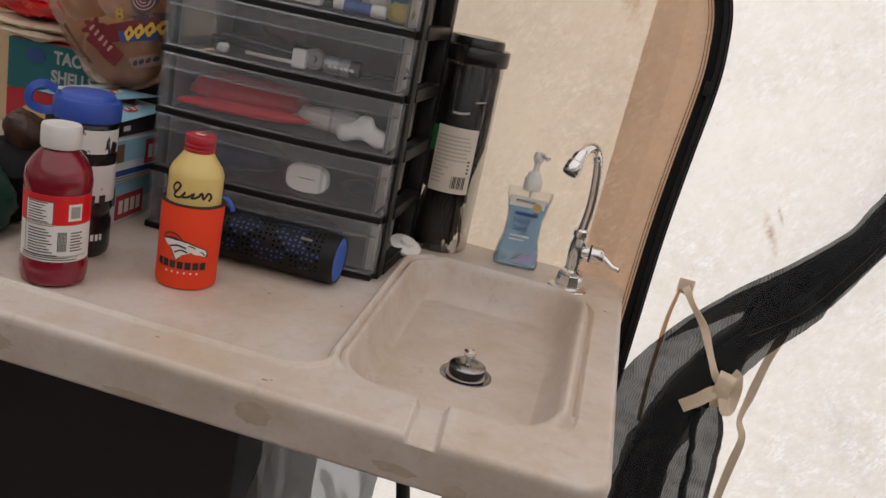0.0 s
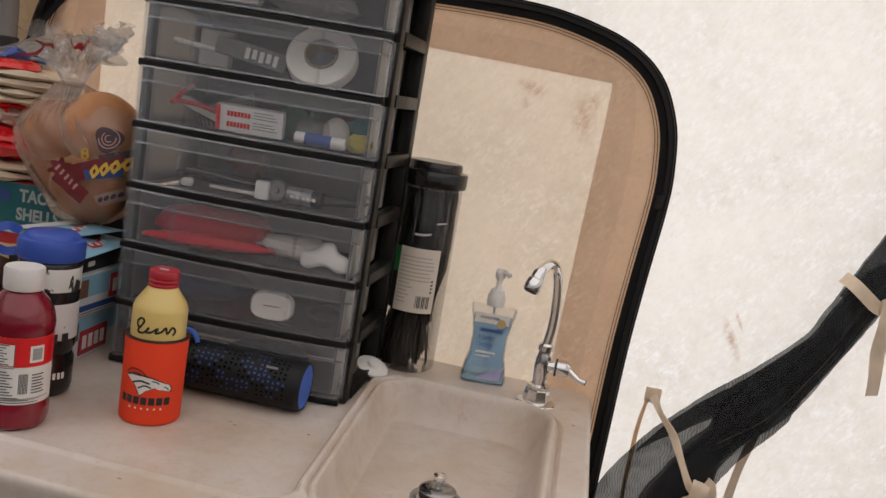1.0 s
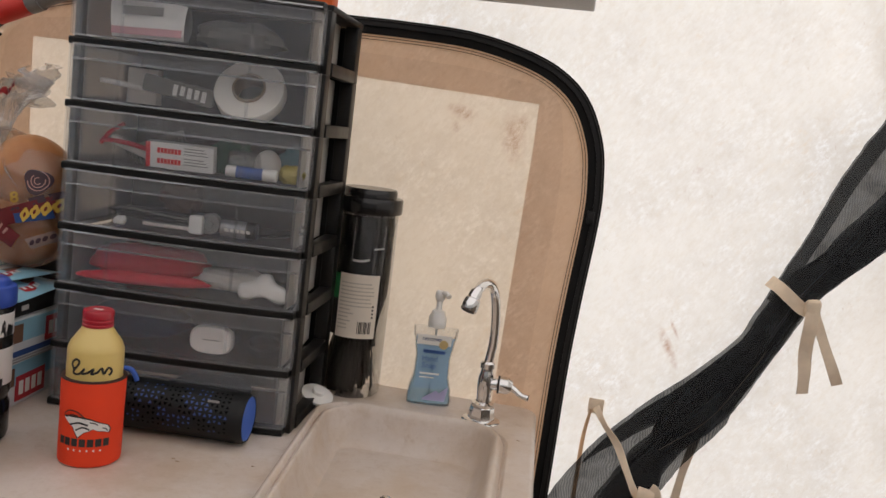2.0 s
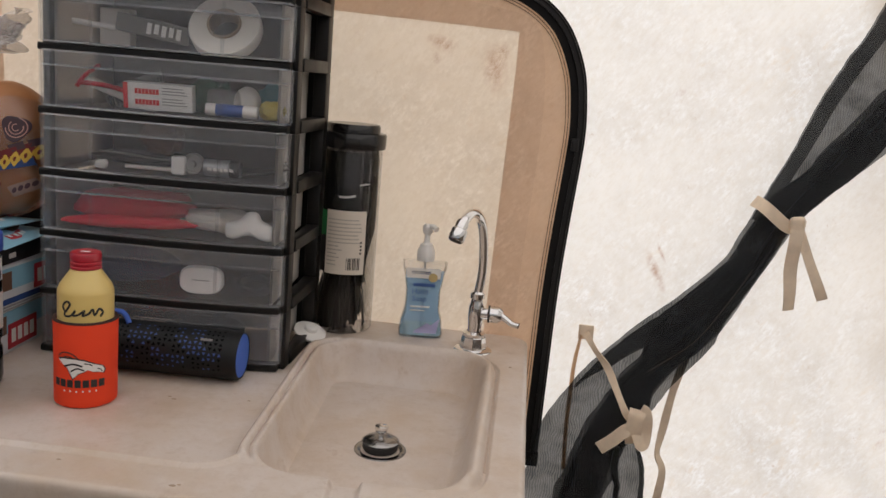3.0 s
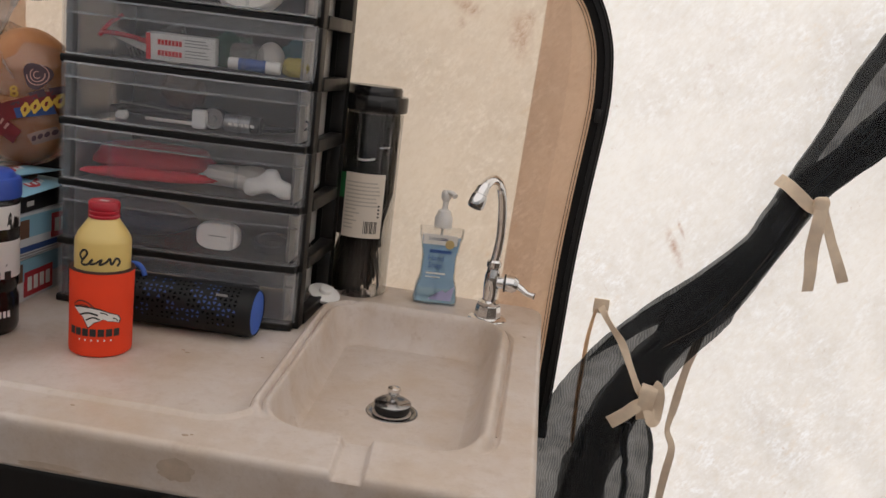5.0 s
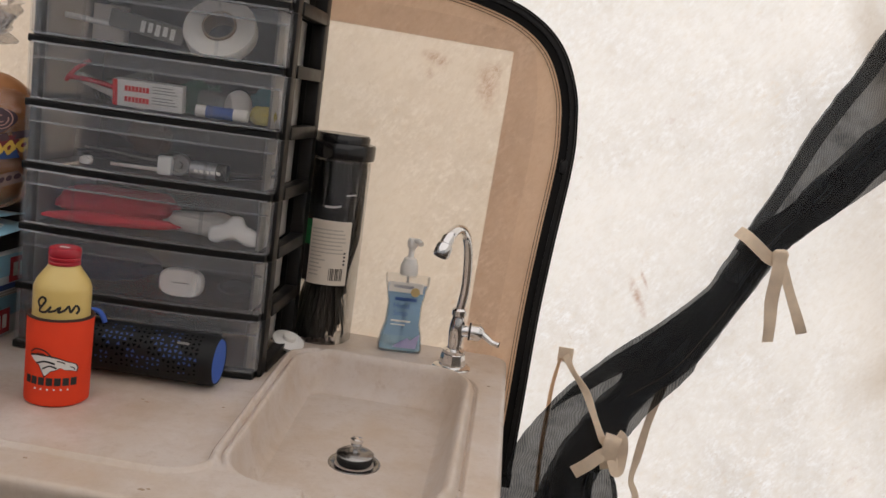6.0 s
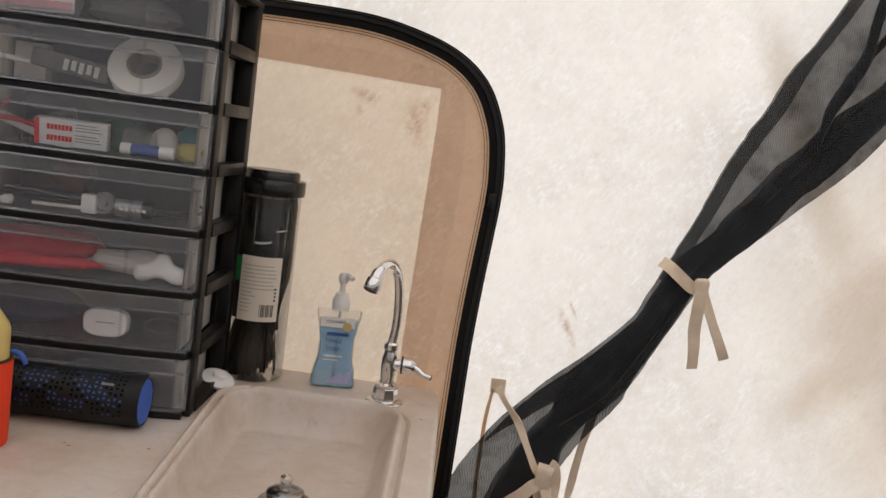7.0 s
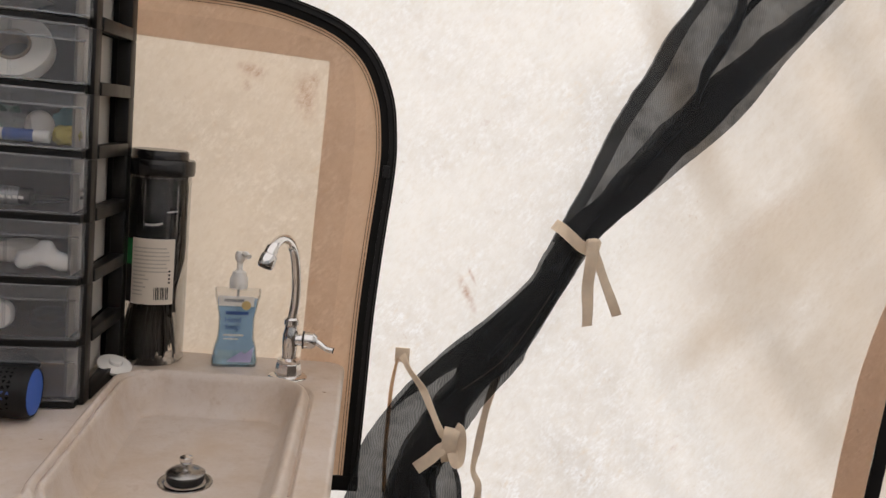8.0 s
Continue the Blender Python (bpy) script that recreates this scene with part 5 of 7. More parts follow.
part("loop", tube(smooth_path([(-0.034, -0.004, -0.088), (-0.046, -0.006, -0.084), (-0.048, -0.008, -0.07), (-0.043, -0.01, -0.062), (-0.034, -0.01, -0.058)], 6), 0.0035, 10), M_SPEAKBLUE, speaker, "blue carry loop")
part("badge", bent(box(-0.0016, 0.0016, -0.0008, 0.0, -0.008, 0.008), SR, 222, 0.055), C_GREY, speaker)

# ---- bottle in an orange sleeve ----
KX, KY = -0.194, 0.932
TOCAM = math.degrees(math.atan2(-KY, 0.30 - KX))
beer = thing("aluminium_bottle", "yellow aluminium bottle with red cap in an orange sleeve", "bottle", at(KX, KY, 0.8945 + 0.0005))
BR = 0.0328
part("bottle", lathe([(0.0, 0.004), (BR - 0.003, 0.004), (BR, 0.008), (BR, 0.1405), (BR - 0.0005, 0.1440), (BR - 0.0018, 0.1470), (0.0300, 0.1500), (0.0200, 0.1645), (0.0182, 0.1675), (0.0172, 0.169), (0.0172, 0.178), (0.0, 0.178)], 64), M_YELLOW, beer)
cap = part("cap", lathe([(0.0174, 0.1690), (0.0184, 0.1698), (0.0184, 0.1722), (0.0175, 0.1730), (0.0175, 0.1742), (0.0183, 0.1750), (0.0183, 0.1775), (0.0174, 0.1783), (0.0174, 0.1795), (0.0183, 0.1803), (0.0183, 0.1870), (0.0172, 0.1893), (0.0150, 0.1900), (0.0145, 0.1893), (0.0, 0.1893)], 56), M_REDCAP, beer, "red screw cap")
for k in range(3):
    part("print", box(-0.006 + 0.004 * k, -0.0035 + 0.004 * k, -0.003, 0.003, 0.1892, 0.1898), M_LABEL, cap)
SLR = 0.0372
part("sleeve", lathe([(0.0, 0.0), (SLR - 0.003, 0.0), (SLR - 0.0005, 0.002), (SLR, 0.006), (SLR, 0.055), (SLR + 0.0006, 0.1065), (SLR - 0.0005, 0.108), (SLR - 0.003, 0.108), (SLR - 0.0032, 0.06)], 64), M_ORANGE, beer, "orange neoprene sleeve")
part("sleeve_edge", lathe([(SLR + 0.0003, 0.1062), (SLR + 0.0010, 0.1066), (SLR + 0.0004, 0.1086), (SLR - 0.0032, 0.1086), (SLR - 0.0036, 0.106)], 64), M_TRIM, beer)
# printed marks: a swept white crest, a dark bar word and a row of dashes
crest = [(-0.0289, 0.0079), (-0.0197, 0.0095), (-0.0066, 0.0092), (0.0039, 0.0074), (0.0144, 0.0032), (0.0249, -0.0005), (0.0281, -0.0053), (0.0262, -0.0095), (0.0197, -0.0074), (0.0131, -0.0066), (0.0079, -0.0039), (0.0026, -0.0066), (-0.0026, -0.0084), (-0.0092, -0.0150), (-0.0118, -0.0079), (-0.0158, -0.0026), (-0.0223, 0.0021)]


def on_sleeve(points, da, z, r, mat, name="print"):
    b = outline(points, 0.0)
    bmesh.ops.subdivide_edges(b, edges=b.edges[:], cuts=5, use_grid_fill=True)
    part(name, bent(b, r, TOCAM + da, z), mat, beer)


on_sleeve([(x * 1.06, z * 1.16 + 0.0003) for x, z in crest], -8, 0.0545, SLR + 0.0005, M_INK)
on_sleeve(crest, -8, 0.0545, SLR + 0.0009, M_LABEL)
for pts, wide in (([(-0.029, 0.012), (-0.021, 0.0175), (-0.010, 0.016), (-0.001, 0.0085)], 0.0013), ([(-0.026, 0.0085), (-0.018, 0.0125), (-0.010, 0.012)], 0.0010), ([(-0.020, 0.0), (-0.009, 0.0034), (0.002, 0.0008)], 0.0022),
                  ([(-0.012, -0.006), (-0.004, -0.002), (0.004, -0.0045)], 0.0018), ([(0.004, 0.0045), (0.010, 0.0030), (0.013, 0.0010)], 0.0013), ([(0.019, -0.003), (0.023, -0.0045), (0.025, -0.0075)], 0.0012)):
    part("print", bent(ribbon(smooth_path([(x, 0, z) for x, z in pts], 8), wide, 0.0004), SLR + 0.0013, TOCAM - 8, 0.0545), M_INK, beer)
for k in range(7):
    w = 0.0036
    x = -0.030 + 0.0092 * k
    part("print", bent(box(x - w, x + w, -0.0006, -0.0002, -0.0048, 0.0048), SLR, TOCAM - 10, 0.0325), M_INK, beer)
for k in range(6):
    part("print", bent(box(-0.020 + 0.0075 * k, -0.0180 + 0.0075 * k, -0.0006, -0.0002, -0.001, 0.001), SLR, TOCAM - 10, 0.0228), M_LABEL, beer)
script = smooth_path([(-0.021, 0, -0.001), (-0.024, 0, 0.004), (-0.019, 0, 0.009), (-0.015, 0, 0.006), (-0.022, 0, -0.004), (-0.015, 0, -0.005), (-0.009, 0, 0.001), (-0.012, 0, -0.004), (-0.006, 0, -0.003), (0.0, 0, 0.001),
                      (-0.002, 0, -0.004), (0.004, 0, -0.002), (0.008, 0, 0.002), (0.010, 0, -0.004), (0.015, 0, 0.002), (0.019, 0, -0.002), (0.016, 0, -0.006)], 4)
script = [Vector((p.x * 1.14, 0, p.z * 1.25)) for p in script]
part("print", bent(ribbon(script, 0.0026, 0.0006), BR + 0.0004, TOCAM - 2, 0.1225), M_INK, beer)

# ---- red juice bottle ----
JUX, JUY = -0.313, 0.836
JCAM = math.degrees(math.atan2(-JUY, 0.28 - JUX))
juice = thing("juice_bottle", "clear bottle of red juice with white cap and label", "bottle", at(JUX, JUY, 0.8950) @ Matrix.Diagonal((0.94, 0.94, 0.99, 1)))
part("bottle", lathe([(0.0, 0.002), (0.030, 0.0), (0.037, 0.003), (0.0395, 0.012), (0.0395, 0.026), (0.0376, 0.032), (0.0376, 0.113), (0.0392, 0.118), (0.0392, 0.126), (0.0368, 0.138), (0.0305, 0.149), (0.0240, 0.1565), (0.0205, 0.160), (0.0215, 0.172), (0.0, 0.172)], 64), M_JUICE, juice)
cap = part("cap", lathe([(0.0222, 0.162), (0.023, 0.164), (0.023, 0.185), (0.0215, 0.188), (0.0, 0.188)], 60), M_WHITECAP, juice, "white ribbed cap")
jl = part("label", wrap(0.0381, JCAM - 100, JCAM + 100, 0.033, 0.1125, 48), M_LABEL, juice, "white and red paper label")
part("red_flash", wrap(0.0384, JCAM - 100, JCAM + 100, 0.078, 0.1125, 40), M_LABELRED, jl)
part("panel", wrap(0.0387, JCAM + 20, JCAM + 46, 0.083, 0.103, 8), M_LABEL, jl)
part("panel", wrap(0.0390, JCAM + 24, JCAM + 42, 0.086, 0.100, 8), M_PRINT, jl)
part("panel", wrap(0.03855, JCAM - 56, JCAM - 6, 0.0785, 0.1045, 14), M_LABEL, jl)
for k in range(8):
    part("print", wrap(0.0387, JCAM - 52, JCAM - 14 - (k * 7) % 12, 0.0805 + 0.0032 * k, 0.0818 + 0.0032 * k, 8), M_FINE, jl)
for k in range(9):
    part("print", wrap(0.0387, JCAM - 50, JCAM - 4 - (k * 5) % 14, 0.044 + 0.0034 * k, 0.0454 + 0.0034 * k, 8), M_FINE, jl)
for k in range(7):
    part("print", wrap(0.0387, JCAM + 4 + 2.3 * k, JCAM + 5.3 + 2.3 * k, 0.046, 0.070, 2), M_FINE, jl)
for k in range(7):
    part("print", wrap(0.0387, JCAM + 26, JCAM + 52 - (k * 5) % 9, 0.046 + 0.0036 * k, 0.0475 + 0.0036 * k, 6), M_FINE, jl)
for k in range(2):
    part("print", wrap(0.0387, JCAM - 60, JCAM + 62 - 20 * k, 0.0386 + 0.0022 * (1 - k) * 0.6, 0.0392 + 0.0022 * (1 - k) * 0.6, 20), M_FINE, jl)

for k in range(3):
    part("print", wrap(0.0387, JCAM - 66, JCAM + 40 - 18 * k, 0.0352 + 0.0027 * k, 0.0364 + 0.0027 * k, 20), M_FINE, jl)
for a0, a1, z0, z1 in ((-58, -4, 0.1068, 0.1076), (-58, -4, 0.0790, 0.0798), (-58, -56.8, 0.0790, 0.1076), (-5.2, -4, 0.0790, 0.1076), (-58, -4, 0.0765, 0.0773), (-58, -56.8, 0.0430, 0.0773)):
    part("rule", wrap(0.03875, JCAM + a0, JCAM + a1, z0, z1, 10), M_FINE, jl)

# ---- black and white sports bottle ----
WX, WY = -0.348, 0.932
WCAM = math.degrees(math.atan2(-WY, 0.28 - WX))
WR = 0.0405
flask = thing("sports_bottle", "black sports bottle with white splatter print and blue lid", "bottle", at(WX, WY, 0.8950) @ Matrix.Diagonal((0.92, 0.92, 0.945, 1)))
part("body", lathe([(0.0, 0.0), (0.034, 0.0), (0.038, 0.004), (0.040, 0.012), (0.040, 0.050), (0.0375, 0.056), (0.0375, 0.062), (WR, 0.068), (WR, 0.178), (0.038, 0.184), (0.036, 0.186), (0.0, 0.186)], 60), M_GLOSSBLACK, flask)
m, nd, ln = nodes_of("splatter_print")
co = nd.new("ShaderNodeTexCoord").outputs["Object"]
st = nd.new("ShaderNodeMapping")
st.inputs["Scale"].default_value = (1.0, 1.0, 0.45)
ln.new(co, st.inputs["Vector"])
ln.new(ramp(nd, ln, noise_node(nd, ln, st.outputs[0], 38.0, 3.0, 0.6), 0.535, 0.555, (0.76, 0.74, 0.72, 1), (0.012, 0.012, 0.012, 1)), nd["Principled BSDF"].inputs["Base Color"])
nd["Principled BSDF"].inputs["Roughness"].default_value = 0.3
part("print_band", wrap(WR + 0.0004, WCAM - 110, WCAM + 110, 0.146, 0.177, 40), m, flask, "white splatter print")
part("print_band", wrap(WR + 0.0004, WCAM - 110, WCAM + 110, 0.080, 0.130, 40), m, flask)
for k in range(4):
    part("print", wrap(0.0404, WCAM + 12 + 9 * k, WCAM + 18 + 9 * k, 0.026, 0.035, 3), M_LABEL, flask)
for k in range(2):
    part("print", wrap(WR + 0.0008, WCAM + 10 + 22 * k, WCAM + 24 + 22 * k, 0.078, 0.090, 3), M_INK, flask)
wl = part("lid", lathe([(0.0385, 0.184), (0.0425, 0.186), (0.0432, 0.190), (0.0432, 0.206), (0.0415, 0.211), (0.036, 0.2125), (0.034, 0.217), (0.031, 0.2195), (0.0, 0.2205)], 60), M_BLUE, flask, "blue screw lid")
hx = math.radians(WCAM - 100)
part("carry_loop", ribbon(smooth_path([(0.040 * math.cos(hx), 0.040 * math.sin(hx), 0.216), (0.056 * math.cos(hx), 0.056 * math.sin(hx), 0.221), (0.071 * math.cos(hx), 0.071 * math.sin(hx), 0.212), (0.073 * math.cos(hx), 0.073 * math.sin(hx), 0.195), (0.058 * math.cos(hx), 0.058 * math.sin(hx), 0.187), (0.042 * math.cos(hx), 0.042 * math.sin(hx), 0.189)], 6), 0.011, 0.004, (0, -1, 0.2)), M_BLUE, wl)

# ---- food at the back of the counter ----
BOARD = 0.8947
C_CARDW, C_CARDB, C_CARDN = surface("white_card", (0.62, 0.63, 0.64), 0.5, vary=0.05, scale=50, grain=0.03), surface("light_blue_card", (0.24, 0.46, 0.58), 0.5, vary=0.06), surface("navy_card", (0.03, 0.07, 0.22), 0.5)
C_REDINK, C_BROWN = surface("red_card", (0.42, 0.02, 0.03), 0.5, vary=0.08), surface("brown_ink", (0.16, 0.08, 0.05), 0.6)


def snack_box(m, flip):
    """A snack-bar carton seen on its long side: white and blue with a red mark."""
    t = thing("snack_bar_box", "blue and white carton of snack bars", "box", m, "snack boxes")
    part("carton", box(-0.085, 0.0, 0.0, 0.155, 0.0, 0.064, 0.0012), C_CARDW, t)
    part("blue_flash", box(0.0002, 0.001, 0.018, 0.150, 0.030, 0.061), C_CARDB, t)
    if flip:
        part("navy_flash", box(0.0002, 0.0012, 0.004, 0.150, 0.010, 0.018), C_CARDN, t)
    part("brown_flash", box(0.0002, 0.0014, 0.022, 0.046, 0.030, 0.056), C_BROWN, t)
    y0, z0 = (0.098, 0.020) if flip else (0.050, 0.006)
    part("red_flash", box(0.0002, 0.0016, y0, y0 + (0.050 if flip else 0.072), z0, z0 + 0.036), C_REDINK, t)
    for k in range(3 if flip else 4):
        part("print", box(0.0012, 0.0022, y0 + 0.007 + 0.0155 * k, y0 + 0.017 + 0.0155 * k, z0 + 0.008, z0 + 0.028), M_LABEL, t)
    if flip:
        for k in range(2):
            part("print", box(0.0010, 0.0020, 0.008, 0.118, 0.002 + 0.004 * k, 0.004 + 0.004 * k), M_PRINT, t)
    return t


snack_box(at(-0.372, 0.998, BOARD, 2), False)
snack_box(at(-0.369, 1.004, BOARD + 0.0645, -1), True)
dark_box = thing("black_box", "open black carton on the snack boxes", "box", at(-0.372, 1.0, BOARD + 0.129, 1))
part("carton", box(-0.085, 0.0, 0.0, 0.15, 0.0, 0.026, 0.0015), M_BLACK, dark_box)
part("flap", box(0.0006, 0.0014, 0.052, 0.068, 0.008, 0.015), M_LABEL, dark_box)


def bar_pack(m, label):
    """A flat film-wrapped snack bar with crimped ends."""
    t = thing("snack_bar", label, "snack bar", m, "loose snack bars")
    bm = sheet(lambda u, v: ((u - 0.5) * 0.085, (v - 0.5) * 0.15, 0.007 + 0.0065 * math.sin(math.pi * u) ** 0.6 * math.sin(math.pi * min(1, max(0, (v - 0.06) / 0.88))) ** 0.4), 18, 30)
    bot = sheet(lambda u, v: ((u - 0.5) * 0.085, (v - 0.5) * 0.15, 0.007 - 0.006 * math.sin(math.pi * u) ** 0.6 * math.sin(math.pi * min(1, max(0, (v - 0.06) / 0.88))) ** 0.4), 18, 30)
    part("wrapper", join(bm, bot), C_CARDB, t)
    part("red_flash", sheet(lambda u, v: (0.016 + u * 0.012 + 0.004 * math.sin(5 * v), -0.03 + v * 0.05, 0.0140 - 0.003 * u), 6, 10), C_REDINK, t)
    for k in range(4):
        part("print", sheet(lambda u, v, k=k: (0.018 + u * 0.007 + 0.004 * math.sin(k), -0.027 + 0.012 * k + v * 0.007, 0.0146 - 0.002 * u), 2, 2), C_CARDW, t)
    part("food_picture", sheet(lambda u, v: (-0.002 + u * 0.014 * (1 - v * v), 0.005 + v * 0.045, 0.0142 - 0.0006 * u), 6, 6), C_BROWN, t)
    part("white_flash", sheet(lambda u, v: (-0.036 + u * 0.03, -0.065 + v * 0.13, 0.0128 + 0.0012 * u), 4, 4), C_CARDW, t)
    return t


bar_pack(at(-0.400, 1.080, BOARD + 0.156, 6, 0, 4), "blue wrapped snack bar on a black carton")
bar_pack(at(-0.425, 1.074, BOARD + 0.170, -10, 0, -3), "blue wrapped snack bar on another bar")

# taco shell box
taco = thing("taco_shell_box", "teal and red carton of taco shells", "box", at(-0.572, 1.185, BOARD, 8))
C_TEALBOX = surface("teal_card", (0.010, 0.115, 0.13), 0.45, vary=0.1, scale=40)
part("carton", box(-0.085, 0.085, 0.0, 0.06, 0.0, 0.210, 0.002), C_REDINK, taco)
part("teal_band", box(-0.0852, 0.0852, -0.0012, 0.0, 0.132, 0.2095), C_TEALBOX, taco)
part("food_picture", box(-0.0852, 0.03, -0.0014, -0.0002, 0.02, 0.13), C_REDINK, taco)
part("food_picture", cloth_lump(0.05, 0.003, 0.03, 0.2, 2, 77), surface("taco_yellow", (0.6, 0.42, 0.18), 0.6), taco).location = (-0.02, -0.002, 0.05)
for word, x, z in (("TACO", 0.020, 0.190), ("SHELLS", 0.020, 0.160)):
    b = letters(word, 0.027, 0.0003, 0.0009)
    bmesh.ops.scale(b, vec=(0.82, 1, 1), verts=b.verts)
    bmesh.ops.translate(b, verts=b.verts, vec=(x, -0.0018, z))
    part("word", b, surface("grey_green_ink", (0.42, 0.46, 0.44), 0.5), taco)
mark = lathe([(0.0, 0.0), (0.012, 0.0), (0.012, 0.0008), (0.0, 0.0008)], 28, (1.3, 1))
bmesh.ops.rotate(mark, verts=mark.verts, matrix=Matrix.Rotation(radians(90), 3, "X"))
bmesh.ops.translate(mark, verts=mark.verts, vec=(-0.040, -0.0016, 0.188))
part("mark", mark, C_CARDN, taco)

# packs on the taco box: tortillas, a red bag, a printed bag and more tortillas
C_TORT = surface("flour_tortilla", (0.66, 0.54, 0.40), 0.75, vary=0.14, scale=60, grain=0.2, stain=(0.46, 0.31, 0.18), stain_scale=50)
rnd = random.Random(3)
TX, TY, TZ = -0.640, 1.245, BOARD + 0.211


def tortilla_pack(z, count, r, label):
    t = thing("tortilla_pack", label, "food pack", at(TX, TY, z, 10), "tortilla packs")
    zz = 0.0
    for k in range(count):
        h = rnd.uniform(0.012, 0.017)
        b = lathe([(0.0, 0.0), (r * 0.75, 0.0), (r * 0.94, h * 0.15), (r, h * 0.5), (r * 0.94, h * 0.88), (r * 0.75, h), (0.0, h)], 56)
        rough_up(b, 0.006, 24, k * 3.1 + z * 9)
        o = part("tortilla", b, C_TORT, t)
        o.location = (rnd.uniform(-0.006, 0.006), rnd.uniform(-0.004, 0.004), zz)
        zz += h * 0.95
    return t, zz


pack, up = tortilla_pack(TZ, 2, 0.082, "pack of flour tortillas on the taco box")
M_REDFILM = surface("red_film", (0.74, 0.012, 0.018), 0.25, vary=0.3, scale=40, grain=0.1, grain_scale=150, coat=0.4)
lump = cloth_lump(0.082, 0.066, 0.030, 0.22, 2.6, 61, 40)
solo("snack_bag", rough_up(lump, 0.006, 45, 2.0), M_REDFILM, "glossy red crumpled snack bag", "bag", at(TX - 0.002, TY - 0.012, TZ + 0.028))
printed = thing("snack_bag", "pale snack bag with red and green print", "bag", at(TX - 0.016, TY - 0.012, TZ + 0.081))
part("film", rough_up(cloth_lump(0.058, 0.062, 0.021, 0.2, 2.2, 63, 36), 0.004, 50, 5.0), surface("pale_film", (0.66, 0.58, 0.50), 0.35, vary=0.15, scale=40, stain=(0.50, 0.30, 0.20), stain_scale=30, coat=0.3), printed)
for k, (px_, pz_, mt) in enumerate(((-0.03, 0.012, M_REDFILM), (0.012, 0.010, M_REDFILM), (-0.008, 0.006, C_GREEN), (0.03, 0.022, M_REDFILM))):
    b = cloth_lump(0.012, 0.003, 0.006, 0.4, 2, 70 + k, 14)
    bmesh.ops.translate(b, verts=b.verts, vec=(px_, -0.063 + 0.012 * abs(px_) / 0.03, pz_))
    part("print", b, mt, printed)
pack, up = tortilla_pack(TZ + 0.120, 4, 0.088, "stack of flour tortillas in red-edged film")
part("red_wrap", lathe([(0.0, 0.0), (0.060, 0.0), (0.072, -0.003), (0.074, -0.006), (0.064, -0.009), (0.0, -0.009)], 48), M_REDFILM, pack).location = (-0.02, -0.016, 0.002)
part("red_wrap", rough_up(lathe([(0.0, 0.016), (0.04, 0.015), (0.056, 0.011), (0.060, 0.004), (0.05, 0.0), (0.0, 0.0)], 48), 0.006, 30, 4.0), M_REDFILM, pack).location = (-0.03, -0.02, up)

# bag of buns
BAGX, BAGY, BAGZ = -0.455, 1.130, 1.074
buns = thing("bun_bag", "bag of golden burger buns with printed film", "bread bag", at(BAGX, BAGY, BAGZ))
m, nd, ln = nodes_of("golden_bun")
pb = nd["Principled BSDF"]
co = nd.new("ShaderNodeTexCoord").outputs["Object"]
sep = nd.new("ShaderNodeSeparateXYZ")
ln.new(co, sep.inputs[0])
wob = nd.new("ShaderNodeMath")
wob.operation = "MULTIPLY_ADD"
wob.inputs[1].default_value = 0.020
ln.new(noise_node(nd, ln, co, 26.0, 5.0, 0.6), wob.inputs[0])
ln.new(sep.outputs[2], wob.inputs[2])
crust = ramp(nd, ln, wob.outputs[0], 0.010, 0.036, (0.80, 0.50, 0.28, 1), (0.44, 0.155, 0.045, 1))
ln.new(mixed(nd, ln, noise_node(nd, ln, co, 60.0, 5.0, 0.6), crust, (0.54, 0.25, 0.10)), pb.inputs["Base Color"])
pb.inputs["Roughness"].default_value = 0.42
ln.new(bumped(nd, ln, noise_node(nd, ln, co, 45.0, 5.0, 0.65), 0.35, 0.004), pb.inputs["Normal"])
C_BUN = m
for k, (bx, by, bz, tip_, turn_, rr) in enumerate(((-0.028, -0.006, 0.128, 60, 40, 0.051), (0.040, -0.004, 0.142, 78, 42, 0.056), (0.032, -0.010, 0.056, 112, 18, 0.055), (-0.030, 0.004, 0.084, 96, -34, 0.046), (-0.02, 0.026, 0.11, 90, -10, 0.052), (0.046, 0.026, 0.10, 90, 15, 0.050))):
    b = lathe([(0.0, -0.016), (rr * 0.82, -0.016), (rr * 0.97, -0.008), (rr * 1.0, 0.002), (rr * 0.97, 0.010), (rr * 0.86, 0.021), (rr * 0.66, 0.029), (rr * 0.35, 0.034), (0.0, 0.035)], 44)
    rough_up(b, 0.004, 18, k * 7.3)
    part("bun", b, C_BUN, buns).matrix_local = at(bx, by, bz, turn_, tip_)

EDGE_L = [(0.0, -0.012), (0.008, -0.024), (0.034, -0.044), (0.061, -0.066), (0.095, -0.092), (0.125, -0.100), (0.150, -0.092), (0.170, -0.072), (0.190, -0.050), (0.204, -0.036)]
EDGE_R = [(0.0, 0.040), (0.008, 0.062), (0.030, 0.096), (0.070, 0.102), (0.120, 0.103), (0.150, 0.100), (0.165, 0.090), (0.182, 0.064), (0.195, 0.028), (0.204, 0.002)]
EDGE_Y = [(0.0, 0.016), (0.012, 0.040), (0.05, 0.054), (0.11, 0.058), (0.15, 0.052), (0.18, 0.034), (0.204, 0.014)]


def along(pairs, z):
    for (a0, w0), (a1, w1) in zip(pairs, pairs[1:]):
        if z <= a1:
            return w0 + (w1 - w0) * min(1, max(0, (z - a0) / (a1 - a0)))
    return pairs[-1][1]


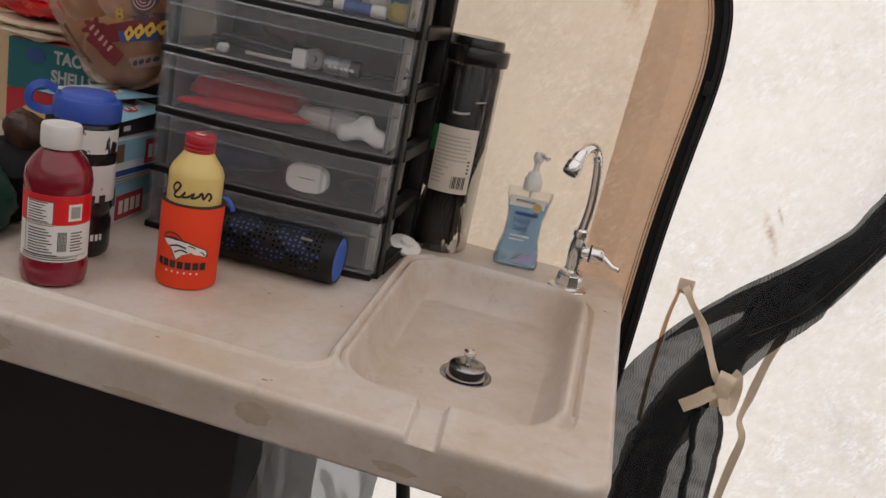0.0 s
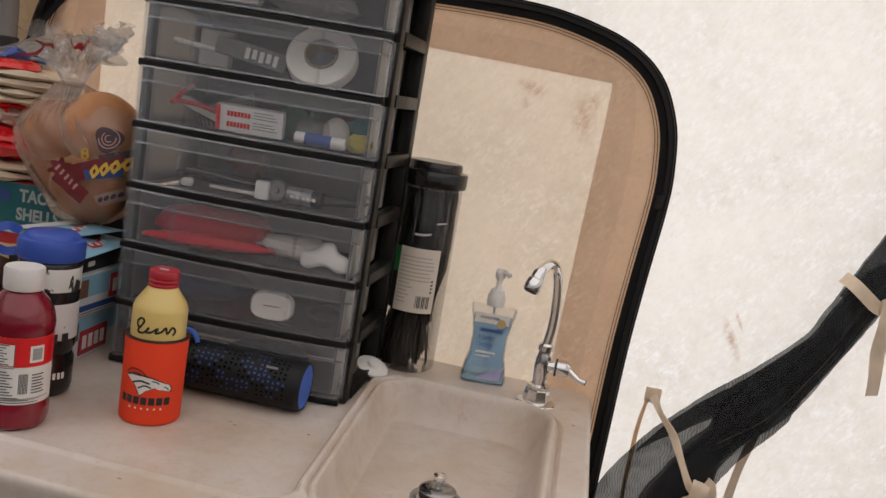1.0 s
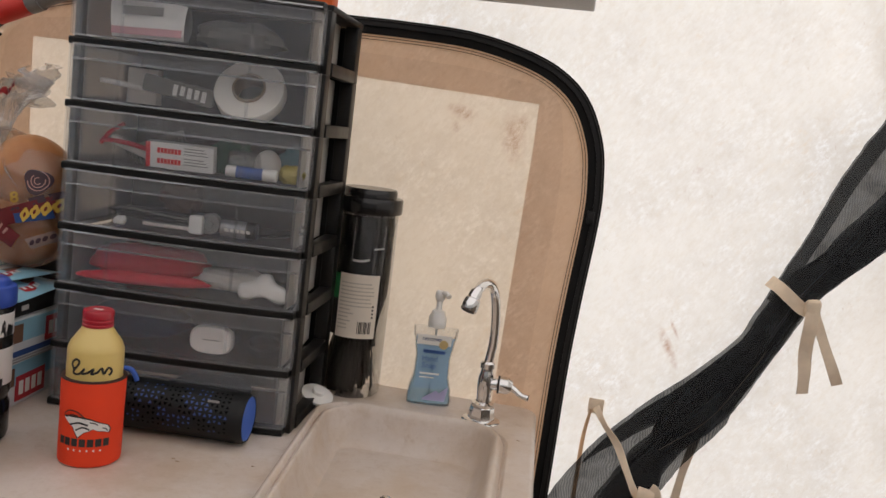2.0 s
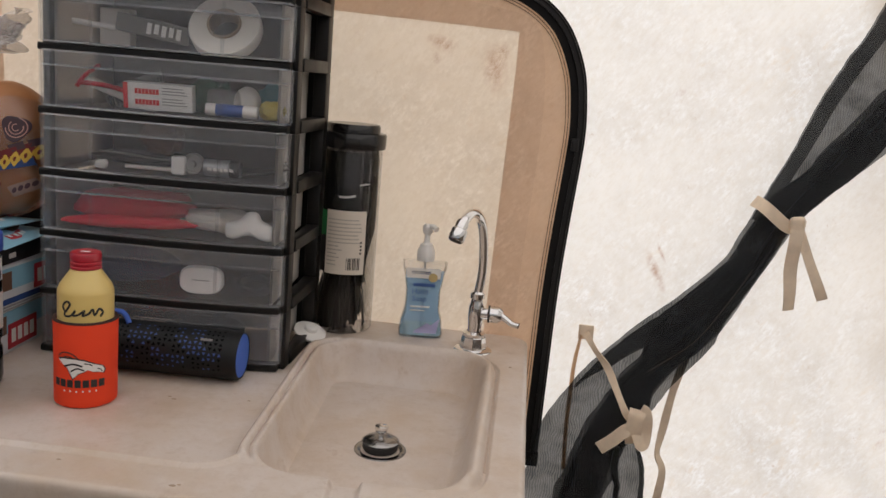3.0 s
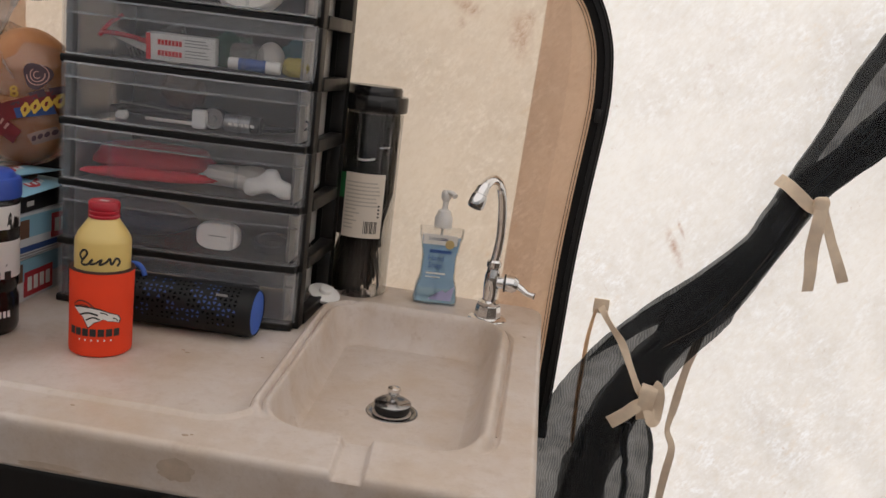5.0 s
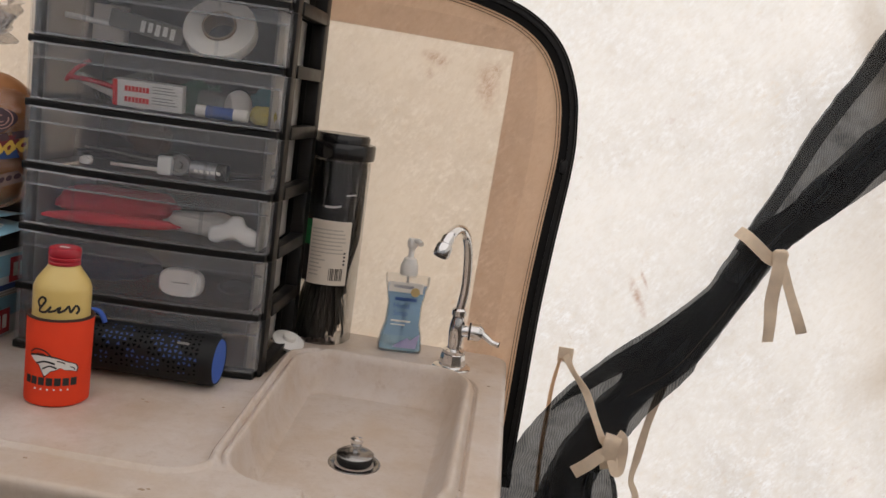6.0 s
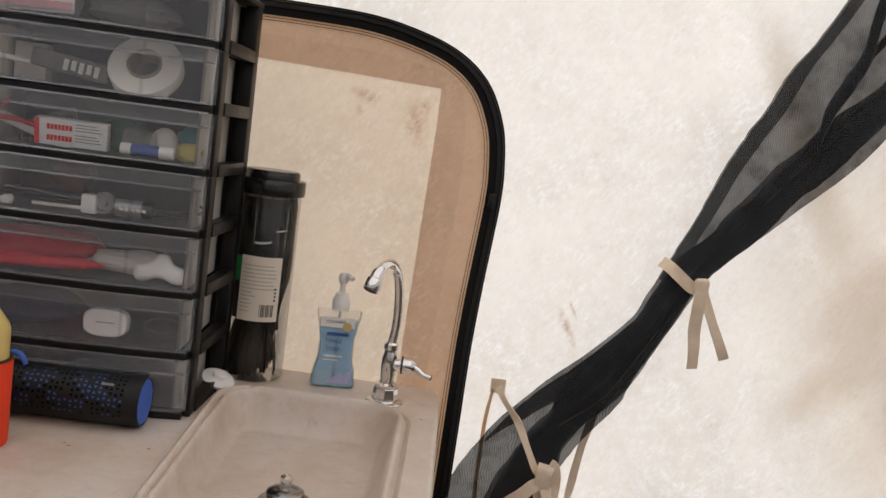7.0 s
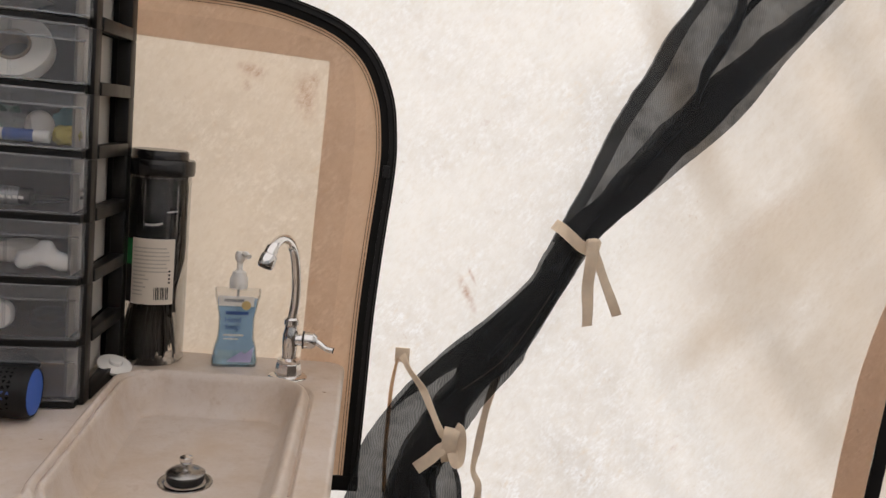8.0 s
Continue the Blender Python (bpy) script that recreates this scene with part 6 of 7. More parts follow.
def film_y(x, z, side=-1):
    """The depth of the bag's film at x and height z, on its front (-1) or back (1)."""
    lo, hi = along(EDGE_L, z), along(EDGE_R, z)
    c = min(1.0, abs((x - (lo + hi) / 2) / ((hi - lo) / 2)))
    y = along(EDGE_Y, z) * (1 - c ** 2.6) ** 0.55
    fold = 0.0035 * noise.noise(Vector((x * 28 + z * 14, z * 20, 3.0 * side))) + 0.0016 * noise.noise(Vector((x * 95, z * 60 + x * 40, side)))
    pleat = 0.0016 * max(0.0, (z - 0.13) / 0.075) * math.sin(x * 420 + 3 * z)
    return side * (y + fold * (1 - c ** 4)) + side * pleat * (1 - c)


def film_point(u, v):
    z = 0.204 * v
    lo, hi = along(EDGE_L, z), along(EDGE_R, z)
    a = 2 * math.pi * u
    x = (lo + hi) / 2 + (hi - lo) / 2 * math.cos(a)
    return x + 0.002 * noise.noise(Vector((x * 30, z * 40, 8.0))), film_y(x, z, -1 if math.sin(a) < 0 else 1), z


film = part("film", sheet(film_point, 140, 70), M_BAG, buns, "clear printed plastic film")


def neck_point(u, v):
    """The gathered neck, opening above the tie into a crumpled flare that leans to one side."""
    a = 2 * math.pi * u
    c, s = math.cos(a), math.sin(a)
    e = soft(v)
    cr = 1 + e * (0.30 * math.sin(5 * a + 3 * v) + 0.7 * noise.noise(Vector((c * 3, s * 3, v * 3.5))) + 0.55 * noise.noise(Vector((c * 9, s * 9, v * 8))))
    reach = 0.016 + e * (0.076 if c < 0 else 0.045)
    x = -0.017 + reach * c * cr - 0.006 * e
    y = s * (0.013 + 0.038 * e) * cr
    z = 0.198 + 0.078 * v * (1 - 0.50 * max(0, -c) * e) + 0.034 * e * noise.noise(Vector((c * 2.6, s * 2.6, 5 + v * 2))) + 0.012 * e * noise.noise(Vector((c * 8, s * 8, v * 6)))
    return x, y, z


neck = part("neck", sheet(neck_point, 150, 40), M_NECK, buns, "gathered end of the printed film")


def on_film(bm, out=0.0015):
    """Lays a flat piece in the xz plane on the front of the film."""
    for v in bm.verts:
        v.co.y = film_y(v.co.x, v.co.z) - out - v.co.y * 0.0
    return bm


def blot(x, z, rx_, rz_, lean=0.0, lumps=5, wob=0.14):
    """A filled round mark with a scalloped edge, in the xz plane."""
    def fn(u, v):
        a = 2 * math.pi * u
        k = v * (1 + wob * math.sin(lumps * a + 1))
        p = Matrix.Rotation(radians(lean), 2) @ Vector((rx_ * k * math.cos(a), rz_ * k * math.sin(a)))
        return x + p.x, 0.0, z + p.y
    return sheet(fn, 36, 4)


def slab(x0, z0, x1, z1, wide):
    """A straight printed band from one point to another."""
    d = Vector((x1 - x0, z1 - z0)).normalized()
    return sheet(lambda u, v: (x0 + (x1 - x0) * u - d.y * wide * (v - 0.5), 0.0, z0 + (z1 - z0) * u + d.x * wide * (v - 0.5)), 24, 5)


C_MAROON, C_GOLD = surface("maroon_ink", (0.17, 0.018, 0.022), 0.4), surface("yellow_ink", (0.72, 0.47, 0.08), 0.4)
C_SLATE, C_ROSE = surface("slate_ink", (0.075, 0.04, 0.05), 0.45), surface("rose_ink", (0.50, 0.28, 0.24), 0.5)
part("band", on_film(slab(0.020, 0.076, 0.094, 0.106, 0.024)), C_MAROON, film)
part("corner_mark", on_film(slab(0.008, 0.078, 0.050, 0.048, 0.024)), C_MAROON, film)
part("corner_mark", on_film(blot(0.012, 0.086, 0.016, 0.012, 20, 6, 0.25)), C_MAROON, film)
for k in range(5):
    part("corner_print", on_film(slab(0.006 + 0.007 * k, 0.082 - 0.0058 * k, 0.012 + 0.007 * k, 0.090 - 0.0058 * k, 0.0035), 0.0024), C_ROSE, film)
part("blue_flash", on_film(slab(0.050, 0.082, 0.092, 0.092, 0.014), 0.0020), C_CARDN, film)
for k in range(4):
    part("print", on_film(blot(0.062 + 0.0115 * k, 0.0885 + 0.005 * k, 0.0052, 0.0095, -12, 4, 0.12), 0.0030), C_GOLD, film)
    part("print_edge", on_film(blot(0.062 + 0.0115 * k, 0.0885 + 0.005 * k, 0.0014, 0.004, -12, 2, 0.1), 0.0036), C_MAROON, film)
part("crest", on_film(blot(0.072, 0.136, 0.016, 0.0175, 10, 3, 0.12)), C_SLATE, film)
for k in range(3):
    part("crest_mark", on_film(sheet(lambda u, v, k=k: (0.073 + (0.0035 + 0.004 * k + 0.0014 * v) * math.cos(1.2 + 4.4 * u + k), 0.0, 0.137 + (0.004 + 0.0045 * k + 0.0014 * v) * math.sin(1.2 + 4.4 * u + k)), 24, 1), 0.0024), C_ROSE, film)
part("bottom_print", on_film(slab(0.066, 0.046, 0.096, 0.060, 0.016)), surface("slate_print", (0.30, 0.21, 0.18), 0.5), film)
for k in range(4):
    part("bottom_mark", on_film(blot(0.071 + 0.007 * k, 0.049 + 0.0033 * k, 0.0022, 0.0048, -20, 2, 0.1), 0.0022), C_SLATE, film)
part("small_print", on_film(slab(0.066, 0.107, 0.083, 0.114, 0.010)), C_SLATE, film)
part("small_print", on_film(slab(0.087, 0.115, 0.100, 0.120, 0.010)), C_SLATE, film)
part("small_print", on_film(slab(0.044, 0.094, 0.058, 0.098, 0.004)), C_SLATE, film)
b = letters("8", 0.021, 0.0002, 0.0006)
for v in b.verts:
    p = Matrix.Rotation(radians(14), 2) @ Vector((v.co.x, v.co.z))
    v.co = Vector((0.048 + p.x, 0.0, 0.111 + p.y))
part("word", on_film(b, 0.0022), C_GOLD, film)
for k in range(8):
    part("seam_print", on_film(blot(-0.034 + 0.0052 * k, 0.078 - 0.0056 * k, 0.0052, 0.0034, -45, 3, 0.25)), C_BROWN, film)


for k in range(9):
    x0, lean = -0.034 + 0.005 * k, -0.030 + 0.010 * k + 0.012 * noise.noise(Vector((k * 2.3, 0, 0)))
    far = 0.070 + 0.035 * noise.noise(Vector((k * 1.7, 3, 0)))
    path = [Vector((x0 + lean * (i / 14) ** 1.4, 0, 0.200 - far * i / 14)) for i in range(15)]
    path = [Vector((p.x, film_y(p.x, p.z) - 0.0016, p.z)) for p in path]
    part("pleat", tube(path, lambda t: 0.0006 + 0.0026 * (1 - t) ** 1.3, 8), M_BAG, film)


def on_neck(u0, u1, v0, v1, lean=0.0):
    return sheet(lambda u, v: Vector(neck_point(u0 + (u1 - u0) * u, v0 + (v1 - v0) * v + lean * (u - 0.5))) + Vector((0, -0.0012, 0.0006)), 20, 8)


part("neck_print", on_neck(0.52, 0.66, 0.62, 0.86, 0.06), surface("blue_ink", (0.05, 0.09, 0.34), 0.45), neck)
part("neck_print", on_neck(0.56, 0.62, 0.34, 0.50), C_CARDN, neck)
part("neck_print", on_neck(0.64, 0.76, 0.70, 0.76, 0.05), C_REDINK, neck)
part("neck_print", on_neck(0.80, 0.90, 0.88, 0.93, 0.04), C_REDINK, neck)

# grey upright and a dark strap beside the zip
upright = thing("tent_upright", "grey metal tent upright at the canvas wall", "pole", at(-0.728, 1.315, 0.0))
part("tube", tube([Vector((0, 0, 0.0)), Vector((0, 0, 0.7)), Vector((0, 0, 1.395))], 0.015, 24), M_POLE, upright)
part("collar", lathe([(0.0155, 1.30), (0.0185, 1.302), (0.0185, 1.325), (0.0155, 1.327)], 28), M_BLACK, upright)
solo("wall_strap", ribbon(smooth_path([(-0.640, 1.360, 1.425), (-0.662, 1.345, 1.392), (-0.682, 1.335, 1.355), (-0.697, 1.33, 1.330), (-0.712, 1.335, 1.29), (-0.722, 1.34, 1.22)], 6), 0.010, 0.002), M_BLACKTAPE, "thin dark strap hanging at the canvas wall", "strap")

# dark pouch and goods beside the sports bottle
solo("black_pouch", cloth_lump(0.075, 0.06, 0.052, 0.22, 2.2, 91, 36), M_DARKCLOTH, "soft black zipped pouch", "pouch", at(-0.505, 0.985, BOARD))
solo("black_pouch", cloth_lump(0.088, 0.040, 0.112, 0.12, 1.8, 95, 32), M_DARKCLOTH, "soft black cloth pouch standing behind the snack boxes", "pouch", at(-0.425, 1.280, BOARD))
solo("snack_bag", cloth_lump(0.05, 0.035, 0.05, 0.25, 2.0, 92, 32), surface("dark_green_film", (0.02, 0.06, 0.045), 0.3, vary=0.4, scale=30), "dark green crumpled snack bag", "bag", at(-0.48, 0.90, BOARD))
solo("snack_bag", cloth_lump(0.026, 0.024, 0.026, 0.25, 2.0, 93, 32), surface("brown_film", (0.06, 0.028, 0.02), 0.35, vary=0.4, scale=30), "brown snack bag on a pouch", "bag", at(-0.478, 0.99, BOARD + 0.096))

# ---- tent pole above the counter ----
pole = thing("tent_pole", "grey tent pole with a red sleeve", "pole")
pd = Vector((0.19, 0.0, 0.078)).normalized()
pc = Vector((-0.60, 1.335, 1.465))
part("shaft", tube([pc - pd * 0.9, pc - pd * 0.04, pc + pd * 0.9], 0.0145, 24), M_POLE, pole)
part("sleeve", tube([pc - pd * 0.030, pc + pd * 0.030], 0.0185, 28), M_POLERED, pole, "red sleeve")
part("joint", tube([pc - pd * 0.13, pc - pd * 0.031], 0.0195, 28), M_BLACK, pole)
part("joint", tube([pc + pd * 0.031, pc + pd * 0.052], 0.0185, 28), M_POLE, pole)

# ---- paper towel on its holder ----
towel = thing("paper_towel_roll", "white paper towel roll on a wall holder", "paper towel", at(0.217, 1.322, 1.613, -3) @ pose(0, 0, 0, 0, 90, 0))
part("roll", lathe([(0.02, -0.143), (0.054, -0.143), (0.0555, -0.141), (0.0555, 0.141), (0.054, 0.143), (0.02, 0.143), (0.02, -0.143)], 64), M_ROLL, towel)
part("rod", tube([Vector((0, 0, -0.150)), Vector((0, 0, 0.150))], 0.008, 16), M_POLE, towel)
for z in (-0.147, 0.147):
    part("arm", box(-0.20, 0.010, -0.008, 0.008, z - 0.003, z + 0.003, 0.001), M_POLE, towel)

# ---- tied netting curtain ----
CURT_Y = 1.372
curtain = thing("netting_curtain", "black netting door curtain gathered and tied back", "curtain")
LEFT = [(1.05, 1.93), (0.975, 1.74), (0.906, 1.594), (0.861, 1.520), (0.825, 1.443), (0.785, 1.363), (0.745, 1.256), (0.713, 1.181), (0.690, 1.126), (0.664, 1.072),
        (0.604, 1.005), (0.550, 0.955), (0.495, 0.898), (0.446, 0.836), (0.403, 0.758), (0.385, 0.680), (0.380, 0.60), (0.375, 0.45), (0.37, 0.25), (0.37, 0.06)]
RIGHT = [(1.42, 1.93), (1.285, 1.765), (1.160, 1.605), (1.084, 1.508), (1.004, 1.387), (0.924, 1.304), (0.846, 1.225), (0.783, 1.166), (0.754, 1.121), (0.728, 1.060),
         (0.693, 0.985), (0.668, 0.922), (0.628, 0.866), (0.598, 0.818), (0.568, 0.757), (0.583, 0.705), (0.596, 0.60), (0.605, 0.45), (0.612, 0.25), (0.615, 0.06)]
left_line, right_line = [smooth_path([(x, 0, z) for x, z in q], 8) for q in (LEFT, RIGHT)]
STATIONS = len(LEFT) - 1


def across(s, w):
    """The place on the curtain at length s and width share w, both 0..1."""
    n = len(left_line) - 1
    i = min(n - 1, int(s * n))
    f = s * n - i
    a, b = left_line[i].lerp(left_line[i + 1], f), right_line[i].lerp(right_line[i + 1], f)
    return a.lerp(b, w), (b - a).length


def table(pairs, v):
    """A smooth value at station v from (station, value) pairs."""
    if v <= pairs[0][0]:
        return pairs[0][1]
    for (a0, w0), (a1, w1) in zip(pairs, pairs[1:]):
        if v <= a1:
            return w0 + (w1 - w0) * soft((v - a0) / (a1 - a0))
    return pairs[-1][1]


def layer(lo, hi, s0, s1, depth, seed, nu=60, nv=200, pleats=0.004, ragged=1.0):
    """One layer of netting between the width shares lo and hi, from station s0 to s1, that far in front of the wall side."""
    def fn(u, q):
        st = s0 + (s1 - s0) * q
        wa, wb = table(lo, st), table(hi, st)
        wa += ragged * (0.035 * noise.noise(Vector((st * 0.9, seed, 1.0))) + 0.012 * noise.noise(Vector((st * 3.7, seed, 2.0)))) * (1 if wa > 0.01 else 0)
        wb += ragged * (0.035 * noise.noise(Vector((st * 0.9, seed, 5.0))) + 0.012 * noise.noise(Vector((st * 3.7, seed, 6.0)))) * (1 if wb < 0.99 else 0)
        w = min(1, max(0, wa + (wb - wa) * u))
        p, width = across(st / STATIONS, w)
        tight = min(1.0, width / 0.16)
        edge = 1.0 - min(1.0, min(w, 1 - w) * 5)
        jag = edge * (0.0035 * noise.noise(Vector((st * 1.4, w * 2, 3))) + 0.0018 * noise.noise(Vector((st * 4, w * 2, 9)))) * (0.4 + tight)
        swell = 0.010 * math.sin(math.pi * w) * (1.4 - tight)
        y = CURT_Y - depth - swell + pleats * tight * (noise.noise(Vector((w * 8, st * 0.25, seed))) + 0.5 * noise.noise(Vector((w * 19 + st * 0.2, st * 0.5, seed + 4))))
        return min(p.x + jag, 1.9), min(y, wall_y(p.x, p.z) - 0.004), p.z + jag * 0.6
    return sheet(fn, nu, nv)


FULL_L, FULL_R = [(0, 0.0), (19, 0.0)], [(0, 1.0), (19, 1.0)]
CORE_L = [(0, 0.82), (2, 0.76), (3, 0.62), (4, 0.45), (5, 0.44), (6, 0.30), (7, 0.10), (8, 0.05), (10, 0.05), (11, 0.16), (12, 0.34), (13, 0.40), (14, 0.42), (15, 0.32), (16, 0.22), (19, 0.18)]
CORE_R = [(0, 0.95), (3, 0.92), (4, 0.88), (5, 0.87), (6, 0.93), (7, 0.98), (10, 0.96), (11, 0.86), (11.6, 0.78), (12.5, 0.80), (13.4, 0.90), (14, 0.96), (15, 0.76), (16, 0.65), (19, 0.58)]
part("netting", layer(FULL_L, FULL_R, 0, 10, -0.004, 1.0, 90, 140), M_NET, curtain, "black see-through netting in one layer")
part("netting", layer(FULL_L, FULL_R, 10, STATIONS, -0.004, 1.0, 90, 140), M_RINGS, curtain, "see-through netting with fine wavy rings")
for k in range(3):
    drift = 0.05 * k
    core_l = [(st, min(0.9, w + drift * (1 if st < 6 or st > 11 else 0.3))) for st, w in CORE_L]
    core_r = [(st, max(0.2, w - 0.6 * drift * (1 if st < 6 or st > 14 else 0.3))) for st, w in CORE_R]
    part("fold", layer(core_l, core_r, 0, STATIONS, 0.007 + 0.006 * k, 3.0 + 2.7 * k, 60, 220, 0.011, 1.6), M_RINGS if k == 0 else M_NET, curtain, "dense dark fold of netting" if k == 2 else "")
for k in range(2):
    part("fold", layer([(0, 0.03), (13.2, 0.02)], [(0, 0.5), (9, 0.62), (10.5, 0.42), (11.2, 0.30), (12, 0.20), (13.1, 0.05)], 9.0, 13.1, 0.010 + 0.003 * k, 21.0 + k, 24, 90), M_NET, curtain)
part("hem", layer([(0, 0.004), (8, 0.004)], [(0, 0.055), (2, 0.085), (4, 0.14), (5, 0.16), (6, 0.20), (7, 0.26), (8, 0.2)], 0, 7.6, 0.004, 31.0, 6, 160, 0.002, 0.25), M_NET, curtain)
part("hem", layer([(0, 0.955), (19, 0.955)], [(0, 0.999), (19, 0.999)], 14, STATIONS, 0.003, 33.0, 5, 90, 0.002, 0.15), M_NET, curtain)


def rope(points, radius, seed):
    """A twisted fold: netting rolled upon itself."""
    path = [p + Vector((0.003 * noise.noise(Vector((i * 0.3, seed, 0))), 0, 0)) for i, p in enumerate(smooth_path(points, 8))]
    return join(*[tube(path, lambda t, r=r: radius * r * (0.5 + 0.5 * math.sin(math.pi * min(1, t * 1.1)) + 0.25 * math.sin(t * 9 + seed)), 12) for r in (1.0, 0.72, 0.45)])


RY = CURT_Y - 0.022
part("twist", rope([(1.045, RY, 1.86), (0.990, RY, 1.70), (0.971, RY, 1.610), (0.965, RY, 1.552), (0.948, RY, 1.509), (0.922, RY, 1.453), (0.912, RY, 1.395)], 0.011, 1.0), M_NET, curtain, "twisted dark fold of netting")
part("twist", rope([(1.16, RY, 1.80), (1.08, RY, 1.70), (1.012, RY, 1.614), (0.973, RY, 1.553), (0.958, RY, 1.525)], 0.008, 4.0), M_NET, curtain)
part("twist", rope([(0.533, RY, 0.735), (0.532, RY, 0.700), (0.540, RY, 0.660), (0.547, RY, 0.600), (0.553, RY, 0.50), (0.556, RY, 0.30)], 0.007, 7.0), M_NET, curtain)
part("seam", ribbon([across(0.47 + 0.16 * i / 40, 0.55 + 0.10 * math.sin(i * 0.09))[0] + Vector((0, CURT_Y - 0.044, 0)) for i in range(41)], 0.0008, 0.0005), surface("rust_thread", (0.06, 0.042, 0.026), 0.8), curtain)

# tan ties
upper = thing("curtain_tie", "tan webbing tie knotted round the netting, tails hanging", "strap", group="curtain ties")
Y2 = CURT_Y - 0.036
part("band", ribbon(smooth_path([(0.703, CURT_Y + 0.012, 1.176), (0.709, Y2 + 0.008, 1.172), (0.724, Y2 - 0.006, 1.160), (0.744, Y2 - 0.008, 1.146), (0.762, Y2 - 0.004, 1.144), (0.782, CURT_Y + 0.006, 1.158)], 6), 0.020, 0.0016, twist=lambda t: 10 * math.sin(6 * t)), M_STRAP, upper)
part("knot", rough_up(box(0.745, 0.767, Y2 - 0.018, Y2 - 0.006, 1.136, 1.162, 0.005, 3), 0.003, 70), M_STRAP, upper)
part("tail", ribbon(smooth_path([(0.758, Y2 - 0.016, 1.155), (0.757, Y2 - 0.019, 1.12), (0.758, Y2 - 0.014, 1.08), (0.762, Y2 - 0.016, 1.045), (0.765, Y2 - 0.014, 1.013)], 6), 0.020, 0.0014, twist=lambda t: 20 * math.sin(5 * t)), M_STRAP, upper)
part("tail", ribbon(smooth_path([(0.758, Y2 - 0.012, 1.148), (0.772, Y2 - 0.011, 1.122), (0.789, Y2 - 0.009, 1.088), (0.803, Y2 - 0.011, 1.060), (0.816, Y2 - 0.009, 1.034)], 6), 0.017, 0.0014, twist=lambda t: -22 * math.sin(4 * t)), M_STRAP, upper)

lower = thing("curtain_tie", "tan webbing tie with a loose bow, sewn to the wall", "strap", group="curtain ties")
sx, sz = 0.461, 0.918
part("anchor", box(sx - 0.013, sx + 0.013, wall_y(sx, sz) - 0.004, wall_y(sx, sz) - 0.0005, sz - 0.013, sz + 0.013, 0.001), M_STRAP, lower, "square of tan webbing sewn to the wall")
part("strap", ribbon(smooth_path([(sx, wall_y(sx, sz) - 0.006, sz), (0.474, CURT_Y - 0.024, 0.905), (0.497, CURT_Y - 0.040, 0.880), (0.514, CURT_Y - 0.047, 0.848), (0.533, CURT_Y - 0.052, 0.812), (0.546, CURT_Y - 0.052, 0.797)], 7), 0.0130, 0.0014, twist=lambda t: 42 * math.sin(7 * t)), M_STRAP, lower)
BY = CURT_Y - 0.058
part("bow_flap", ribbon(smooth_path([(0.552, BY - 0.002, 0.762), (0.549, BY - 0.006, 0.775), (0.548, BY - 0.010, 0.795), (0.550, BY - 0.010, 0.812), (0.552, BY - 0.004, 0.822)], 6), 0.027, 0.0014, twist=lambda t: 8 * math.sin(4 * t)), M_STRAP, lower)
part("bow_loop", ribbon(smooth_path([(0.556, BY - 0.004, 0.822), (0.563, BY - 0.006, 0.818), (0.567, BY - 0.005, 0.802), (0.568, BY - 0.003, 0.782), (0.566, BY - 0.006, 0.764), (0.561, BY - 0.009, 0.766), (0.556, BY - 0.006, 0.780)], 6), 0.022, 0.0014, (0.35, -0.93, 0.0), twist=lambda t: 30 * math.sin(3.1 * t)), M_STRAP, lower)
part("bow_tail", ribbon(smooth_path([(0.554, BY - 0.002, 0.786), (0.537, BY - 0.010, 0.787), (0.517, BY - 0.012, 0.768), (0.496, BY - 0.008, 0.748)], 6), 0.021, 0.0014, twist=lambda t: 16 * t), M_STRAP, lower)
part("knot", rough_up(box(0.545, 0.562, BY - 0.006, BY + 0.004, 0.774, 0.800, 0.004, 3), 0.002, 60), M_STRAP, lower)
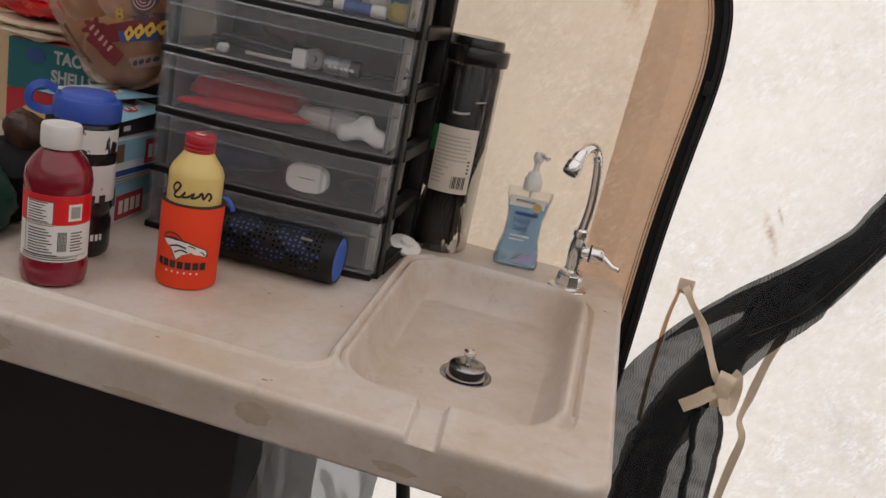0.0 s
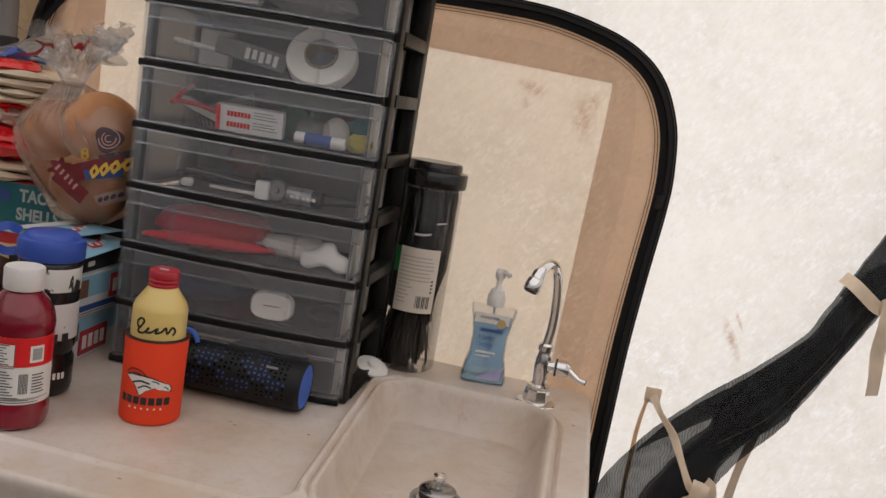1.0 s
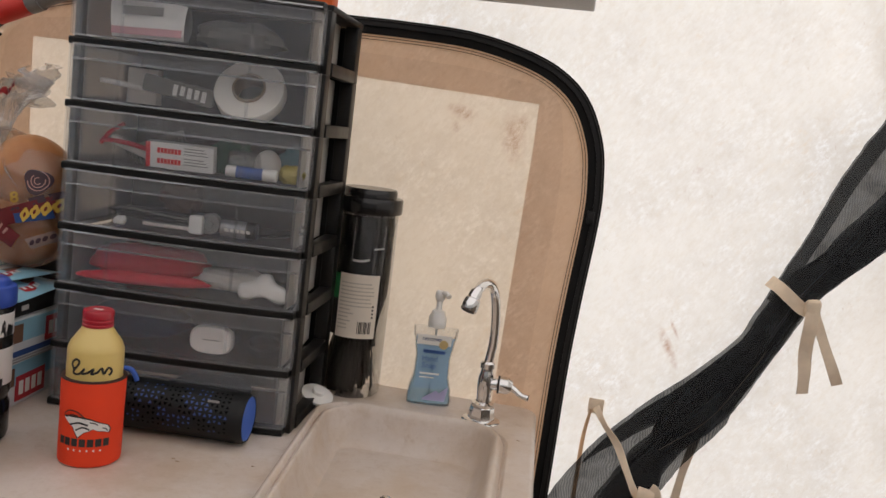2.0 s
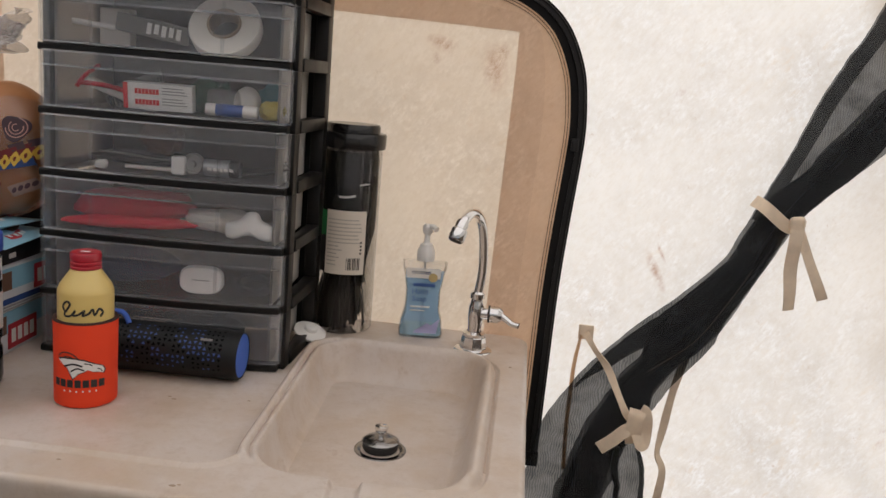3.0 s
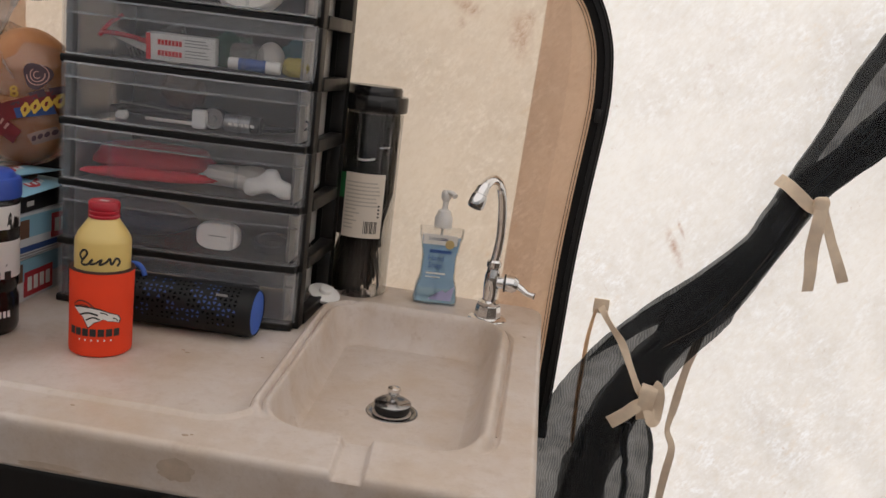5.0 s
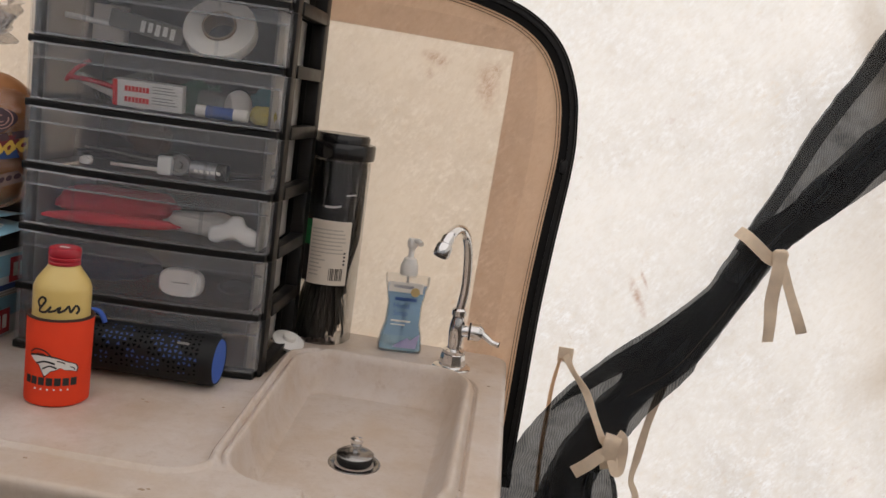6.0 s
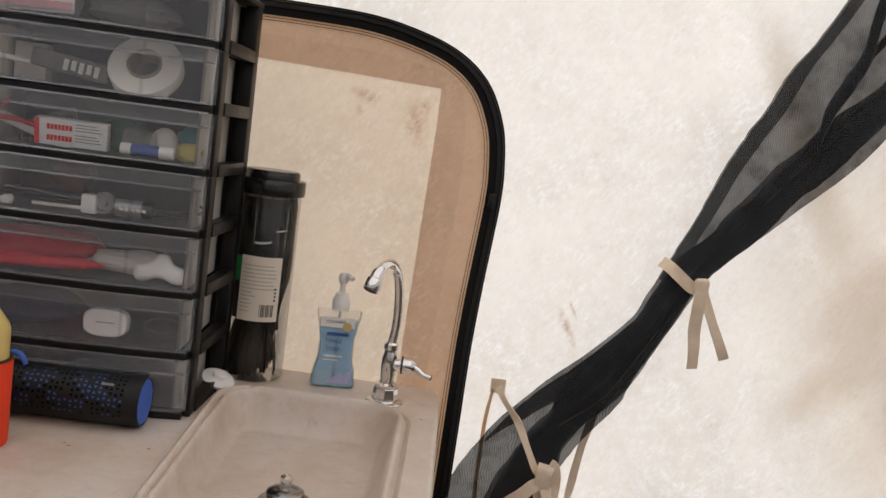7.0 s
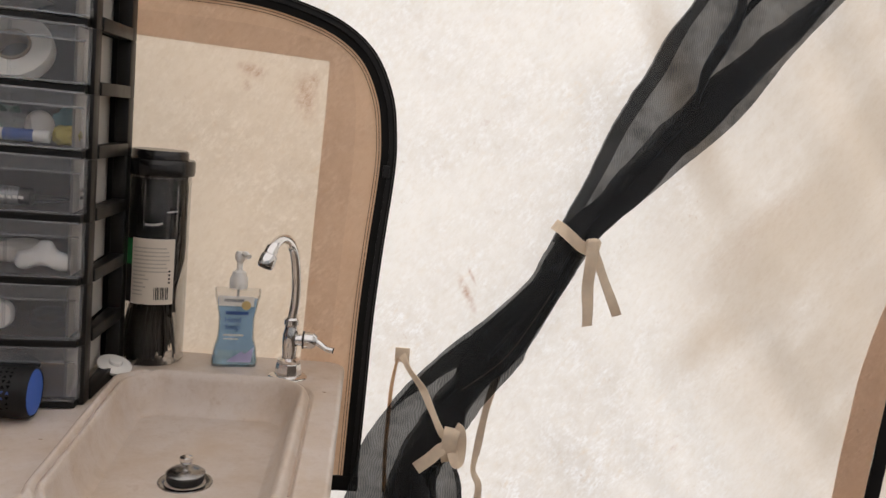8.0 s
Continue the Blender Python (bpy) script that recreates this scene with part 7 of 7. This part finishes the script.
part("back_strap", ribbon(smooth_path([(sx - 0.008, wall_y(sx, sz) - 0.006, sz - 0.006), (0.447, wall_y(0.447, 0.87) - 0.004, 0.86), (0.446, wall_y(0.446, 0.8) - 0.004, 0.80), (0.446, wall_y(0.446, 0.74) - 0.004, 0.74), (0.450, wall_y(0.45, 0.65) - 0.004, 0.66)], 6), 0.0075, 0.0010, twist=lambda t: 66 * (1 - t) ** 2), canvas("thin_webbing", (0.84, 0.68, 0.51), 0.55, amount=0.2), lower)
third = thing("hanging_strap", "thin tan webbing strap hanging behind the netting", "strap")
part("strap", ribbon(smooth_path([(0.632, CURT_Y + 0.012, 0.90), (0.620, CURT_Y + 0.010, 0.845), (0.613, CURT_Y + 0.006, 0.800), (0.609, CURT_Y + 0.004, 0.764), (0.605, CURT_Y + 0.002, 0.722), (0.618, CURT_Y + 0.002, 0.690), (0.615, CURT_Y + 0.004, 0.63), (0.612, CURT_Y + 0.004, 0.56), (0.61, CURT_Y + 0.004, 0.48)], 7), 0.014, 0.0014, twist=lambda t: 46 * math.sin(9 * t)), M_STRAP, third)

# ---- below the counter ----
cab = thing("black_bin", "black storage bin under the counter", "bin", at(-0.60, 1.09, 0.0))


def bin_bag_point(u, v):
    a = 2 * math.pi * u
    c, s = math.cos(a), math.sin(a)
    r = 1 + 0.22 * noise.noise(Vector((c * 1.6, s * 1.6, v * 2.5))) + 0.12 * noise.noise(Vector((c * 5, s * 5, v * 6)))
    r *= 0.55 + 0.45 * soft(v * 4) if v < 0.25 else 1 - 0.35 * soft((v - 0.7) / 0.3)
    return 0.085 * r * c, 0.08 * r * s, 0.40 * v


bag = thing("plastic_bag", "crumpled grey translucent plastic bag hanging under the counter", "plastic bag", at(0.005, 0.98, 0.42))
part("film", sheet(bin_bag_point, 60, 50), M_BIN_BAG, bag)
brace = thing("counter_brace", "black metal brace under the counter", "brace")
part("bar", tube([Vector((0.085, 1.02, 0.838)), Vector((0.13, 1.02, 0.60)), Vector((0.27, 1.02, 0.0))], 0.010, 14), M_BLACK, brace)
part("foot", box(0.25, 0.29, 1.0, 1.04, 0.0, 0.006), M_BLACK, brace)
part("tub", box(-0.50, 0.52, -0.20, 0.20, 0.0, 0.74, 0.012, 3), M_BLACK, cab)
part("lid", box(-0.51, 0.53, -0.21, 0.21, 0.741, 0.775, 0.008, 3), M_BLACK, cab)
